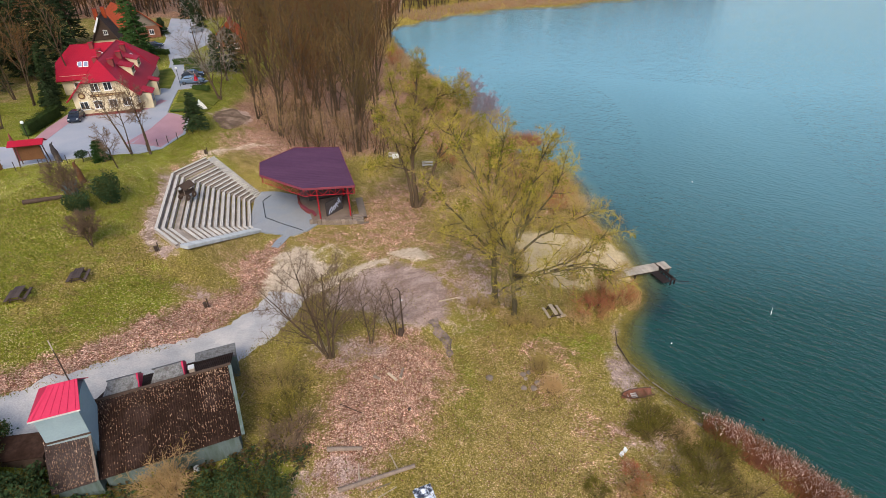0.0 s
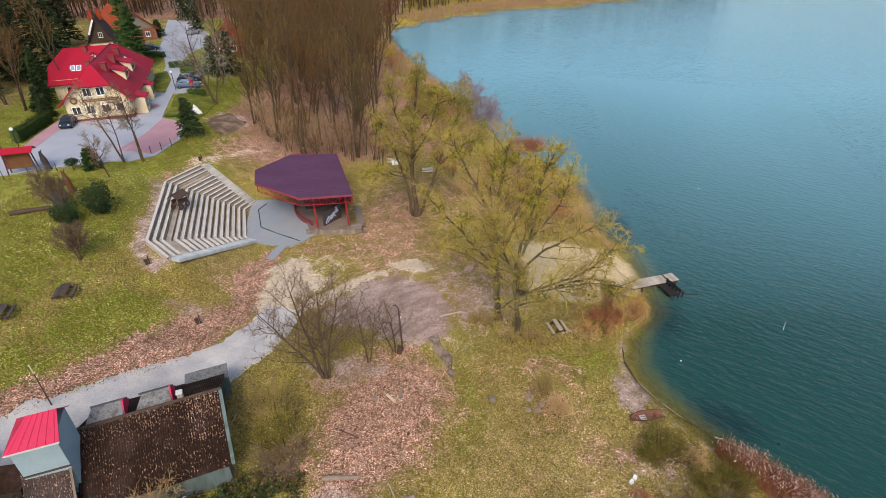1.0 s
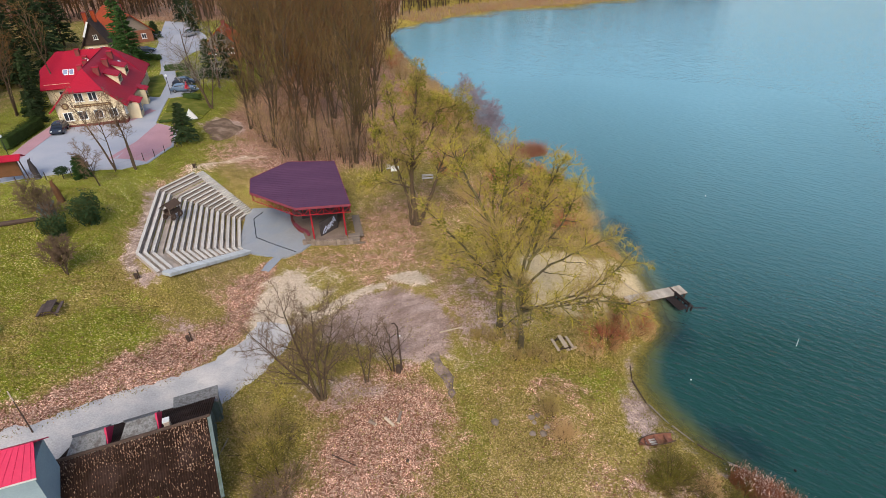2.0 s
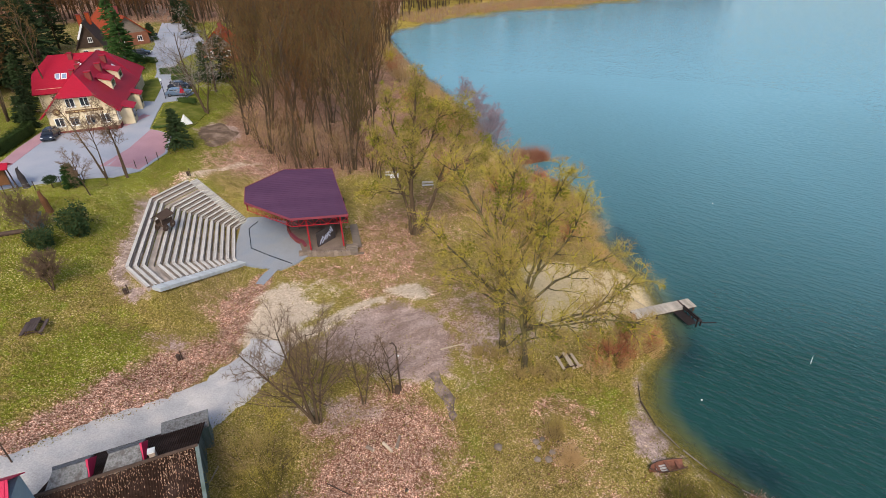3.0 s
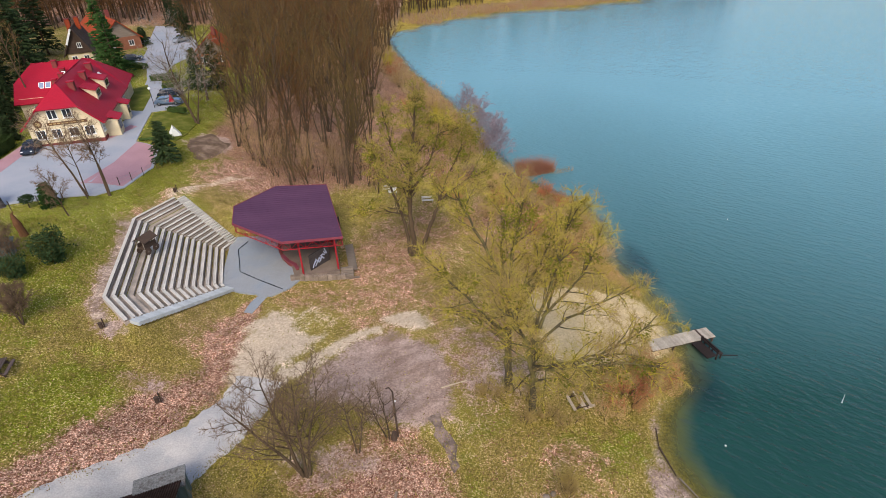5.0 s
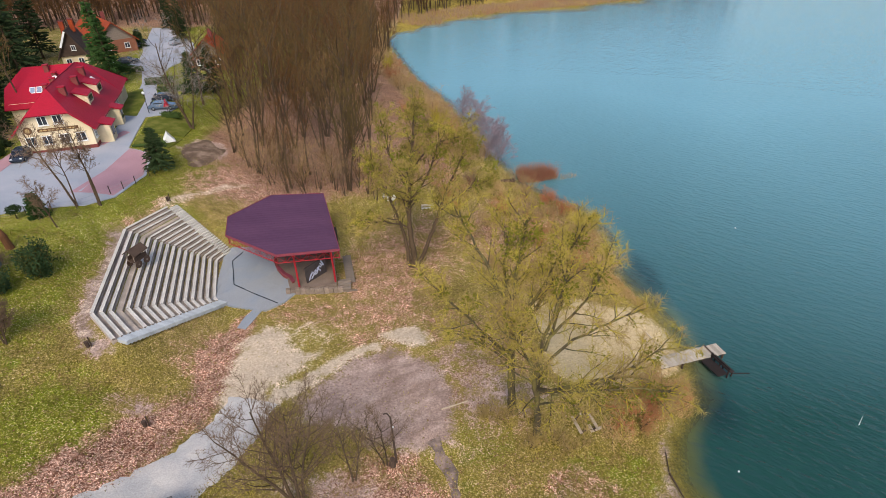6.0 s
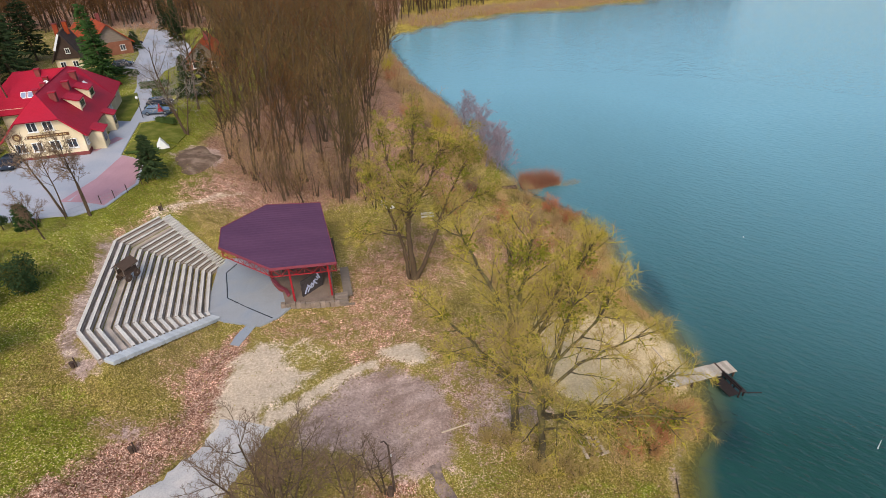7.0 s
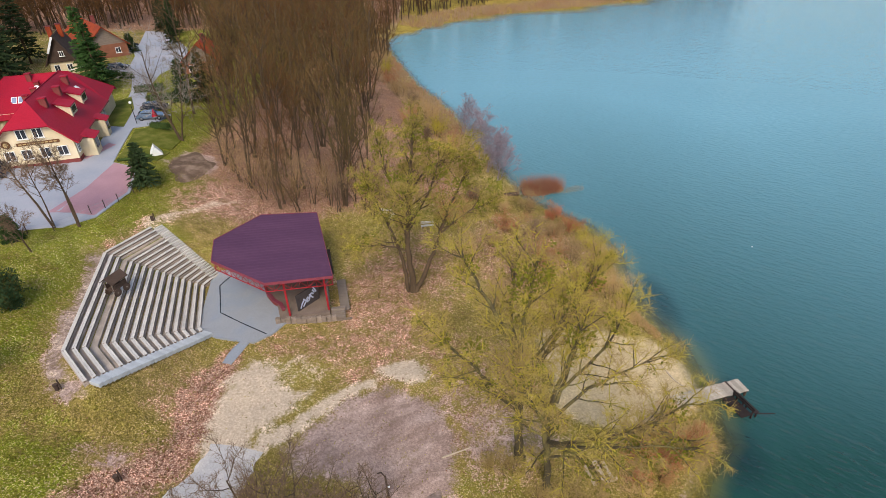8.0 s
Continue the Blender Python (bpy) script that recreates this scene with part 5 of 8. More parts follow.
    n, x0, x1 = 18, -6.75, -4.05
    grid = []
    for i in range(2 * n + 1):
        x = x0 + (x1 - x0) * i / (2 * n)
        up = 0.035 if i % 2 else -0.02
        grid.append([bm.verts.new((x, -1.75 + 2.6 * t, 5.75 - BZ + 2.75 * t + up)) for t in (0, 0.5, 1)])
    for i in range(2 * n):
        for j in range(2):
            bm.faces.new((grid[i][j], grid[i + 1][j], grid[i + 1][j + 1], grid[i][j + 1]))
    part("roof", bm, BARN_ROOF2, lean)
    part("wall", prism(B(), [(x0 + 0.2, -1.4), (x1, -1.4), (x1, 0.8), (x0 + 0.2, 0.8)], -1, 5.7 - BZ), BARN_WALL, lean)
    part("verge_board", slab(B(), [(x1 - 0.02, -1.75, 5.85 - BZ), (x1 + 0.14, -1.75, 5.85 - BZ), (x1 + 0.14, 0.85, 8.6 - BZ), (x1 - 0.02, 0.85, 8.6 - BZ)], 0.1), OLD_WOOD, lean)
    rnd = random.Random(12)
    lv = Wood()
    for _ in range(750):
        u, t = rnd.uniform(x0, x1), rnd.random() ** 1.4
        lv.leaf(Vector((u, -1.75 + 2.6 * t, 5.82 - BZ + 2.75 * t)), Vector((rnd.uniform(-0.5, 0.5), 0.86, 0.5)).normalized(), rnd.uniform(0.07, 0.16))
    mesh_part("fallen_leaves", lv.v, lv.f, LITTER, lean, "pale brown dead leaves")["kind"] = "stuff"

    tw = thing("tower", "pale blue-grey tower with a raspberry red hipped roof", "tower", (-26.45, 26.75, BZ), 19.6)
    hx, hy = 1.32, 1.4
    part("wall", prism(B(), [(-hx, -hy), (hx, -hy), (hx, hy), (-hx, hy)], -1, 10.9 - BZ), TOWER_WALL, tw)
    ex, ey, ez, az = hx + 0.22, hy + 0.2, 10.75 - BZ, 12.1 - BZ
    bm = B()
    for q in ([(-ex, -ey, ez), (ex, -ey, ez), (ex, 0, az), (-0.2, 0, az)], [(ex, ey, ez), (-ex, ey, ez), (-0.2, 0, az), (ex, 0, az)], [(-ex, ey, ez), (-ex, -ey, ez), (-0.2, 0, az)]):
        slab(bm, q, 0.06)
    rf = part("roof", bm, PINK_ROOF, tw)
    for j in range(6):
        t = (j + 0.5) / 6
        a = Vector((-ex + 2 * ex * t, -ey, ez + 0.02))
        b = Vector((-0.2 + (ex + 0.2) * t, 0, az + 0.02))
        part("seam", rod(B(), a, b, 0.014, n=4), PINK_ROOF, rf)
    part("eaves_trim", prism(B(), [(-ex, -ey - 0.03), (ex, -ey - 0.03), (ex, -ey + 0.05), (-ex, -ey + 0.05)], ez - 0.12, ez - 0.02), KERB, rf)
    part("flashing", box(B(), (0, -hy - 0.04, 8.35 - BZ), (2 * hx + 0.1, 0.1, 0.1)), DARK_WOOD, tw)
    mast = thing("mast", "thin leaning wooden mast by the track", "pole", (-30.6, 32.6, G(-30.6, 32.6)))
    part("shaft", rod(B(), (0, 0, -0.3), (-0.12, 0.1, 3.3), 0.06, 0.04), DARK_WOOD, mast)
    part("head", rod(B(), (-0.12, 0.1, 3.3), (-0.16, 0.13, 4.2), 0.05, 0.04), PALE_WOOD, mast)
    ws = thing("woodshed", "low dark-roofed woodshed beside the tower", "shed", (-29.3, 25.4, G(-29.3, 25.4)), 8)
    part("roof", slab(B(), [(-2.2, -0.9, 1.2), (1.5, -0.9, 1.2), (1.5, 0.95, 1.7), (-2.2, 0.95, 1.7)], 0.1), BARN_ROOF, ws)
    part("wall", box(B(), (-0.35, 0.05, 0.45), (3.3, 1.5, 1.5)), DARK_WOOD, ws)
    hut = thing("flat_roof_shed", "low shed with flat grey felt roof beside the barn", "shed", (-21.0, 27.0, BZ), 22)
    part("roof", box(B(), (4.2, 8.6, 2.5), (3.4, 1.8, 0.14)), GREY_ROOF, hut)
    part("wall", box(B(), (4.2, 8.6, 1.0), (3.1, 1.5, 3.0)), BARN_WALL, hut)


LITTER = mat("dead_leaves", (0.30, 0.17, 0.11), 0.95, 0.5, 5, 9, 0.0, tint=(0.47, 0.33, 0.24))
BARN_ROOF2 = mat("grey_corrugated_roof", (0.085, 0.062, 0.055), 0.95, 0.4, 0.5, 5, 0.5, tint=(0.045, 0.03, 0.026))
barn()

# ---------------------------------------------------------------- great trees of the shore
def limbed_tree(name, label, at, limbs, c, bark, twigs, outer, leaves, clumps, seed, group):
    """A tree whose trunk and main limbs follow given courses; branches and twigs grow from them.
    limbs = (points, radius at the foot, radius at the end, share of the length that is bare, droop)."""
    rnd = random.Random(seed)
    ob = thing(name, label, "tree", at, 0, group)
    wood, fine, spray, tips = Wood(), Wood(), Wood(), []
    for course, r0, r1, bare, droop in limbs:
        raw = [Vector(p) for p in course]
        pts = []
        for i in range(len(raw) - 1):
            a, b = raw[max(i - 1, 0)], raw[min(i + 2, len(raw) - 1)]
            n = max(2, int((raw[i + 1] - raw[i]).length / 0.8))
            for k in range(n):
                t = k / n
                m0, m1 = (raw[i + 1] - a) / 2, (b - raw[i]) / 2
                q = raw[i] * (2 * t ** 3 - 3 * t * t + 1) + m0 * (t ** 3 - 2 * t * t + t) + raw[i + 1] * (3 * t * t - 2 * t ** 3) + m1 * (t ** 3 - t * t)
                pts.append(q + (rand_dir(rnd) * 0.10 if pts else Vector((0, 0, 0))))
        pts.append(raw[-1])
        n = len(pts) - 1
        radii = [r0 + (r1 - r0) * (i / n) ** 0.8 for i in range(n + 1)]
        if r0 > 0.3:
            radii[0] *= 1.45
        wood.tube(pts, radii, 8 if r0 > 0.2 else 6)
        length = sum((b - a).length for a, b in zip(pts[:-1], pts[1:]))
        d = dict(c, spray=spray)
        if droop:
            d["up"] = [0, 0.02, -0.06 * droop, -0.16 * droop]
        turn = rnd.uniform(0, 6.28)
        kids = int(length * (1 - bare) * c["per_metre"])
        for k in range(kids + 2):
            t = bare + (1 - bare) * (k + rnd.random()) / kids if k < kids else 0.999
            t = min(t, 0.999)
            i = int(t * n)
            q = pts[i].lerp(pts[i + 1], t * n - i)
            way = (pts[i + 1] - pts[i]).normalized()
            turn += 2.4 + rnd.uniform(-0.6, 0.6)
            axis = Matrix.Rotation(turn, 3, way) @ way.orthogonal().normalized()
            ang = radians(rnd.uniform(28, 62) if k < kids else rnd.uniform(5, 30))
            grow(rnd, wood, fine, tips, q, (way * math.cos(ang) + axis * math.sin(ang)).normalized(), c["reach"] * rnd.uniform(0.55, 1.25) * (1.15 - 0.5 * t), max(0.05, radii[i] * 0.45), 1, d)
    mesh_part("trunk", wood.v, wood.f, bark, ob, smooth=True)
    mesh_part("crown", fine.v, fine.f, twigs, ob, "mass of thin lichened twigs")
    mesh_part("outer_spray", spray.v, spray.f, outer, ob, "thin tan outer twigs")
    m, share, per, size, wide = leaves
    lv = Wood()
    for q in tips:
        if rnd.random() < share:
            for _ in range(per):
                lv.leaf(q + rand_dir(rnd) * wide * rnd.random(), rand_dir(rnd), size * rnd.uniform(0.6, 1.3))
    for x, y, z, r in clumps:
        for _ in range(int(170 * r * r)):
            o = rand_dir(rnd) * r * rnd.random() ** 0.5
            lv.leaf(Vector((x, y, z)) + Vector((o.x, o.y, o.z * 0.75)), (o.normalized() + rand_dir(rnd) * 0.8).normalized(), size * rnd.uniform(0.8, 1.6))
    mesh_part("foliage", lv.v, lv.f, m, ob, "olive clumps of small leaves")
    return ob


GREAT = dict(HERO, kids=[12, 5, 5, 4], rmin=[0.1, 0.055, 0.04, 0.018], ratio=[0.5, 0.5, 0.5, 0.55], per_metre=1.65, reach=3.3, twig=0.65, twig_r=0.014, wob=[0.1, 0.2, 0.26, 0.3], up=[0.03, 0.07, 0.05, 0.02], segs=[8, 5, 4, 2])
limbed_tree("tree", "tall leafless tree with yellow-green lichened twigs by the beach", (5.7, 48.4, G(5.7, 48.4) - 0.2),
            [([(0, 0, 0), (-0.4, -0.2, 6.2), (-0.6, -0.5, 11.5), (-0.3, -0.3, 15.5), (0.2, 0, 19.4)], 0.42, 0.09, 0.3, 0), ([(-0.6, -0.6, 11.8), (-1.9, -0.5, 14.6), (-3.2, 0, 17.2), (-4.4, 0.4, 19.6)], 0.22, 0.06, 0.2, 0),
             ([(-0.5, -0.3, 7.2), (-2.6, -0.7, 9.6), (-4.4, -0.9, 12.2), (-6.2, -1.0, 14.4)], 0.2, 0.05, 0.25, 0), ([(-0.4, -0.2, 6.0), (-2.4, 0.4, 7.4), (-4.6, 0.9, 8.4)], 0.13, 0.04, 0.3, 0.5),
             ([(-0.5, -0.3, 8.0), (1.2, 0.4, 10.6), (3.2, 1.0, 14.4), (4.6, 1.2, 18.0)], 0.22, 0.06, 0.25, 0), ([(-0.5, -0.4, 10.2), (1.4, -0.6, 13.4), (2.4, -0.9, 17.0)], 0.17, 0.05, 0.2, 0),
             ([(-0.5, 0, 9.5), (-0.9, 2.4, 13.5), (-0.4, 4.4, 17.0)], 0.17, 0.05, 0.25, 0), ([(-0.5, -0.4, 8.6), (-1.2, -2.4, 11.0), (-1.4, -4.0, 14.0)], 0.15, 0.05, 0.3, 0)],
            GREAT, MOSSY, TWIG_YELLOW, TWIG_FINE, (LEAF_LIME, 0.035, 7, 0.2, 0.35), [(0.2, -0.2, 18.6, 1.3), (-0.6, 0.2, 17.0, 1.0), (-4.2, 0.4, 19.0, 0.8), (-3.6, -0.2, 12.6, 0.8), (4.2, 1.0, 17.0, 0.8), (-6.0, -1, 14, 0.6), (2.3, -0.9, 16.6, 0.8), (-3.0, 0.6, 8.0, 0.6)], 21, "shore trees")
limbed_tree("tree", "spreading leafless tree with long limbs over the beach", (7.5, 45.9, G(7.5, 45.9) - 0.2),
            [([(0, 0, 0), (-0.4, -0.2, 4.8), (-0.8, -0.5, 8.6), (-0.1, -0.6, 12.4), (0.9, -0.3, 16.2)], 0.34, 0.07, 0.22, 0.1), ([(-0.4, -0.2, 5.4), (1.2, -0.9, 6.6), (4.4, -1.6, 8.3), (6.2, -2.0, 9.8), (7.4, -2.3, 11.6)], 0.18, 0.05, 0.3, 0.3),
             ([(3.0, -1.3, 7.1), (5.4, -1.0, 7.7), (7.4, -1.2, 7.7), (9.4, -1.6, 6.2)], 0.14, 0.04, 0.2, 1.0), ([(-0.7, -0.5, 7.6), (1.4, 0.4, 9.6), (3.4, 1.0, 10.4), (6.6, 1.8, 11.6)], 0.17, 0.05, 0.3, 0.3),
             ([(-0.7, -0.5, 8.2), (-2.0, -1.2, 11.0), (-3.0, -1.7, 14.2)], 0.15, 0.05, 0.25, 0), ([(-0.4, -0.3, 6.0), (2.6, -2.2, 7.4), (5.6, -3.0, 8.6), (8.4, -3.0, 8.2)], 0.13, 0.04, 0.3, 0.8),
             ([(-0.2, -0.6, 10.2), (1.2, 1.8, 13.0), (1.9, 3.6, 15.8)], 0.14, 0.05, 0.25, 0), ([(-0.1, -0.6, 11.4), (2.2, -0.2, 14.0), (3.6, 0.2, 17.0)], 0.14, 0.05, 0.2, 0), ([(-0.5, -0.3, 6.0), (0.6, -3.0, 8.0), (1.6, -5.0, 8.8)], 0.13, 0.04, 0.35, 0.8)],
            GREAT, MOSSY, TWIG_YELLOW, TWIG_FINE, (LEAF_LIME, 0.035, 7, 0.2, 0.35), [(5.0, -1.2, 6.8, 0.8), (7.2, -2.2, 11.0, 0.6), (0.9, -0.3, 15.8, 0.9), (3.4, 0.2, 16.2, 0.7), (8.6, -1.6, 6.6, 0.7), (7.6, -3.0, 8.0, 0.8), (5.6, -3.0, 7.6, 0.8), (1.2, -4.4, 8.4, 0.6)], 33, "shore trees")
limbed_tree("tree", "tall dark-trunked tree with olive leaf clumps beside the stage", (-3.6, 70.6, G(-3.6, 70.6) - 0.2),
            [([(0, 0, 0), (-0.3, 0, 7.5), (0.1, 0.2, 13.0), (0.6, 0.4, 16.5), (1.0, 0.5, 19.6)], 0.42, 0.09, 0.36, 0), ([(0.3, 0, 0.2), (2.4, 0.3, 5.2), (4.0, 0.5, 9.8), (5.8, 0.5, 14.0)], 0.3, 0.07, 0.45, 0), ([(-0.6, 0, 0.2), (-1.1, 0.1, 4.5), (-2.4, 0.2, 9.5), (-4.0, 0.2, 13.5)], 0.26, 0.06, 0.4, 0),
             ([(-0.2, 0, 5.5), (-2.4, -0.6, 6.8), (-5.0, -0.9, 7.0)], 0.13, 0.04, 0.3, 0.6), ([(0, 0.1, 10.0), (-1.8, 0.8, 14.0), (-2.6, 1.0, 17.6)], 0.18, 0.05, 0.2, 0), ([(0, 0, 9.0), (2.0, -0.5, 12.6), (3.4, -0.6, 16.4)], 0.19, 0.05, 0.2, 0),
             ([(0.1, 0.2, 12.2), (2.6, 0.6, 15.4), (5.8, 0.2, 16.6)], 0.15, 0.05, 0.25, 0), ([(-0.1, 0, 8.4), (0, -2.2, 11.0), (0.1, -3.8, 14.2)], 0.16, 0.05, 0.25, 0), ([(0, 0.1, 9.5), (0.4, 2.4, 13.4), (0.5, 4.0, 16.6)], 0.16, 0.05, 0.25, 0), ([(3.3, 0.4, 7.6), (5.6, 0.4, 9.6), (8.0, 0.3, 11.0)], 0.12, 0.04, 0.3, 0.3)],
            dict(GREAT, per_metre=1.9), BARK, TWIG_OLIVE_LIT, TWIG_FINE, (LEAF_MOSS, 0.20, 7, 0.22, 0.4), [(1.0, 0.5, 19.2, 1.1), (2.4, 0.6, 17.6, 1.0), (5.6, 0.2, 16.4, 1.2), (7.0, 0.2, 15.4, 1.0), (5.6, 0.5, 13.6, 0.9), (8.0, 0.3, 10.8, 0.9), (9.0, 0.2, 13.2, 0.9), (-2.6, 1.0, 17.2, 0.9), (-4.0, 0.2, 13.2, 1.0), (-1.0, -0.6, 14.6, 1.0), (3.2, -0.6, 15.4, 1.0), (-4.6, -0.9, 8.0, 0.8)], 44, "shore trees")
# bare trees on the leafy mound
plant("tree", "leafless many-stemmed tree on the leafy mound", "tree", (-11.0, 38.9, G(-11, 38.9)), [(0, 0, -0.55, 0.15, 8.5, 0.14), (-0.2, 0.1, -0.28, 0.2, 9.5, 0.15), (0.1, 0, -0.06, 0.05, 9.5, 0.15), (0.3, 0.1, 0.14, 0.2, 8.5, 0.12)], MOUND, BARK, TWIG_GREY, 51, "mound trees")
plant("tree", "slim young leafless tree", "tree", (-7.4, 41.0, G(-7.4, 41)), [(0, 0, -0.05, 0, 6.3, 0.08), (0.2, 0.1, 0.15, 0.1, 5.6, 0.07)], dict(MOUND, kids=[9, 5, 3, 3]), BARK, TWIG_GREY, 52, "mound trees")
plant("tree", "slim young leafless tree", "tree", (-4.9, 42.4, G(-4.9, 42.4)), [(0, 0, -0.05, 0, 5.5, 0.08), (-0.2, 0.1, -0.18, 0.1, 5.0, 0.06)], dict(MOUND, kids=[9, 5, 3, 3]), BARK, TWIG_GREY, 53, "mound trees")
# trees round the yard
for i, (x, y, h, lx) in enumerate(((-43.9, 74.0, 9.6, -0.16), (-41.8, 75.0, 9.2, -0.12))):
    plant("tree", "slender leafless tree at the yard's edge", "tree", (x, y, G(x, y)), [(0, 0, lx, 0.02, h, 0.15), (0.05, 0, lx + 0.12, 0.1, h * 0.85, 0.1)], SLIM, BARK, TWIG_GREY, 61 + i, "yard trees")
plant("tree", "small leafless tree beside the fence", "tree", (-43.4, 69.0, G(-43.4, 69)), [(0, 0, -0.12, 0.05, 5.2, 0.09)], SMALL, BARK, TWIG_GREY, 64, "yard trees")
plant("tree", "low spreading leafless fruit tree on the meadow", "tree", (-37.9, 51.0, G(-37.9, 51)), [(0, 0, -0.3, 0.05, 3.4, 0.09), (0.05, 0, 0.2, 0.1, 3.4, 0.08), (0, 0.05, -0.05, 0.2, 3.6, 0.07)], SMALL, BARK, TWIG_GREY, 65, "meadow trees")
plant("tree", "low grey leafless tree on the meadow", "tree", (-43.0, 58.6, G(-43, 58.6)), [(0, 0, -0.5, 0.1, 4.6, 0.10), (0.1, 0, -0.15, 0.2, 4.8, 0.09), (0, 0, 0.15, 0.1, 3.8, 0.07)], SMALL, BARK, TWIG_GREY, 66, "meadow trees")
plant("tree", "tall pale leafless tree beside the drive", "tree", (-41.5, 103.5, G(-41.5, 103.5)), [(0, 0, -0.22, 0.05, 14.0, 0.22), (0.2, 0, -0.5, 0.1, 11, 0.14), (0.2, 0, 0.1, 0.1, 11, 0.14)], SMALL, BARK, TWIG_PALE, 67, "drive trees")

# ---------------------------------------------------------------- woods beyond the stage
rnd_w = random.Random(77)
kinds = []
for i in range(8):
    h = (15, 17, 13.5, 16, 18, 14.5, 16.5, 12.5)[i]
    lean = lambda: rnd_w.uniform(-0.06, 0.06)
    stems = [(0, 0, lean(), lean(), h, 0.2)]
    if i % 2:
        w = rnd_w.uniform(0, 6.28)
        stems.append((0.3 * math.cos(w), 0.3 * math.sin(w), 0.22 * math.cos(w), 0.22 * math.sin(w), h * 0.85, 0.15))
    if i in (3, 7):
        w += 2.4
        stems.append((0.3 * math.cos(w), 0.3 * math.sin(w), 0.28 * math.cos(w), 0.28 * math.sin(w), h * 0.75, 0.13))
    kinds.append(plant("tree", "tall leafless woodland tree with red-brown twigs" if i < 5 else "tall leafless woodland tree with grey-olive twigs", "tree", (-20 - 6 * (i % 5), 104 + 3 * (i % 5) + 22 * (i // 5), G(-20 - 6 * (i % 5), 104 + 3 * (i % 5) + 22 * (i // 5))), stems, TALL, BARK, TWIG_BROWN if i < 5 else TWIG_OLIVE, 80 + i, "woodland trees"))
spots = [(-20 - 6 * (i % 5), 104 + 3 * (i % 5) + 22 * (i // 5)) for i in range(8)]
tries = 0
while len(spots) < 255 and tries < 20000:
    tries += 1
    y = 90 + 118 * rnd_w.random() ** 1.15
    x = rnd_w.uniform(-62, 18)
    near = np.interp(y, sy, sx) - x
    west = np.interp(y, [88, 96, 106, 130, 150, 175, 215], [-26, -33, -35, -42, -50, -62, -73])
    if near < 5 or x > np.interp(y, [90, 100, 120, 150, 200, 215], [-12.5, -11.5, -13, -17, -22, -26]) + 1.5 * noise.noise(Vector((y * 0.1, 0, 0))) or x < west or (y < 97 and x > -12) or (y < 101 and x > -5):
        continue
    gap = 5.2 if y < 104 else 4.2 if y < 150 else 4.0
    if any((x - a) ** 2 + (y - b) ** 2 < gap * gap for a, b in spots):
        continue
    spots.append((x, y))
    s = rnd_w.uniform(0.82, 1.12)
    k = copy_thing(rnd_w.choice(kinds), pose(x, y, G(x, y), rnd_w.uniform(-3, 3), rnd_w.uniform(-3, 3), rnd_w.uniform(0, 360)))
    k.scale = (s, s, s)


# bare trees over the shaded grass west of the guest house
for i, (x, y) in enumerate(((-69, 84), (-74, 90), (-71.5, 96.5), (-77, 100), (-80, 92), (-68.5, 105), (-83, 99), (-76, 82), (-84, 108))):
    k = copy_thing(kinds[(5, 6, 3, 5, 7, 6, 5, 6, 3)[i]], pose(x, y, G(x, y), 0, 0, 40 * i))
    k.scale = (0.85, 0.85, 0.85 + 0.03 * (i % 3))


def far_woods():
    """The woods too far off to tell tree from tree: one mass."""
    rnd = random.Random(5)
    wood, fine = Wood(), Wood()
    n = 0
    while n < 960:
        if n < 350:
            x = rnd.uniform(-18, 175)
            y = float(np.interp(x, fx, fy)) + 20 + 30 * rnd.random() ** 1.4
        else:
            x, y = rnd.uniform(-190, -16), 197 + 80 * rnd.random() ** 1.6
            if x < -125 and rnd.random() < 0.5:
                x, y = rnd.uniform(-150, -112), rnd.uniform(120, 205)
        if (abs(x + 86) < 6 and y < 205) or (y > 203 and x > -19.5 + (y - 222) * 0.75 - 9 and y < 262 and x < 17 and y < np.interp(x, fx, fy) + 8):
            continue
        h = rnd.uniform(11, 17)
        base = Vector((x, y, G(x, y)))
        grow(rnd, wood, fine, [], base, Vector((rnd.uniform(-0.05, 0.05), rnd.uniform(-0.05, 0.05), 1)), h, 0.22, 0, FAR)
        n += 1
    a = mesh_part("far_woods_trunks", wood.v, wood.f, BARK, smooth=True)
    b = mesh_part("far_woods_crowns", fine.v, fine.f, TWIG_BROWN)
    tagged(a, "grey-brown trunks of the leafless woods across the lake", "woods", kind="stuff")
    tagged(b, "red-brown leafless crowns of the far woods", "woods", kind="stuff")


far_woods()

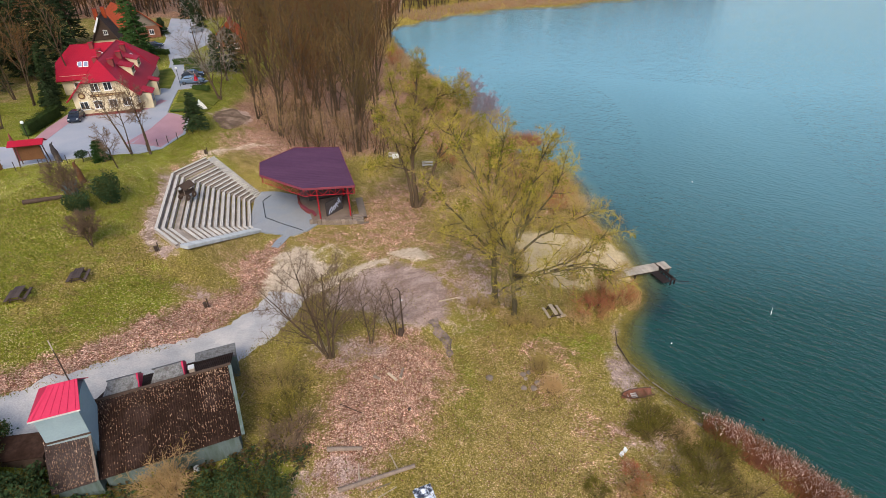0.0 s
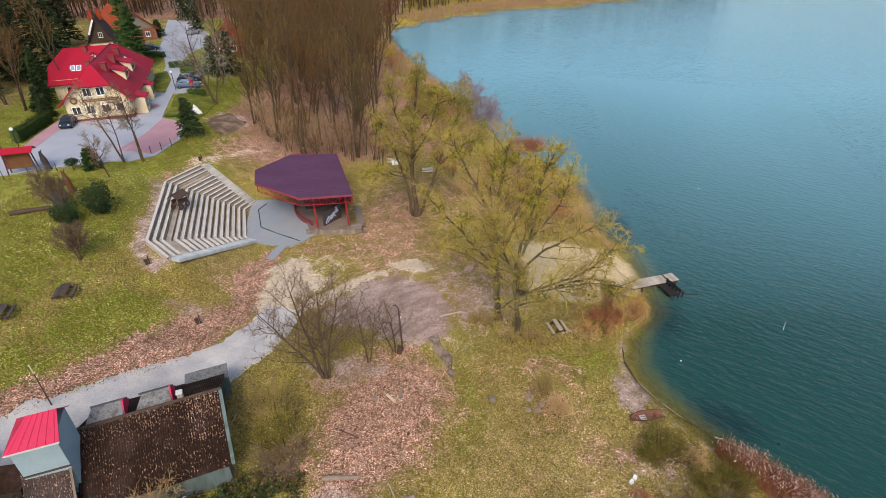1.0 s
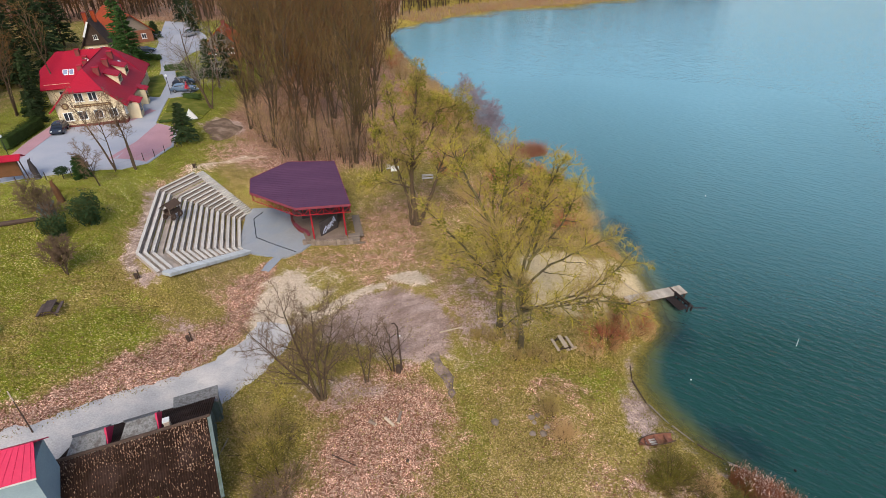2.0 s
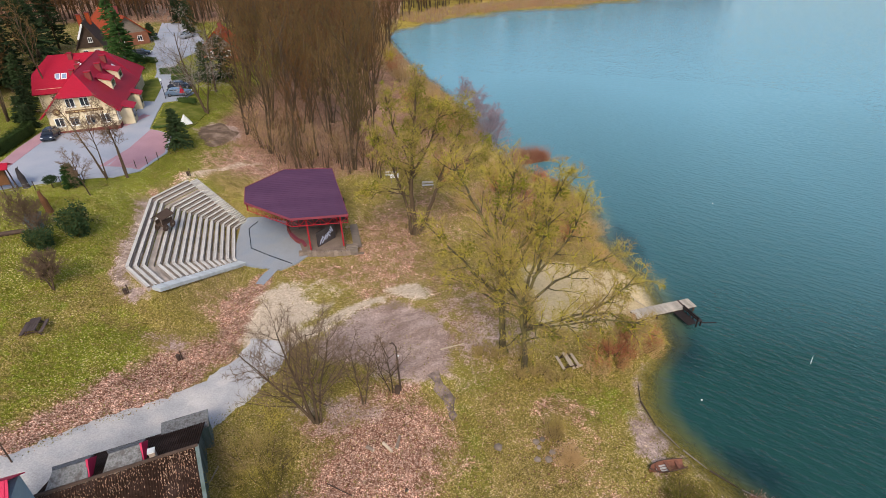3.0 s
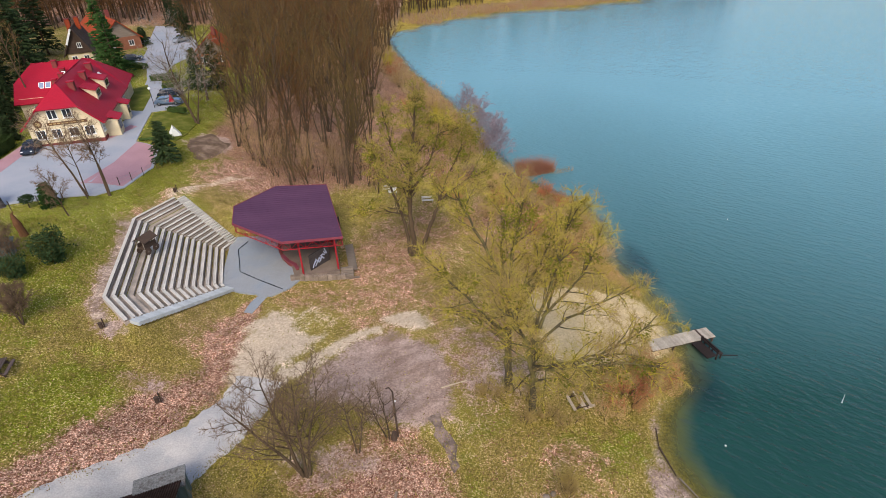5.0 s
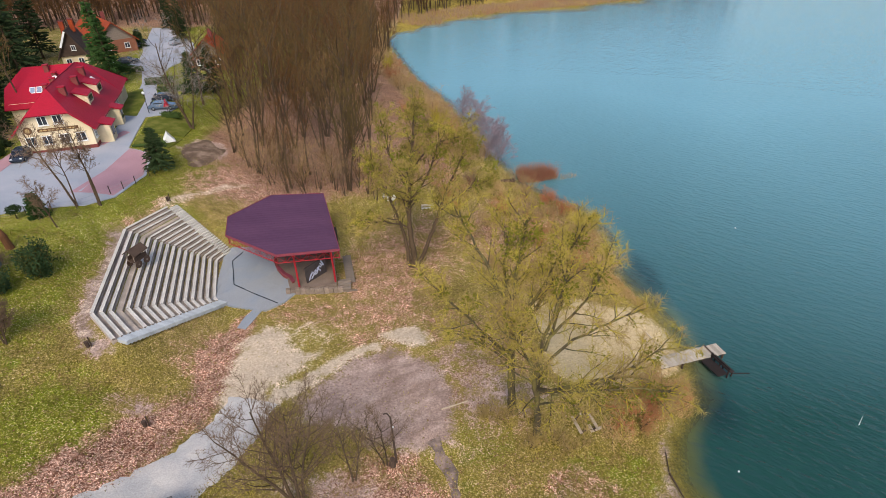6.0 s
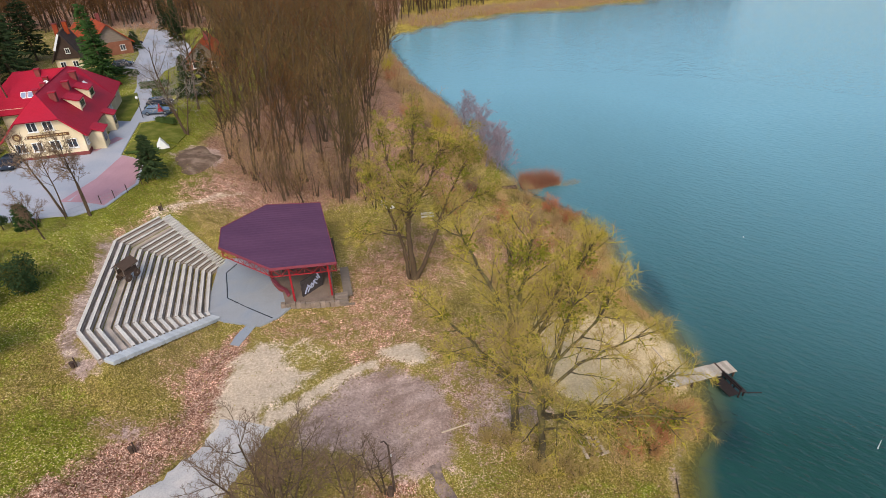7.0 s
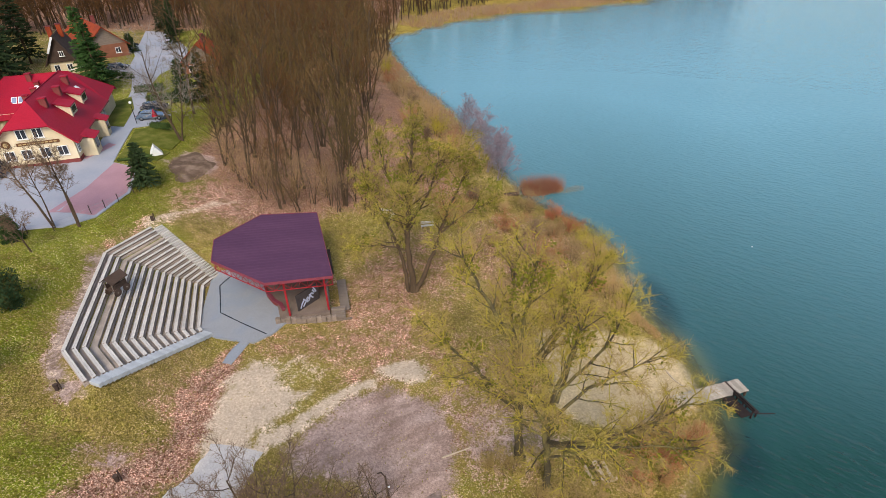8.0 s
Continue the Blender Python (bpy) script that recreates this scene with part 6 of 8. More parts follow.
# conifers round the houses
for i, (x, y, h, s, lit) in enumerate(((-69.5, 133, 15, 4.0, 1), (-65.4, 127, 13, 3.6, 1), (-86, 116, 18, 4.2, 0), (-92, 124, 19, 4.4, 0), (-97, 133, 18, 4, 0),
                                       (-91, 139, 17, 4, 0), (-100, 118, 19, 4.4, 0), (-105, 128, 18, 4.2, 0), (-110, 140, 18, 4.4, 0), (-100, 150, 17, 4, 0), (-112, 118, 18, 4.2, 0),
                                       (-68.3, 96, 4.2, 1.5, 0), (-69.5, 99.5, 5, 1.6, 0), (-65.2, 92.6, 3.6, 1.3, 0), (-39.5, 86.8, 6.2, 1.9, 0), (-47, 121, 8, 2.4, 0), (-44.5, 124, 9, 2.6, 0), (-75, 185, 10, 2.4, 0), (-80, 190, 11, 2.6, 0), (-70, 172, 9, 2.2, 0), (-90, 110, 17, 4, 0), (-96, 112, 18, 4.4, 0), (-104, 108, 19, 4.4, 0), (-88, 121, 18, 4.2, 0), (-95, 141, 19, 4.4, 0), (-103, 136, 19, 4.6, 0), (-112, 128, 20, 4.8, 0), (-98, 127, 19, 4.4, 0), (-108, 150, 19, 4.6, 0), (-94, 104, 17, 4.2, 0), (-101, 98, 18, 4.4, 0), (-82, 114, 15, 3.6, 0), (-120, 138, 20, 4.8, 0), (-110, 108, 19, 4.6, 0), (-95, 152, 17, 4.2, 0),
                                       (-77.0, 163.5, 4.5, 1.7, 0), (-84.2, 116.5, 20, 4.4, 0), (-79, 121, 19, 4.2, 0), (-73.8, 106, 9, 1.7, 0), (-92, 98, 19, 4.4, 0), (-84, 104, 16, 3.6, 0), (-46.6, 71.2, 3.0, 1.1, 1))):
    conifer("spruce", "dark green spruce beside the houses" if not lit else "spruce beside the houses with a sunlit green put into its needles", (x, y, G(x, y)), h, s, 200 + i, NEEDLES_LIT if lit else NEEDLES)


# ---------------------------------------------------------------- lakeside: jetty, boats, reeds
def jetty():
    top = thing("jetty", "short plank jetty of pale weathered wood", "jetty", (24.2, 55.35, 0.62), 14.8)
    rnd = random.Random(3)
    L, W = 7.4, 1.55
    n = 34
    for i in range(n):
        x = -L / 2 + L * (i + 0.5) / n
        part("plank", box(B(), (x, rnd.uniform(-0.03, 0.03), rnd.uniform(-0.006, 0.006)), (L / n - 0.02, W, 0.05), rnd.uniform(-0.6, 0.6)), JETTY_WOOD, top)
    for y in (-0.6, 0.6):
        part("beam", box(B(), (0, y, -0.12), (L, 0.14, 0.18)), DARK_WOOD, top)
    for x in (-1.2, 1.2, 3.4):
        for y in (-0.68, 0.68):
            part("pile", rod(B(), (x, y, -2.6), (x, y, -0.05), 0.1, n=8), DARK_WOOD, top)
    part("cross_board", box(B(), (2.35, 0, 0.05), (0.16, W + 0.1, 0.04)), DARK_WOOD, top)
    ld = thing("bench", "dark wooden bench at the head of the jetty", "bench", (26.85, 54.0, 0.62), -72)
    part("seat", box(B(), (0, 0.1, 0.1), (2.5, 0.5, 0.07), bevel=0.01), HEAD_WOOD, ld)
    for z in (0.3, 0.55):
        part("back_rail", box(B(), (0, -0.28, z), (2.5, 0.06, 0.16)), HEAD_WOOD, ld)
    for x in (-1.1, 0, 1.1):
        part("post", box(B(), (x, -0.28, -0.75), (0.12, 0.1, 2.9)), HEAD_WOOD, ld)
        part("leg", box(B(), (x, 0.25, -1.0), (0.12, 0.1, 2.2)), HEAD_WOOD, ld)
    part("deck", box(B(), (0, -0.9, -0.05), (2.3, 1.1, 0.06)), HEAD_WOOD, ld)
    part("boom", rod(B(), (1.2, 0.2, -0.1), (1.6, 1.9, -0.3), 0.05, n=6), HEAD_WOOD, ld)


HEAD_WOOD = mat("blackened_wet_wood", (0.032, 0.024, 0.022), 0.8, 0.3, 1.2, 14, 0.3, rnd=0.15)
JETTY_WOOD = mat("pale_jetty_planks", (0.42, 0.36, 0.29), 0.9, 0.25, 1.5, 12, 0.3, rnd=0.16)
jetty()


def row_boat():
    top = thing("rowing_boat", "brown wooden rowing boat drawn up on the shore", "boat", (17.35, 35.25, G(17.35, 35.25) + 0.12), 8)
    L, W, Hh = 3.0, 1.1, 0.42
    sta = [(-0.5, 0.02, 1.0), (-0.42, 0.5, 0.95), (-0.2, 0.92, 0.9), (0.05, 1.0, 0.9), (0.3, 0.9, 0.95), (0.5, 0.72, 1.0)]
    bm = B()
    rings = []
    for sgn in (1.0, 0.88):
        ring = []
        for t, w, h in sta:
            ring.append([bm.verts.new((t * L * (1 if sgn == 1 else 0.96), y * w * W / 2 * sgn, z * Hh * h + (0.0 if sgn == 1 else 0.05 * (1 - z)))) for y, z in ((-1, 1), (-0.85, 0.45), (-0.35, 0.02), (0.35, 0.02), (0.85, 0.45), (1, 1))])
        rings.append(ring)
    for q, ring in enumerate(rings):
        for a, b in zip(ring[:-1], ring[1:]):
            for i in range(5):
                bm.faces.new((a[i], a[i + 1], b[i + 1], b[i]))
    for i in (0, 5):
        for a, b, c, d in zip(rings[0][:-1], rings[0][1:], rings[1][:-1], rings[1][1:]):
            bm.faces.new((a[i], b[i], d[i], c[i]))
    for i in range(5):
        bm.faces.new((rings[0][-1][i], rings[0][-1][i + 1], rings[1][-1][i + 1], rings[1][-1][i]))
    part("hull", bm, BOAT_WOOD, top)
    for x in (-0.8, 0.05, 0.9):
        part("thwart", box(B(), (x, 0, 0.3), (0.24, W * 0.84, 0.04)), BOAT_WOOD, top)
    for y in (-0.25, 0.0, 0.25):
        part("floor_board", box(B(), (-0.45, y, 0.12), (0.9, 0.17, 0.03)), WHITE_WOOD, top, "pale floor board")
    for s in (-1, 1):
        bm = B()
        for (t0, w0, h0), (t1, w1, h1) in zip(sta[:-1], sta[1:]):
            rod(bm, (t0 * L, s * w0 * W / 2, Hh * h0), (t1 * L, s * w1 * W / 2, Hh * h1), 0.035, n=5)
        part("gunwale", bm, DARK_WOOD, top)


BOAT_WOOD = mat("red_brown_boat_wood", (0.20, 0.085, 0.055), 0.7, 0.25, 1.5, 10, 0.2)
row_boat()


def float_(x, y, name, label, tall):
    ob = thing(name, label, "float", (x, y, 0))
    bm = B()
    bmesh.ops.create_icosphere(bm, subdivisions=2, radius=0.06 if tall else 0.085, matrix=Matrix.Translation((0, 0, 0.03)))
    part("ball", bm, WHITE, ob)
    if tall:
        part("stem", rod(B(), (0, 0, 0.05), (0.05, 0.12, 0.9), 0.03, 0.016, n=6), WHITE, ob)


float_(35.8, 46.9, "marker_buoy", "slim white marker buoy on the water", True)
for x, y in ((40.9, 81.1), (23.3, 42.6)):
    float_(x, y, "float", "small white float on the water", False)


fl = thing("float", "small black float on the water", "float", (27.6, 32.5, 0))
bm = B()
bmesh.ops.create_icosphere(bm, subdivisions=2, radius=0.11, matrix=Matrix.Translation((0, 0, 0.03)))
part("ball", bm, BLACK, fl)


def reeds(name, label, blobs, n, tall, seed, tips, lean=0.25, r=0.02, mt=None):
    """A bed of upright stalks; blobs = (x, y, rx, ry, turn)."""
    rnd = random.Random(seed)
    st, tp = Wood(), Wood()
    area = [b[2] * b[3] for b in blobs]
    for _ in range(n):
        bx, by, rx, ry, tn = rnd.choices(blobs, area)[0]
        w, q = rnd.uniform(0, 6.28), math.sqrt(rnd.random())
        u, v = rx * q * math.cos(w), ry * q * math.sin(w)
        c, s = math.cos(radians(tn)), math.sin(radians(tn))
        x, y = bx + u * c - v * s, by + u * s + v * c
        z = max(G(x, y), -0.8)
        d = Vector((rnd.uniform(-lean, lean), rnd.uniform(-lean, lean), 1)).normalized()
        h = tall * rnd.uniform(0.55, 1.1)
        st.spike(Vector((x, y, z)), d, h, r)
        if tips and rnd.random() < 0.6:
            e = (d + Vector((rnd.uniform(-0.6, 0.6), rnd.uniform(-0.6, 0.6), 0.1))).normalized()
            tp.leaf(Vector((x, y, z)) + d * h * 0.9, e, rnd.uniform(0.14, 0.26))
    ob = mesh_part(name, st.v, st.f, mt or REED)
    tagged(ob, label, "reeds", kind="stuff")
    if tips:
        o2 = mesh_part("reed_plumes", tp.v, tp.f, REED_TIP)
        tagged(o2, "pale feathery reed plumes", "reeds", kind="stuff")


reeds("reed_bed", "dense tan and rust reeds at the water's edge", [(25.2, 28.9, 3.4, 1.5, -50), (23.2, 30.9, 1.6, 0.9, -50), (27.4, 26.0, 2.8, 1.6, -56), (28.6, 23.6, 2.6, 1.8, -60)], 6500, 1.9, 1, True, 0.35, 0.022)
reeds("reed_clump", "rust-brown reed clump standing in the lake", [(15.0, 99.4, 2.2, 1.6, 10), (17.3, 99.9, 2.0, 1.2, 10)], 2600, 3.6, 2, False, 0.5, 0.03, REED_RUST)
reeds("reed_clump", "thin grey-brown reeds standing in the lake", [(20.4, 99.6, 2.6, 0.9, 10)], 300, 1.6, 3, False, 0.25, 0.03, TWIG_TAN)
reeds("reed_clump", "sparse brown reeds standing in the lake", [(31.8, 88.4, 2.2, 0.9, -20)], 140, 0.7, 4, False, 0.6, 0.02, TWIG_TAN)
reeds("reed_clump", "orange-brown dead reeds along the bank", [(21.5, 50.4, 1.2, 2.4, -20), (20.4, 68.2, 1.2, 3.0, 20), (22.2, 64.6, 0.7, 1.4, 20)], 1100, 0.8, 5, False, 0.8, 0.03, TWIG_TAN)
rb = [(x - 1.5, float(np.interp(x, fx, fy)) + 9.0, 10, 8.5, 22) for x in range(-6, 175, 12)]
reeds("reed_belt", "orange-tan belt of dead reeds along the far shore", rb, 13000, 1.6, 6, False, 0.3, 0.09, PALE_REED)
reeds("reed_belt", "straw-coloured reeds along the wooded shore", [(float(np.interp(y, sy, sx)) - 5.0, y, 5.0, 5.5, 18) for y in range(112, 226, 9)], 7000, 1.2, 7, False, 0.5, 0.06, PALE_REED)

# driftwood line along the near bank
rnd_d = random.Random(14)
for (x, y), (u, v) in zip([(18.1, 44.6), (17.7, 42.6), (18.3, 39.6), (19.5, 37.2), (20.9, 35.2), (22.6, 33.4), (24.2, 32.2)], [(17.7, 42.7), (18.1, 39.8), (19.3, 37.4), (20.7, 35.4), (22.4, 33.6), (24.0, 32.4), (25.4, 31.2)]):
    lg = thing("driftwood_pole", "thin pale washed-up pole along the bank", "driftwood", (x, y, 0), 0, "driftwood along the bank")
    part("shaft", rod(B(), (0, 0, 0.07), (u - x, v - y, 0.09), rnd_d.uniform(0.05, 0.09), 0.04, n=6), rnd_d.choice((OLD_WOOD, OLD_WOOD, DARK_WOOD)), lg)
lg = thing("driftwood_pole", "pale curved branch lying on the beach", "driftwood", (21.3, 59.6, G(21.3, 59.6)), 0, "driftwood along the bank")
part("shaft", rod(rod(B(), (0, 0, 0.08), (0.5, -2.0, 0.08), 0.08, 0.06, n=6), (0.5, -2.0, 0.08), (1.4, -3.4, 0.05), 0.06, 0.03, n=6), PALE_WOOD, lg)

# ---------------------------------------------------------------- bushes
bush("bush", "rust-red leafless bush beside the jetty", (16.4, 47.8, G(16.4, 47.8)), 3.8, 2.2, 30, TWIG_RUST, 301)
bush("bush", "rust-red leafless bush beside the jetty", (19.2, 49.6, G(19.2, 49.6)), 3.8, 2.4, 30, TWIG_RUST, 302)
bush("bush", "tan leafless bush beside the jetty", (18.6, 51.4, G(18.6, 51.4)), 1.8, 2.0, 22, TWIG_TAN, 303)
bush("bush", "upright tuft of dry tan stems on the bank", (8.9, 38.0, G(8.9, 38.0)), 1.2, 1.9, 26, TWIG_FINE, 304)
bush("bush", "upright tuft of dry tan stems on the bank", (9.7, 35.5, G(9.7, 35.5)), 1.1, 1.7, 24, TWIG_TAN, 305)
bush("bush", "olive-brown wispy leafless bush near the boat", (17.3, 31.6, G(17.3, 31.6)), 3.4, 1.8, 44, TWIG_GREEN, 306)
bush("bush", "olive leafless bush on the lower bank", (21.0, 28.6, G(21.0, 28.6)), 3.8, 1.8, 44, TWIG_GREEN, 307)
bush("bush", "dark olive leafless bush on the lower bank", (19.6, 25.6, G(19.6, 25.6)), 4.6, 2.2, 34, TWIG_GREEN, 308)
bush("bush", "rust-brown leafless bush on the lower bank", (14.2, 26.4, G(14.2, 26.4)), 2.2, 1.2, 14, TWIG_RUST, 309)
bush("bush", "tall tan-olive leafless thicket behind the barn", (-14.6, 35.0, G(-14.6, 35.0)), 5.0, 3.8, 16, TWIG_FINE, 310, c=THIN)
bush("bush", "olive leafless thicket behind the barn", (-12.9, 31.8, G(-12.9, 31.8)), 4.4, 3.2, 16, TWIG_GREEN, 311, c=THIN)
bush("bush", "grey leafless thicket near the barn", (-12.8, 29.4, G(-12.8, 29.4)), 2.4, 2.2, 24, TWIG_GREY, 316)
bush("bush", "golden leafless shrub against the barn wall", (-19.8, 24.3, G(-19.8, 24.3)), 1.6, 2.9, 30, TWIG_TAN, 312, c=THIN, leaves=(LEAF_LIME, 2, 0.12, 0.25, 0.2))
bush("bush", "dark evergreen bush below the barn", (-28.4, 22.0, G(-28.4, 22)), 2.6, 1.8, 30, TWIG_GREEN, 313, leaves=(EVERGREEN, 6, 0.25, 0.8, 0.35))
bush("bush", "dark evergreen bush below the barn", (-16.4, 25.2, G(-16.4, 25.2)), 2.4, 1.5, 30, TWIG_GREEN, 314, leaves=(EVERGREEN, 5, 0.2, 0.8, 0.35))
bush("bush", "dark evergreen bush below the barn", (-13.2, 24.6, G(-13.2, 24.6)), 2.4, 1.4, 30, TWIG_GREEN, 315, leaves=(EVERGREEN, 6, 0.16, 0.8, 0.35))
bush("bush", "dark evergreen bush beside the tower", (-32.6, 25.6, G(-32.6, 25.6)), 2.6, 2.2, 30, TWIG_GREEN, 317, leaves=(EVERGREEN, 6, 0.18, 0.8, 0.4))
bush("bush", "dark evergreen bush beside the tower", (-31.2, 22.6, G(-31.2, 22.6)), 2.2, 1.6, 30, TWIG_GREEN, 318, leaves=(EVERGREEN, 6, 0.18, 0.8, 0.4))
bush("bush", "dark green rounded bush on the meadow", (-42.0, 57.0, G(-42.0, 57)), 1.2, 1.6, 30, TWIG_GREEN, 320, leaves=(EVERGREEN, 6, 0.22, 0.9, 0.35))
bush("bush", "dark evergreen bush on the meadow", (-40.3, 60.6, G(-40.3, 60.6)), 1.2, 2.6, 30, TWIG_GREEN, 321, leaves=(EVERGREEN, 7, 0.24, 0.9, 0.35))
for i, (x, y, r, h, m) in enumerate(((4.6, 46.9, 1.4, 1.4, TWIG_FINE), (6.6, 44.6, 1.5, 1.5, TWIG_FINE), (8.7, 45.2, 1.3, 1.6, TWIG_FINE), (3.2, 47.6, 1.4, 1.4, TWIG_FINE), (10.4, 44.6, 1.8, 1.6, TWIG_FINE), (7.0, 47.6, 1.5, 2.0, TWIG_FINE), (14.2, 45.6, 2.2, 1.8, TWIG_TAN))):
    bush("bush", "low leafless undergrowth at the foot of the great trees", (x, y, G(x, y)), r, h, 7, m, 430 + i, group="undergrowth", c=SPARSE)
for i, (x, y, r, h, m) in enumerate(((14.1, 26.0, 2.2, 1.2, TWIG_TAN), (19.0, 26.4, 2.8, 2.0, TWIG_GREEN), (22.8, 25.2, 3.0, 2.4, TWIG_FINE), (16.8, 27.2, 2.2, 1.4, TWIG_FINE), (11.4, 25.6, 1.8, 0.9, TWIG_GREEN), (24.6, 22.8, 3.0, 2.2, TWIG_GREEN), (19.8, 30.4, 1.8, 1.2, TWIG_TAN))):
    bush("bush", {TWIG_TAN: "low tan scrub on the lower bank", TWIG_GREEN: "olive leafless scrub on the lower bank", TWIG_FINE: "tan-olive leafless scrub on the lower bank"}[m], (x, y, G(x, y)), r, h, 10, m, 450 + i, group="bank scrub", c=SPARSE)
# thicket of leafless bushes and saplings along the shore behind the beach
rnd_t = random.Random(31)
THICKET = [(3.2, 78), (6.5, 82), (9, 85), (12, 83), (15, 84.5), (17.5, 86), (19.5, 80), (18.6, 75.5), (15.5, 77.5), (12, 76), (9, 74), (19.4, 70.5), (16.5, 71), (12.5, 69), (8, 91), (12, 91.5), (16, 90), (5, 95), (3.5, 103), (1.5, 112), (-1, 122), (-4, 133), (6, 69), (1.5, 86),
           (-6, 141), (-9.5, 150), (-12, 160), (-14.5, 171), (-17.5, 184), (-2, 130), (-6.5, 128), (-3, 118), (0.5, 107)]
for i, (x, y) in enumerate(THICKET):
    tw = (TWIG_TAN, TWIG_TAN, TWIG_RUST, TWIG_GREY, TWIG_TAN, TWIG_RUST, TWIG_YELLOW)[i % 7]
    tall = rnd_t.uniform(2.0, 3.4) if y > 81 and x > 6 else rnd_t.uniform(3.2, 5.2)
    bush("bush", {TWIG_TAN: "tan-orange leafless shore bush", TWIG_YELLOW: "yellow-green leafless shore bush", TWIG_GREY: "grey leafless shore bush", TWIG_RUST: "rust-red leafless shore bush"}[tw], (x, y, G(x, y)), max(2.2, tall * 0.65), tall, 10, tw, 330 + i, group="shore thicket", c=THIN)
# saplings at the wood's edge behind the stage
for i, (x, y) in enumerate([(-27.8, 92.5), (-23.4, 89.6), (-20.6, 89.4), (-25.6, 90.6), (-15, 89.5), (-17.6, 94), (-12.8, 92.5), (-31, 96), (-10, 88), (-21.5, 93), (-7.5, 91), (-13.5, 97), (-29.5, 93.5), (-19, 91.5), (-24.6, 94.5), (-16.4, 91.2), (-9.2, 93.5), (-27.2, 97.5), (-22.6, 97), (-18.8, 98.2), (-11.2, 90.2), (-32.6, 99.5), (-14.4, 94.2), (-25, 100)]):
    plant("sapling", "thin many-stemmed leafless sapling at the wood's edge", "tree", (x, y, G(x, y)), [(rnd_t.uniform(-0.4, 0.4), rnd_t.uniform(-0.4, 0.4), rnd_t.uniform(-0.25, 0.25), rnd_t.uniform(-0.2, 0.2), rnd_t.uniform(4, 6.5), 0.06) for _ in range(4)], SPARSE, BARK, (TWIG_TAN, TWIG_GREY, TWIG_BROWN)[i % 3], 360 + i, "saplings")
# grey saplings leaning over the water beyond the great trees
for i, (x, y) in enumerate([(6.5, 112), (5.6, 118), (7.6, 107), (4.0, 125), (9.0, 103)]):
    plant("sapling", "pale grey leafless tree leaning over the water", "tree", (x, y, G(x, y)), [(0, 0, 0.3, 0.1, 7, 0.07), (0.3, 0.2, 0.1, 0.2, 6, 0.06), (0.2, -0.3, 0.45, -0.1, 6, 0.06)], SMALL, TWIG_LILAC, TWIG_LILAC, 380 + i, "saplings")


# ---------------------------------------------------------------- meadow and mound furniture
def picnic_table(at, rz, label):
    ob = thing("picnic_table", label, "picnic table", at, rz, "picnic tables")
    for j in range(4):
        part("tabletop_board", box(B(), (0, -0.33 + 0.22 * j, 0.74), (1.9, 0.2, 0.05), bevel=0.008), BENCH_WOOD, ob)
    for s in (-1, 1):
        part("seat", box(B(), (0, s * 0.78, 0.44), (1.9, 0.28, 0.06), bevel=0.008), BENCH_WOOD, ob)
        for x in (-0.7, 0.7):
            part("leg", box(B(), (x, s * 0.45, 0.36), (0.08, 0.1, 0.85), 0, s * 28), DARK_WOOD, ob)
    for x in (-0.7, 0.7):
        part("crossbar", box(B(), (x, 0, 0.38), (0.07, 1.8, 0.1)), DARK_WOOD, ob)
    return ob


picnic_table((-36.3, 45.4, G(-36.3, 45.4)), 105, "dark brown wooden picnic table on the meadow")
picnic_table((-39.2, 41.2, G(-39.2, 41.2)), 105, "dark brown wooden picnic table on the meadow")
pt = picnic_table((11.8, 47.0, G(11.8, 47.0)), -77, "weathered picnic table with pale boards near the beach")
for o in pt.children:
    if o.name.startswith(("seat", "tabletop_board")):
        o.data = o.data.copy()
        o.data.materials[0] = PALE_WOOD
boards = [o for o in pt.children if o.name.startswith("tabletop_board")]
for o in (boards[0], boards[-1]):
    bpy.data.objects.remove(o)
lg = thing("log", "short split log lying in the grass", "log", (12.7, 46.6, G(12.7, 46.6) + 0.12), 20, "logs")
part("trunk", rod(B(), (-0.55, 0, 0), (0.55, 0, 0), 0.14, 0.13, n=9), PALE_WOOD, lg)


def log(a, b, r, label, m):
    za, zb = G(*a) + r * 0.8, G(*b) + r * 0.8
    ob = thing("log", label, "log", (*a, za), 0, "logs")
    p, q = Vector((0, 0, 0)), Vector((b[0] - a[0], b[1] - a[1], zb - za))
    bm = rod(B(), p, q, r, r * 0.8, n=10)
    part("trunk", bm, m, ob)
    d = q.normalized()
    part("cut_end", rod(B(), p - d * 0.004, p + d * 0.004, r * 0.9, n=10), PALE_WOOD, ob, "pale sawn end")
    part("cut_end", rod(B(), q - d * 0.004, q + d * 0.004, r * 0.72, n=10), PALE_WOOD, ob, "pale sawn end")


LOG = mat("pale_log_bark", (0.24, 0.18, 0.14), 0.9, 0.35, 1.5, 10, 0.5)
log((-9.5, 28.4), (-6.8, 28.6), 0.2, "thick barked log on the leafy ground", LOG)
log((-8.1, 24.8), (-2.6, 27.0), 0.2, "long fallen trunk on the leafy ground", LOG)
log((-6.7, 25.7), (-6.9, 27.2), 0.06, "thin branch beside the fallen trunk", PALE_WOOD)
log((-3.9, 26.8), (-4.6, 28.2), 0.06, "thin branch beside the fallen trunk", PALE_WOOD)
log((-5.2, 24.4), (-3.9, 25.3), 0.05, "thin branch beside the fallen trunk", PALE_WOOD)
log((-6.0, 24.8), (-4.3, 25.6), 0.05, "thin branch beside the fallen trunk", OLD_WOOD)
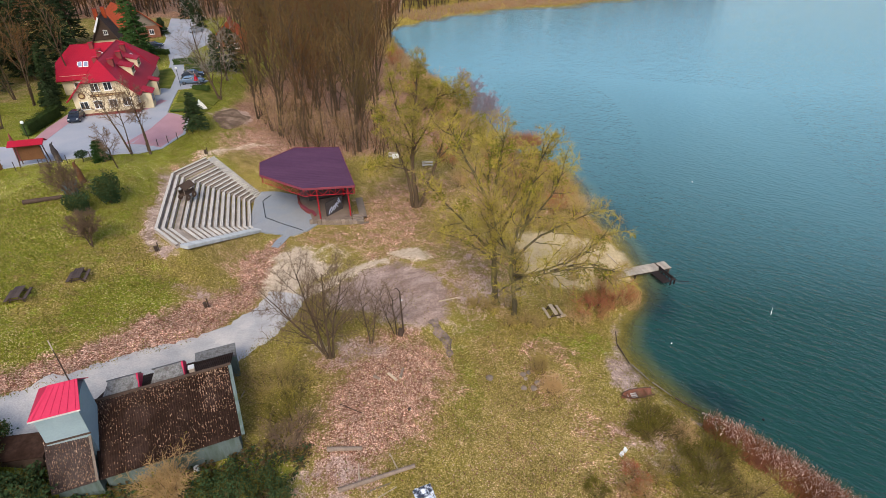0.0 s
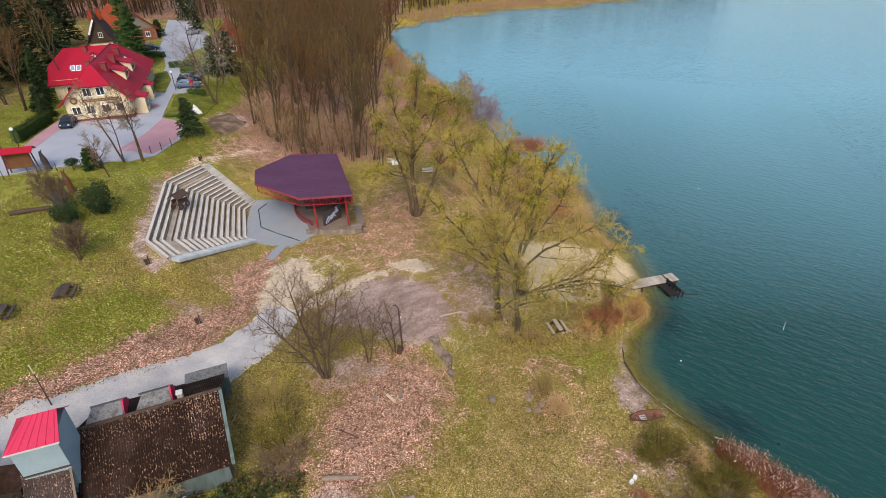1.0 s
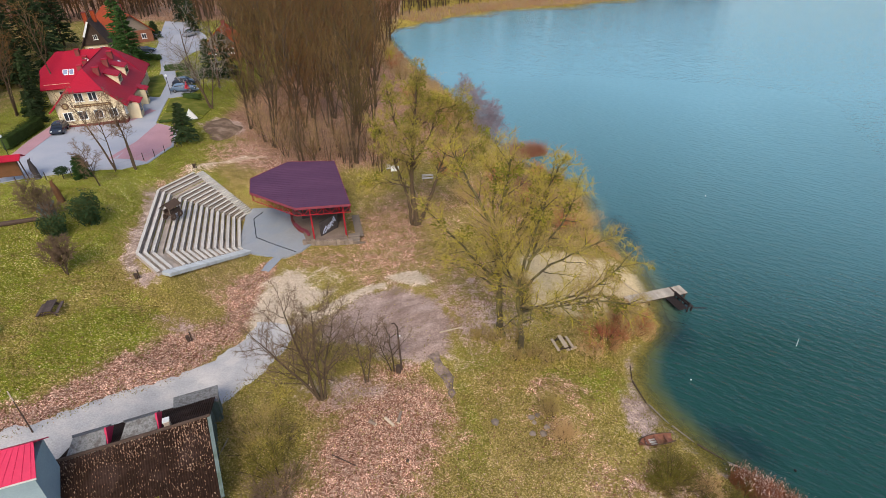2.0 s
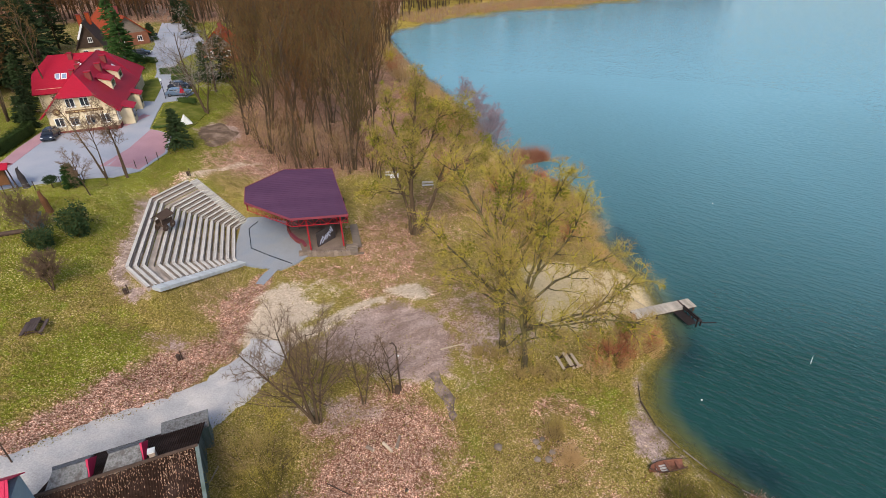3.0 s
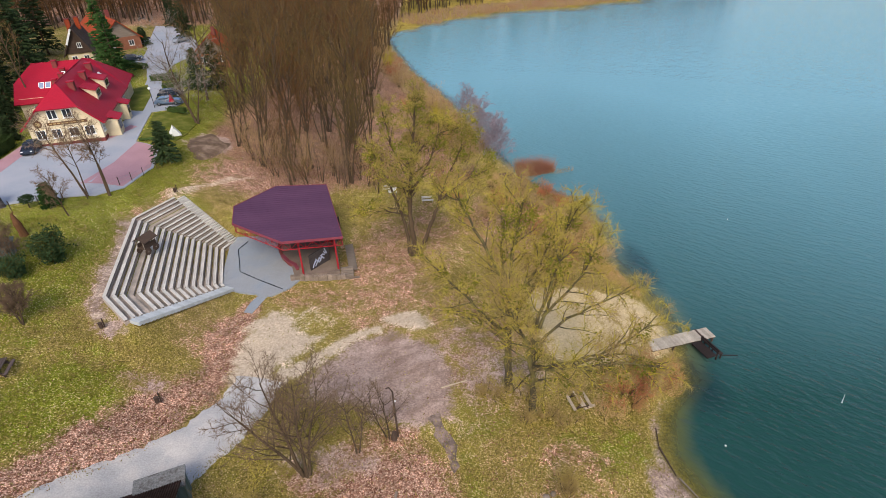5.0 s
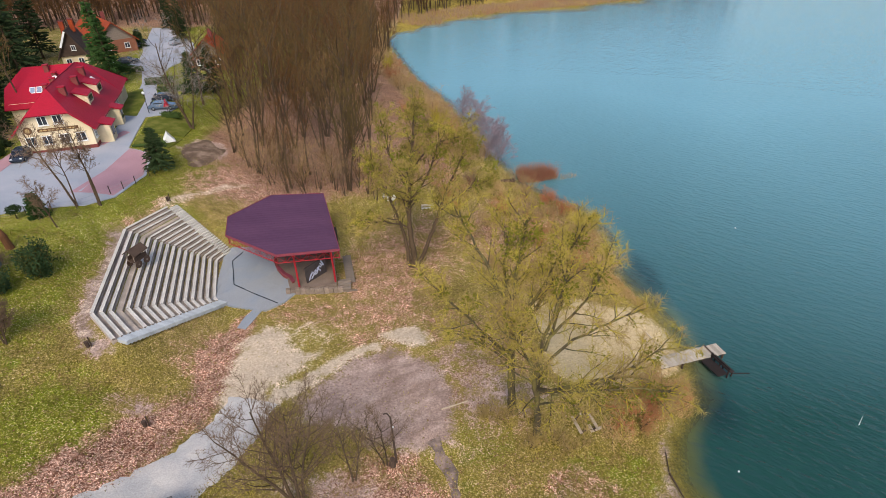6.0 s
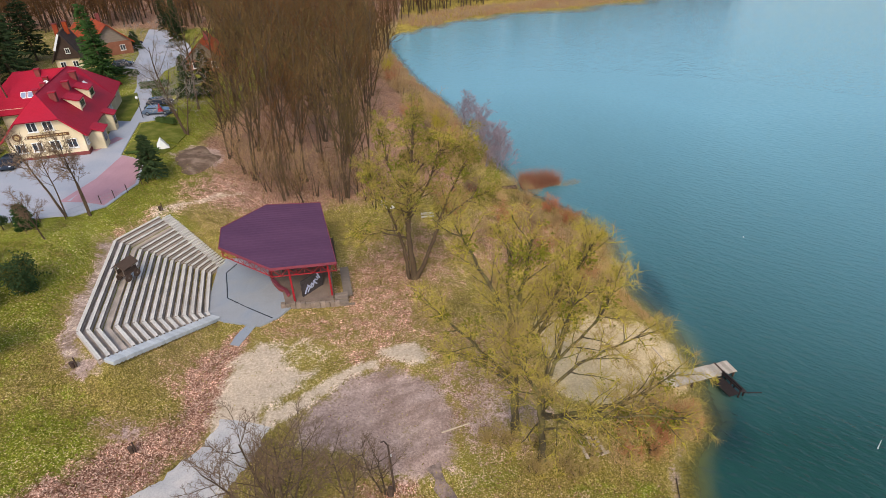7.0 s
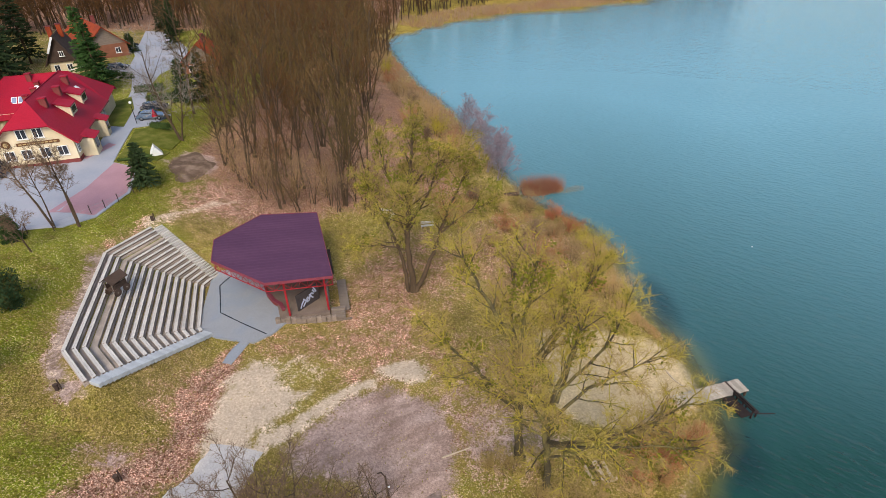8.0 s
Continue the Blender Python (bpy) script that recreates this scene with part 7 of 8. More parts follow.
log((-6.6, 36.5), (-6.0, 36.1), 0.16, "short cut log on the leaf litter", LOG)
log((-5.3, 36.8), (-4.5, 36.0), 0.14, "short cut log on the leaf litter", PALE_WOOD)
log((-4.2, 36.3), (-4.0, 37.5), 0.14, "short cut log on the leaf litter", LOG)
log((-3.3, 32.6), (-3.1, 32.5), 0.16, "dark stump on the grass", DARK_WOOD)
log((-0.6, 48.2), (1.8, 49.4), 0.07, "thin pale pole lying on bare soil", PALE_WOOD)
log((-9.2, 33.2), (-7.2, 32.2), 0.05, "thin dark branch on the leaf litter", DARK_WOOD)
log((-17.7, 34.6), (-17.9, 32.8), 0.06, "pale pole leaning by the barn", PALE_WOOD)


def stone(x, y, r, seed, label="grey-brown field stone", squash=0.6, m=None):
    rnd = random.Random(seed)
    ob = thing("stone", label, "stone", (x, y, G(x, y)), rnd.uniform(0, 360), "stones")
    bm = B()
    bmesh.ops.create_icosphere(bm, subdivisions=2, radius=r)
    for v in bm.verts:
        v.co *= 1 + 0.35 * noise.noise(v.co * 2.2 / r + Vector((seed, 0, 0)))
        v.co.z = v.co.z * squash + r * squash * 0.6
    part("boulder", bm, m or STONE, ob)


for i, (x, y, r) in enumerate(((7.2, 37.5, 0.28), (7.8, 37.8, 0.24), (7.4, 37.0, 0.2), (8.4, 36.6, 0.26), (7.1, 35.9, 0.27), (8.0, 35.9, 0.3), (4.0, 36.8, 0.36))):
    stone(x, y, r, 400 + i, "grey-brown stone of the fire ring" if i < 6 else "lone grey boulder in the grass")
stone(-18.9, 26.6, 0.3, 420, "white-painted stone below the barn", 0.7, WHITE)
for i, (x, y) in enumerate(((14.0, 28.7), (14.4, 29.1))):
    bx = thing("white_box", "small discarded white box on the bank", "box", (x, y, G(x, y)), 30 + 20 * i, "discarded boxes")
    part("carton", box(B(), (0, 0, 0.14), (0.3, 0.26, 0.2), bevel=0.015), WHITE, bx)
    part("lid", box(B(), (0.08, 0.05, 0.25), (0.3, 0.22, 0.02), 0, 14), WHITE, bx)
tp = thing("tarpaulin", "crumpled black and white tarpaulin on the grass", "tarpaulin", (-1.8, 24.6, G(-1.8, 24.6)), 20)
bm = B()
bmesh.ops.create_grid(bm, x_segments=14, y_segments=14, size=0.85)
for v in bm.verts:
    v.co.x *= 0.85
    v.co.z = 0.16 + 0.22 * noise.noise(v.co * 3.1) - 0.16 * max(abs(v.co.x), abs(v.co.y)) ** 3
part("sheet", bm, mat("black_white_sheet", (0.05, 0.06, 0.09), 0.5, 0.3, 3, 9, 0.3, tint=(0.62, 0.66, 0.74)), tp)

# pole with lamp on the mound
pl = thing("lamp_pole", "old wooden lamp pole leaning on the mound", "pole", (-4.2, 42.7, G(-4.2, 42.7)))
part("shaft", rod(B(), (0, 0, -0.3), (-0.1, 0.05, 5.2), 0.1, 0.07, n=8), DARK_WOOD, pl)
part("arm", rod(rod(B(), (-0.1, 0.05, 5.15), (-0.35, 0.1, 5.55), 0.05, n=6), (-0.35, 0.1, 5.55), (-0.6, 0.1, 5.45), 0.05, n=6), DARK_WOOD, pl)
part("insulator", box(B(), (0.06, -0.05, 4.2), (0.14, 0.1, 0.14), bevel=0.02), WHITE, pl)
st = thing("tree_stump", "dark broken stump at the foot of the pole", "stump", (-4.5, 42.4, G(-4.5, 42.4)))
part("stub", rod(B(), (0, 0, -0.1), (0.05, 0, 0.8), 0.28, 0.2, n=9), DARK_WOOD, st)

# litter bins
for x, y in ((-31.6, 51.7), (-24.7, 45.4), (-35.9, 79.4)):
    bn = thing("litter_bin", "small dark wooden litter bin on the grass", "bin", (x, y, G(x, y)), 15, "litter bins")
    part("bucket", rod(B(), (0, 0, 0), (0, 0, 0.6), 0.16, 0.19, n=10), DARK_WOOD, bn)
    part("post", box(B(), (0.28, 0, 0.5), (0.09, 0.09, 1.1)), DARK_WOOD, bn)

# roofed cart standing on the terraces
ct = thing("wooden_cart", "dark wooden cart with a shingled roof on the terraces", "cart", (-33.4, 65.4, 7.05), 70)
part("bed", box(B(), (0, 0, 0.75), (1.7, 1.1, 0.12), bevel=0.02), DARK_WOOD, ct)
for s in (-1, 1):
    part("roof", slab(B(), [(-1.0, 0, 2.25), (1.0, 0, 2.25), (1.0, s * 0.85, 1.65), (-1.0, s * 0.85, 1.65)], 0.07), DARK_WOOD, ct)
    part("side", box(B(), (0, s * 0.5, 1.05), (1.6, 0.06, 0.5)), DARK_WOOD, ct)
    for x in (-0.55, 0.55):
        w = part("wheel", rod(B(), (x, s * 0.62 - 0.03, 0.42), (x, s * 0.62 + 0.03, 0.42), 0.42, n=16), DARK_WOOD, ct)
        part("hub", rod(B(), (x, s * 0.62 - 0.06, 0.42), (x, s * 0.62 + 0.06, 0.42), 0.09, n=8), OLD_WOOD, w)
for x in (-0.8, 0.8):
    for y in (-0.48, 0.48):
        part("post", box(B(), (x, y, 1.3), (0.08, 0.08, 1.1)), OLD_WOOD, ct)

# benches and notice board under the great trees
for x, y, rz in ((-2.2, 85.0, 5), (-8.2, 88.2, -10)):
    bt = thing("bench", "pale wooden bench near the wood's edge", "bench", (x, y, G(x, y)), rz, "park benches")
    for j in range(3):
        part("seat_slat", box(B(), (0, 0.16 * j, 0.45), (1.8, 0.13, 0.05)), WHITE_WOOD, bt)
    for j in range(2):
        part("back_slat", box(B(), (0, 0.5, 0.65 + 0.2 * j), (1.8, 0.05, 0.14)), WHITE_WOOD, bt)
    for s in (-0.7, 0.7):
        part("leg", box(B(), (s, 0.2, 0.22), (0.1, 0.5, 0.44)), STONE, bt)
nb = thing("notice_board", "small white notice board on two posts", "sign", (-7.4, 86.2, G(-7.4, 86.2)), 8)
for s in (-0.5, 0.5):
    part("post", box(B(), (s, 0, 0.8), (0.08, 0.08, 1.7)), OLD_WOOD, nb)
part("panel", box(B(), (0, -0.05, 1.35), (1.3, 0.05, 0.8)), WHITE, nb)


# ---------------------------------------------------------------- yard of the guest house
def car(at, rz, paint, label, L=4.2, W=1.75, suv=0.0):
    ob = thing("car", label, "car", at, rz, "parked cars")
    bm = B()
    prof = [(-0.5, 0.35), (-0.5, 0.62), (-0.46, 0.86), (-0.42 + 0.02, 0.92 + suv), (-0.30, 1.38 + suv), (0.06, 1.42 + suv), (0.22, 0.95 + suv * 0.6), (0.44, 0.80), (0.5, 0.62), (0.5, 0.32)]
    rings = []
    for s in (-1, 1):
        rings.append([bm.verts.new((x * L, s * W / 2 * (0.80 if z > 1.2 else 1.0 if z < 0.9 else 0.96), z)) for x, z in prof])
    bm.faces.new(rings[0])
    bm.faces.new(rings[1][::-1])
    k = len(prof)
    for i in range(k):
        bm.faces.new((rings[0][i], rings[1][i], rings[1][(i + 1) % k], rings[0][(i + 1) % k]))
    bmesh.ops.bevel(bm, geom=bm.edges[:], offset=0.04, segments=2, affect="EDGES")
    part("body", bm, paint, ob)
    z1 = 1.2 + suv
    part("windscreen", box(B(), (0.145 * L, 0, z1 - 0.02), (0.03, W * 0.78, 0.55), 0, 0, 53 if not suv else 50), PANE, ob)
    part("rear_window", box(B(), (-0.355 * L, 0, z1 - 0.04), (0.03, W * 0.74, 0.45), 0, 0, -44), PANE, ob)
    for s in (-1, 1):
        part("side_window", box(B(), (-0.1 * L, s * W * 0.445, z1 - 0.06), (0.36 * L, 0.03, 0.32), 0, -s * 14), PANE, ob)
        part("headlight", box(B(), (0.485 * L, s * W * 0.36, 0.68), (0.12, 0.28, 0.12), bevel=0.02), WHITE, ob)
        part("tail_light", box(B(), (-0.487 * L, s * W * 0.38, 0.72), (0.1, 0.2, 0.16), bevel=0.02), PLINTH, ob)
        for x in (-0.31, 0.31):
            w = part("wheel", rod(B(), (x * L, s * (W / 2 - 0.2), 0.32), (x * L, s * (W / 2 + 0.01), 0.32), 0.32, n=16), BLACK, ob)
            part("rim", rod(B(), (x * L, s * (W / 2), 0.32), (x * L, s * (W / 2 + 0.025), 0.32), 0.19, n=12), STEEL, w)


DARK_CAR = mat("dark_blue_car_paint", (0.03, 0.04, 0.06), 0.2, 0.08, 1, 9, 0.0, metal=0.4, spec=0.6)
BLUE_CAR = mat("grey_blue_car_paint", (0.14, 0.20, 0.28), 0.2, 0.08, 1, 9, 0.0, metal=0.4, spec=0.6)
SILVER_CAR = mat("silver_car_paint", (0.45, 0.47, 0.50), 0.2, 0.08, 1, 9, 0.0, metal=0.5, spec=0.6)
on = lambda x, y: (x, y, G(x, y) + 0.1)
car(on(-59.2, 88.0), -75, DARK_CAR, "dark hatchback parked before the guest house", 3.8, 1.7, 0.1)
car(on(-49.0, 111.0), 8, BLUE_CAR, "grey-blue estate car parked on the drive", 4.6)
car(on(-50.6, 116.0), 8, DARK_CAR, "dark car parked on the drive", 4.5)
car(on(-71.5, 145.4), 12, DARK_CAR, "dark car parked by the hedge", 4.5)
car(on(-80.0, 168.5), 60, DARK_CAR, "dark car parked far up the drive", 4.4)
car(on(-69.0, 167.0), 70, SILVER_CAR, "silver car parked far up the drive", 4.4)
car(on(-77.5, 163.5), 70, SILVER_CAR, "silver car parked far up the drive", 4.4)


def hedge(a, b, w, h, seed):
    rnd = random.Random(seed)
    A, C = Vector((*a, G(*a))), Vector((*b, G(*b)))
    d = C - A
    ob = thing("hedge", "low clipped green hedge", "hedge", A, math.degrees(math.atan2(d.y, d.x)), "hedges")
    lv = Wood()
    n = int(d.length * w * h * 260)
    for _ in range(n):
        p = Vector((rnd.uniform(0, d.length), rnd.uniform(-w / 2, w / 2), rnd.uniform(0.05, h)))
        lv.leaf(p, rand_dir(rnd), rnd.uniform(0.15, 0.28))
    core = part("core", box(B(), (d.length / 2, 0, h * 0.45), (d.length - 0.2, w * 0.7, h * 0.8), bevel=0.1), HEDGE, ob)
    mesh_part("foliage", lv.v, lv.f, HEDGE, ob)


for i, (a, b, w, h) in enumerate((((-70.5, 139.5), (-64.5, 137.0), 1.6, 1.1), ((-59.2, 127.0), (-54.2, 128.2), 1.8, 1.2), ((-54.5, 121.5), (-49.5, 123.0), 1.4, 1.0), ((-47.5, 107.0), (-44.0, 106.0), 1.2, 0.9), ((-63.6, 90.5), (-62.6, 80.5), 1.4, 2.0), ((-46.0, 92.6), (-41.5, 94.0), 0.5, 0.4))):
    hedge(a, b, w, h, 500 + i)
for poly in ([(-46.2, 93.0), (-41.4, 94.4), (-41.0, 98.2), (-47.2, 97.6)], [(-47.4, 98.6), (-41.2, 99.2), (-41.5, 105.6), (-46.8, 107.2), (-49.4, 105.6)], [(-54.0, 121.0), (-47.0, 123.5), (-52, 133), (-57.6, 130)], [(-54.9, 107.4), (-51.9, 107.0), (-54.6, 116.5), (-58.6, 124), (-61, 118)]):
    apron("lawn", poly, LAWN, 0.14, "mown green lawn with a pale kerb", "lawn", 0.2)


def lamp_post(x, y, h):
    ob = thing("street_lamp", "slim dark lamp post with a white globe", "lamp", (x, y, G(x, y)), 0, "yard lamps")
    part("post", rod(B(), (0, 0, -0.2), (0, 0, h), 0.06, 0.045, n=8), BLACK, ob)
    bm = B()
    bmesh.ops.create_uvsphere(bm, u_segments=12, v_segments=8, radius=0.24, matrix=Matrix.Translation((0, 0, h + 0.2)))
    part("globe", bm, WHITE, ob)


lamp_post(-60.3, 77.6, 3.0)
lamp_post(-50.5, 108.6, 3.4)
lamp_post(-68.2, 95.6, 2.6)

# fence along the yard's edge
FENCE = [(-56.0, 67.6), (-53.4, 68.6), (-50.6, 70.0), (-48.2, 71.4), (-46.0, 72.6), (-43.6, 73.4), (-42.4, 75.6), (-41.9, 77.8), (-41.2, 79.6), (-40.6, 81.6), (-40.2, 84.6)]
fn = thing("fence", "low wire fence on thin dark posts", "fence", (0, 0, 0))
for x, y in FENCE:
    part("post", rod(B(), (x, y, G(x, y) - 0.2), (x, y, G(x, y) + 1.25), 0.05, n=6), DARK_WOOD, fn)
for a, b in zip(FENCE[:-1], FENCE[1:]):
    for z in (0.5, 1.0):
        part("wire", rod(B(), (*a, G(*a) + z), (*b, G(*b) + z), 0.012, n=4), STEEL, fn)
tp = thing("gate_post", "tall dark post at the yard's corner", "post", (-40.4, 86.2, G(-40.4, 86.2)))
part("shaft", rod(B(), (0, 0, -0.2), (0, 0, 3.0), 0.07, n=6), DARK_WOOD, tp)

# roofed red board and gate at the entrance
gt = thing("notice_shelter", "red-roofed dark wooden notice shelter at the entrance", "shelter", (-54.6, 69.6, G(-54.6, 69.6)), 14)
for x in (-1.7, 1.7):
    for y in (-0.5, 0.5):
        part("post", rod(B(), (x, y, -0.2), (x * 0.85, y * 0.6, 3.1), 0.08, n=7), DARK_WOOD, gt)
part("panel", box(B(), (0, 0, 1.75), (2.8, 0.12, 1.9)), BROWN_SIGN, gt)
for s in (-1, 1):
    part("roof", slab(B(), [(-2.1, 0, 3.6), (2.1, 0, 3.6), (2.1, s * 0.95, 3.05), (-2.1, s * 0.95, 3.05)], 0.08), HOUSE_RED, gt)
tw = thing("carved_post", "tall red-brown carved wooden post by the entrance", "sculpture", (-57.6, 71.0, G(-57.6, 71)))
part("shaft", rod(rod(B(), (0, 0, -0.2), (0, 0, 2.6), 0.3, 0.22, n=9), (0, 0, 2.6), (0, 0, 3.9), 0.3, 0.06, n=9), PLINTH, tw)
rf = thing("plank_fence", "dark red plank fence by the entrance", "fence", (-59.2, 66.0, G(-59.2, 66)), 62)
for j in range(22):
    part("board", box(B(), (-2.5 + 0.23 * j, 0, 0.7), (0.2, 0.05, 1.6)), BROWN_SIGN, rf)
for z in (0.35, 1.15):
    part("rail", box(B(), (0, 0.06, z), (5.2, 0.06, 0.1)), BROWN_SIGN, rf)


def carving(x, y, h, m, label, lean):
    ob = thing("wood_carving", label, "sculpture", (x, y, G(x, y)), 0, "wood carvings")
    bm = B()
    seg = [(0, 0.42), (0.35, 0.36), (0.55, 0.40), (0.75, 0.26), (0.9, 0.2), (1.0, 0.1)]
    for (t0, r0), (t1, r1) in zip(seg[:-1], seg[1:]):
        rod(bm, (lean * t0, 0, h * t0 - 0.05), (lean * t1, 0, h * t1), r0, r1, n=9)
    rod(bm, (lean, 0, h * 0.9), (lean + 0.3, 0.05, h * 1.08), 0.12, 0.05, n=6)
    part("carved_trunk", bm, m, ob)


carving(-45.4, 64.2, 2.7, BROWN_SIGN, "red-brown carved tree trunk on the meadow", -0.35)
carving(-52.2, 70.8, 2.6, DARK_WALL, "black and pale carved trunk at the yard's edge", -0.3)
tb = thing("topiary", "round clipped shrub on a short stem", "shrub", (-48.8, 70.6, G(-48.8, 70.6)))
part("trunk", rod(B(), (0, 0, -0.1), (0, 0, 0.9), 0.06, n=6), BARK, tb)
lv = Wood()
rnd_b = random.Random(9)
for _ in range(600):
    d = rand_dir(rnd_b)
    lv.leaf(Vector((0, 0, 1.2)) + Vector((d.x * 0.8, d.y * 0.8, d.z * 0.5)) * rnd_b.uniform(0.6, 1), rand_dir(rnd_b), 0.2)
mesh_part("foliage", lv.v, lv.f, EVERGREEN, tb)
cv = thing("covered_well", "weathered grey-green boxed well with a felled trunk beside it", "well", (-44.6, 60.4, G(-44.6, 60.4)), 20)
part("crib", box(B(), (0, 0, 0.5), (1.2, 1.2, 1.2), bevel=0.04), BARN_WALL, cv)
part("lid", slab(B(), [(-0.8, -0.8, 1.15), (0.8, -0.8, 1.15), (0.8, 0.8, 1.6), (-0.8, 0.8, 1.6)], 0.08), BARN_WALL, cv)
log((-49.0, 58.0), (-45.4, 59.6), 0.3, "long dark felled trunk on the meadow", DARK_WOOD)
um = thing("parasol", "closed red parasol beside the parked cars", "parasol", (-47.2, 108.6, G(-47.2, 108.6)))
part("pole", rod(B(), (0, 0, 0), (0, 0, 2.6), 0.04, n=6), DARK_WOOD, um)
part("canopy", rod(B(), (0, 0, 1.3), (0, 0, 2.6), 0.5, 0.05, n=8), HOUSE_RED, um)
wt = thing("tent", "small white ridge tent on the lawn", "tent", (-42.3, 96.6, G(-42.3, 96.6) + 0.1), 30)
bm = B()
a = [bm.verts.new(p) for p in ((-0.9, -0.8, 0), (0.9, -0.8, 0), (0, -0.8, 1.4))]
b = [bm.verts.new((v.co.x, 0.9, v.co.z)) for v in a]
bm.faces.new(a)
bm.faces.new(b[::-1])
for i in range(3):
    bm.faces.new((a[i], a[(i + 1) % 3], b[(i + 1) % 3], b[i]))
part("canvas", bm, WHITE, wt)
part("ridge_pole", rod(B(), (0, -0.95, 1.42), (0, 1.0, 1.42), 0.03, n=6), OLD_WOOD, wt)
bt = thing("rowing_boat", "dark upturned boat at the reed edge", "boat", (10.9, 98.2, 0.15), 10)
part("hull", box(B(), (0, 0, 0.2), (2.6, 0.9, 0.45), bevel=0.18), DARK_WOOD, bt)
part("keel", box(B(), (0, 0, 0.45), (2.4, 0.08, 0.1)), DARK_WOOD, bt)


# dark ivy and bramble on the ground round the barn
def ground_ivy():
    rnd = random.Random(61)
    lv = [Wood(), Wood()]
    for _ in range(15000):
        x, y = rnd.uniform(-35, -9), rnd.uniform(20, 29)
        a, b = x + 21.0, y - 27.0
        u, v = a * math.cos(radians(22)) + b * math.sin(radians(22)), -a * math.sin(radians(22)) + b * math.cos(radians(22))
        edge = noise.noise(Vector((x * 0.4, y * 0.4, 5))) * 2.2
        if v > -0.9 and -7 < u < 5.4 or v > 2.6 + edge or x > -10.5 + edge:
            continue
        if noise.noise(Vector((x * 0.55, y * 0.55, 1))) < -0.18:
            continue
        lv[rnd.random() < 0.62].leaf(Vector((x, y, G(x, y) + rnd.uniform(0.03, 0.4))), Vector((rnd.uniform(-1, 1), rnd.uniform(-1, 1), rnd.uniform(-0.2, 0.5))).normalized(), rnd.uniform(0.18, 0.4))
    for w, m, lb in zip(lv, (EVERGREEN, mat("brown_bramble_leaves", (0.075, 0.05, 0.022), 0.9, 0.35, 0.7, 6, 0)), ("dark green ivy spreading over the ground", "brown bramble leaves over the ground")):
        tagged(mesh_part("ground_ivy", w.v, w.f, m), lb, "undergrowth", kind="stuff")


ground_ivy()


HEAP_EARTH = mat("brown_dug_earth", (0.15, 0.10, 0.068), 0.95, 0.4, 0.5, 5, 0.6, tint=(0.24, 0.17, 0.125))


def soil_heap():
    """A low heap of dark earth beside the yard."""
    ob = thing("soil_heap", "low heap of dark brown earth beside the yard", "heap", (-37.0, 95.3, G(-37.0, 95.3)))
    bm = bmesh.new()
    bmesh.ops.create_grid(bm, x_segments=24, y_segments=24, size=1)
    for v in bm.verts:
        q = min(1.0, math.hypot(v.co.x, v.co.y) * (1 + 0.45 * noise.noise(Vector((v.co.x * 1.6, v.co.y * 1.6, 4)))) + 0.12)
        x, y = v.co.x * 4.0, v.co.y * 6.0
        v.co = (x, y, G(x - 37, y + 95.3) - G(-37, 95.3) - 0.12 + 0.45 * (1 - q * q) * (1 + 0.35 * noise.noise(Vector((x, y, 2)))))
    part("earth", bm, HEAP_EARTH, ob)


soil_heap()


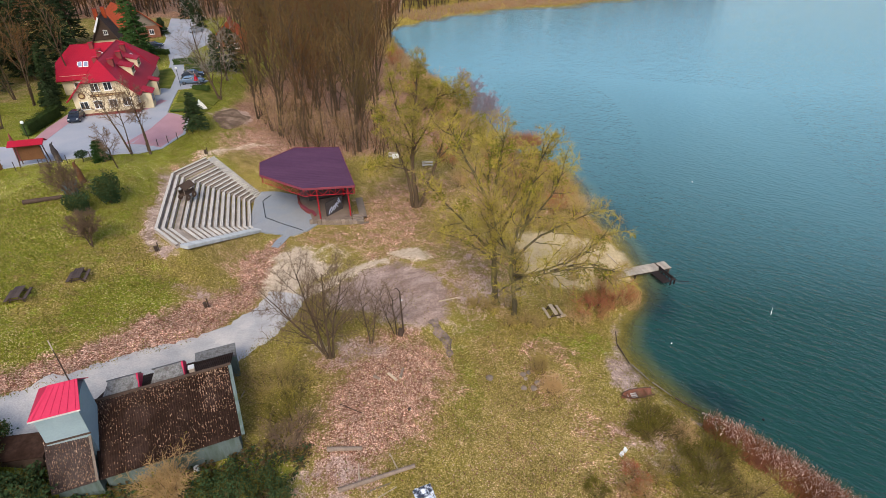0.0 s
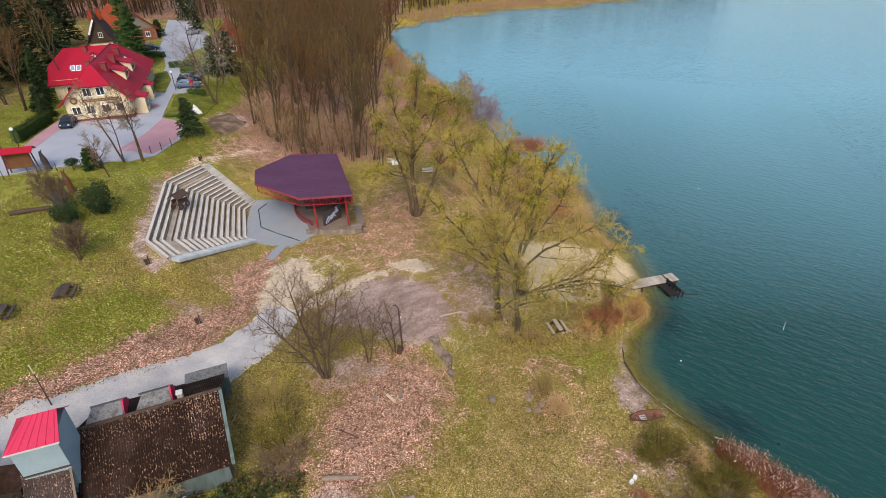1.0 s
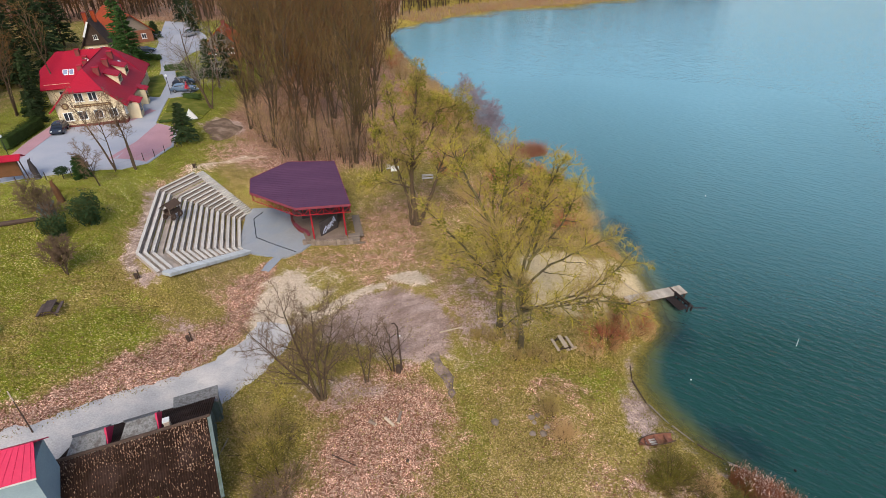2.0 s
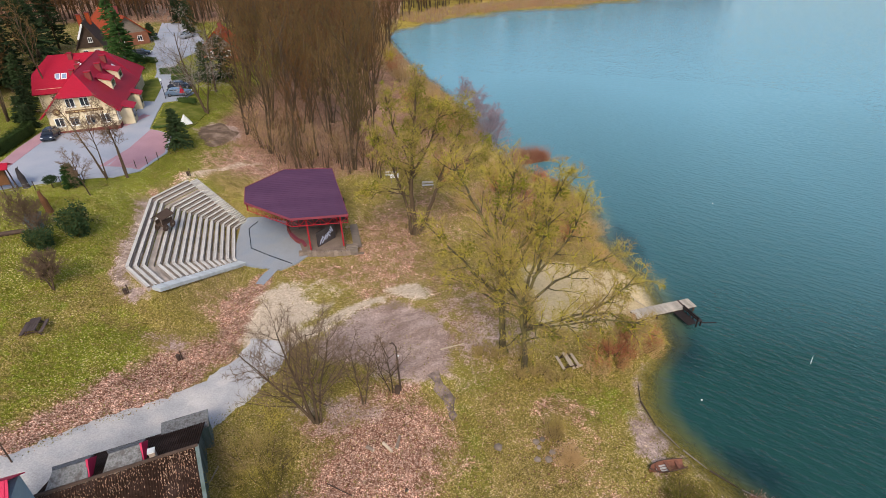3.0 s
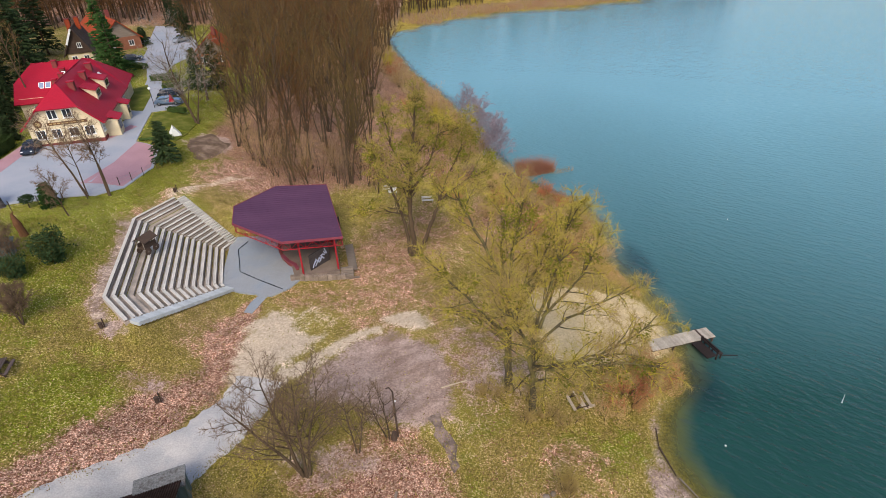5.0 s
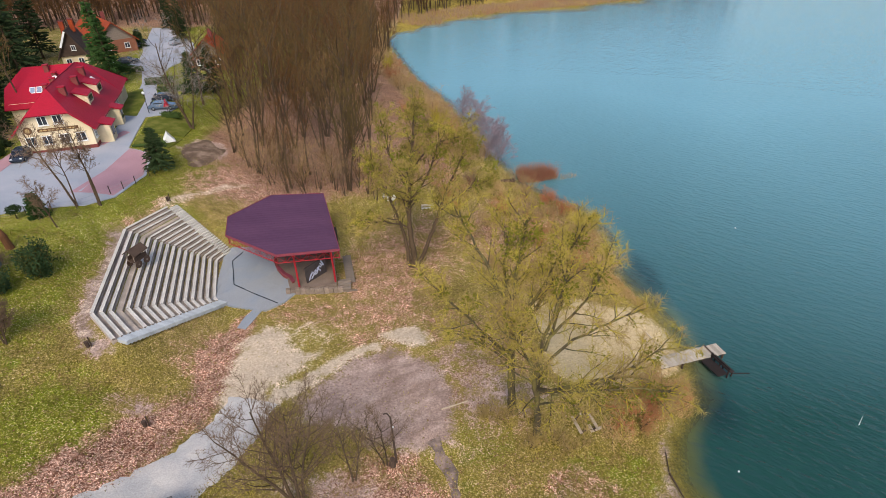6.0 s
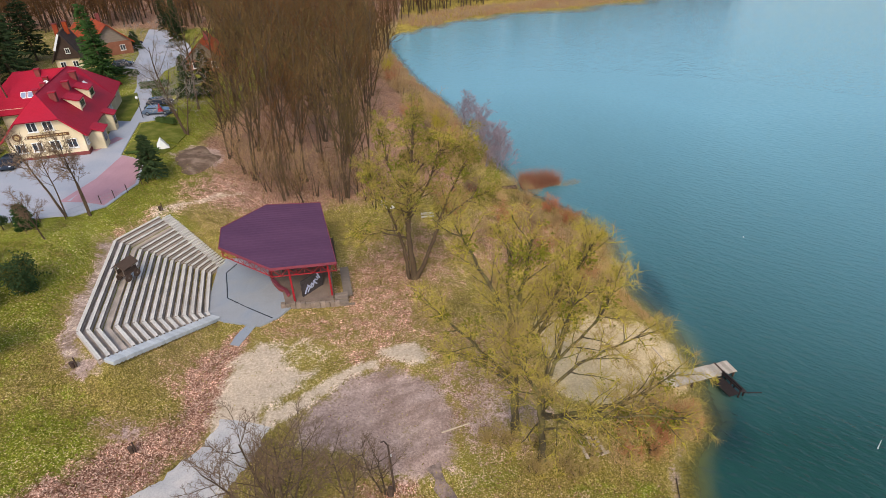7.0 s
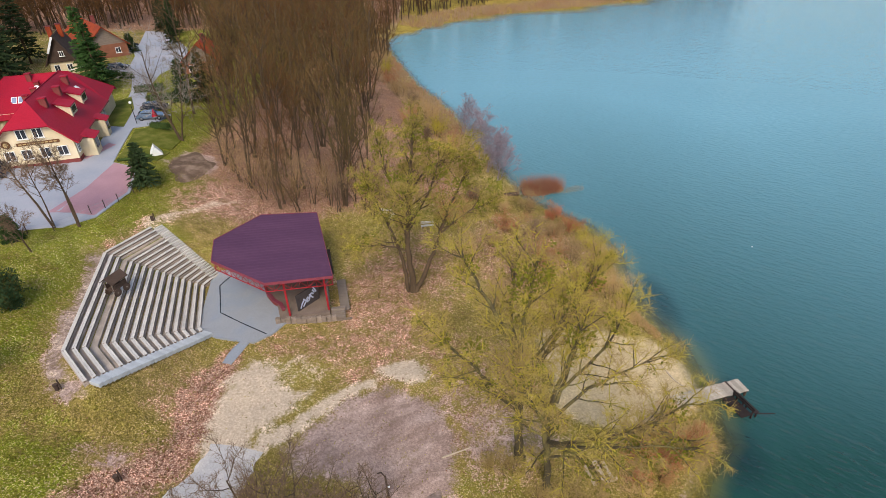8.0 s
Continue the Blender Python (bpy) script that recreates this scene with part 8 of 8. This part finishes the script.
# ---------------------------------------------------------------- grass tufts and fallen leaves
def scatter():
    rnd = np.random.RandomState(8)
    n = 180000
    X, Y = rnd.uniform(-52, 24, n), 20 + 78 * rnd.rand(n) ** 1.25
    pale, pink, sand, wood, mud, lush, dry, wet = zones(X, Y)
    near = np.interp(Y, sy, sx) - X
    bad = (near < 0.6) | inside(X, Y, AMPH_POLY) | (seg_dist(X, Y, AMPH_POLY + AMPH_POLY[:1]) < 1.3) | inside(X, Y, PLAZA) | (seg_dist(X, Y, [(-46, 16.8), (-40, 21.6), (-32.4, 28.0), (-28.2, 32.2), (-24.0, 37.2), (-20.9, 41.0), (-18.9, 44.6), (-18.2, 47.6)]) < 2.1)
    bad |= (X < -40) & (Y > 68) | ((X > -30) & (X < -14.5) & (Y < 35.5) & (Y < 31 + 0.4 * (X + 22) + 4)) | ((X > -25.5) & (X < -11) & (Y > 62.5) & (Y < 79))
    litter = np.clip(pink + wood + 0.10 + 0.3 * dry, 0, 1)
    bare = np.maximum.reduce([pale, sand, mud])
    u = rnd.rand(n)
    is_leaf = (u < litter * 0.8) & ~bad & (rnd.rand(n) > 0.9 * bare)
    is_grass = (u > litter * 0.85) & ~bad & (rnd.rand(n) > 0.97 * bare) & (rnd.rand(n) < 0.8)
    Z = gz(X, Y)
    r2 = random.Random(4)
    kinds_ = {"leaf": [Wood(), Wood(), Wood(), Wood()], "grass": [Wood(), Wood(), Wood()]}
    for i in np.nonzero(is_leaf)[0]:
        d = Vector((r2.uniform(-1, 1), r2.uniform(-1, 1), r2.uniform(-0.1, 0.35))).normalized()
        kinds_["leaf"][r2.choice((0, 0, 1, 1, 2)) if pink[i] + wood[i] > 0.35 else r2.choice((0, 3, 3, 1))].leaf(Vector((X[i], Y[i], Z[i] + 0.04)), d, r2.uniform(0.12, 0.22))
    for i in np.nonzero(is_grass)[0]:
        k = 1 if lush[i] > 0.45 and r2.random() < 0.75 else (2 if r2.random() < 0.35 + 0.4 * dry[i] else 0)
        p = Vector((X[i], Y[i], Z[i] - 0.01))
        for _ in range(1):
            d = Vector((r2.uniform(-0.8, 0.8), r2.uniform(-0.8, 0.8), 1)).normalized()
            kinds_["grass"][k].spike(p, d, r2.uniform(0.16, 0.34), 0.042)
    for w, m, nm, lb in zip(kinds_["leaf"], (mat("brown_dead_leaves", (0.19, 0.09, 0.055), 0.9, 0.3, 2, 9, 0), LITTER, mat("bleached_dead_leaves", (0.48, 0.33, 0.25), 0.9, 0.2, 2, 9, 0), mat("straw_coloured_leaves", (0.40, 0.31, 0.12), 0.9, 0.2, 2, 9, 0)), ("fallen_leaves",) * 4, ("brown fallen leaves", "pinkish tan fallen leaves", "bleached pale fallen leaves", "straw-coloured fallen leaves")):
        tagged(mesh_part(nm, w.v, w.f, m), lb + " scattered on the ground", "leaves", kind="stuff")
    for w, m, lb in zip(kinds_["grass"], (mat("olive_grass_tufts", (0.17, 0.145, 0.022), 0.9, 0.3, 0.5, 9, 0), mat("green_grass_tufts", (0.17, 0.165, 0.02), 0.9, 0.3, 0.5, 9, 0), mat("straw_grass_tufts", (0.36, 0.275, 0.085), 0.9, 0.25, 0.5, 9, 0)), ("olive", "fresh green", "straw-coloured")):
        tagged(mesh_part("grass", w.v, w.f, m), lb + " tufts of rough grass", "grass", kind="stuff")


scatter()
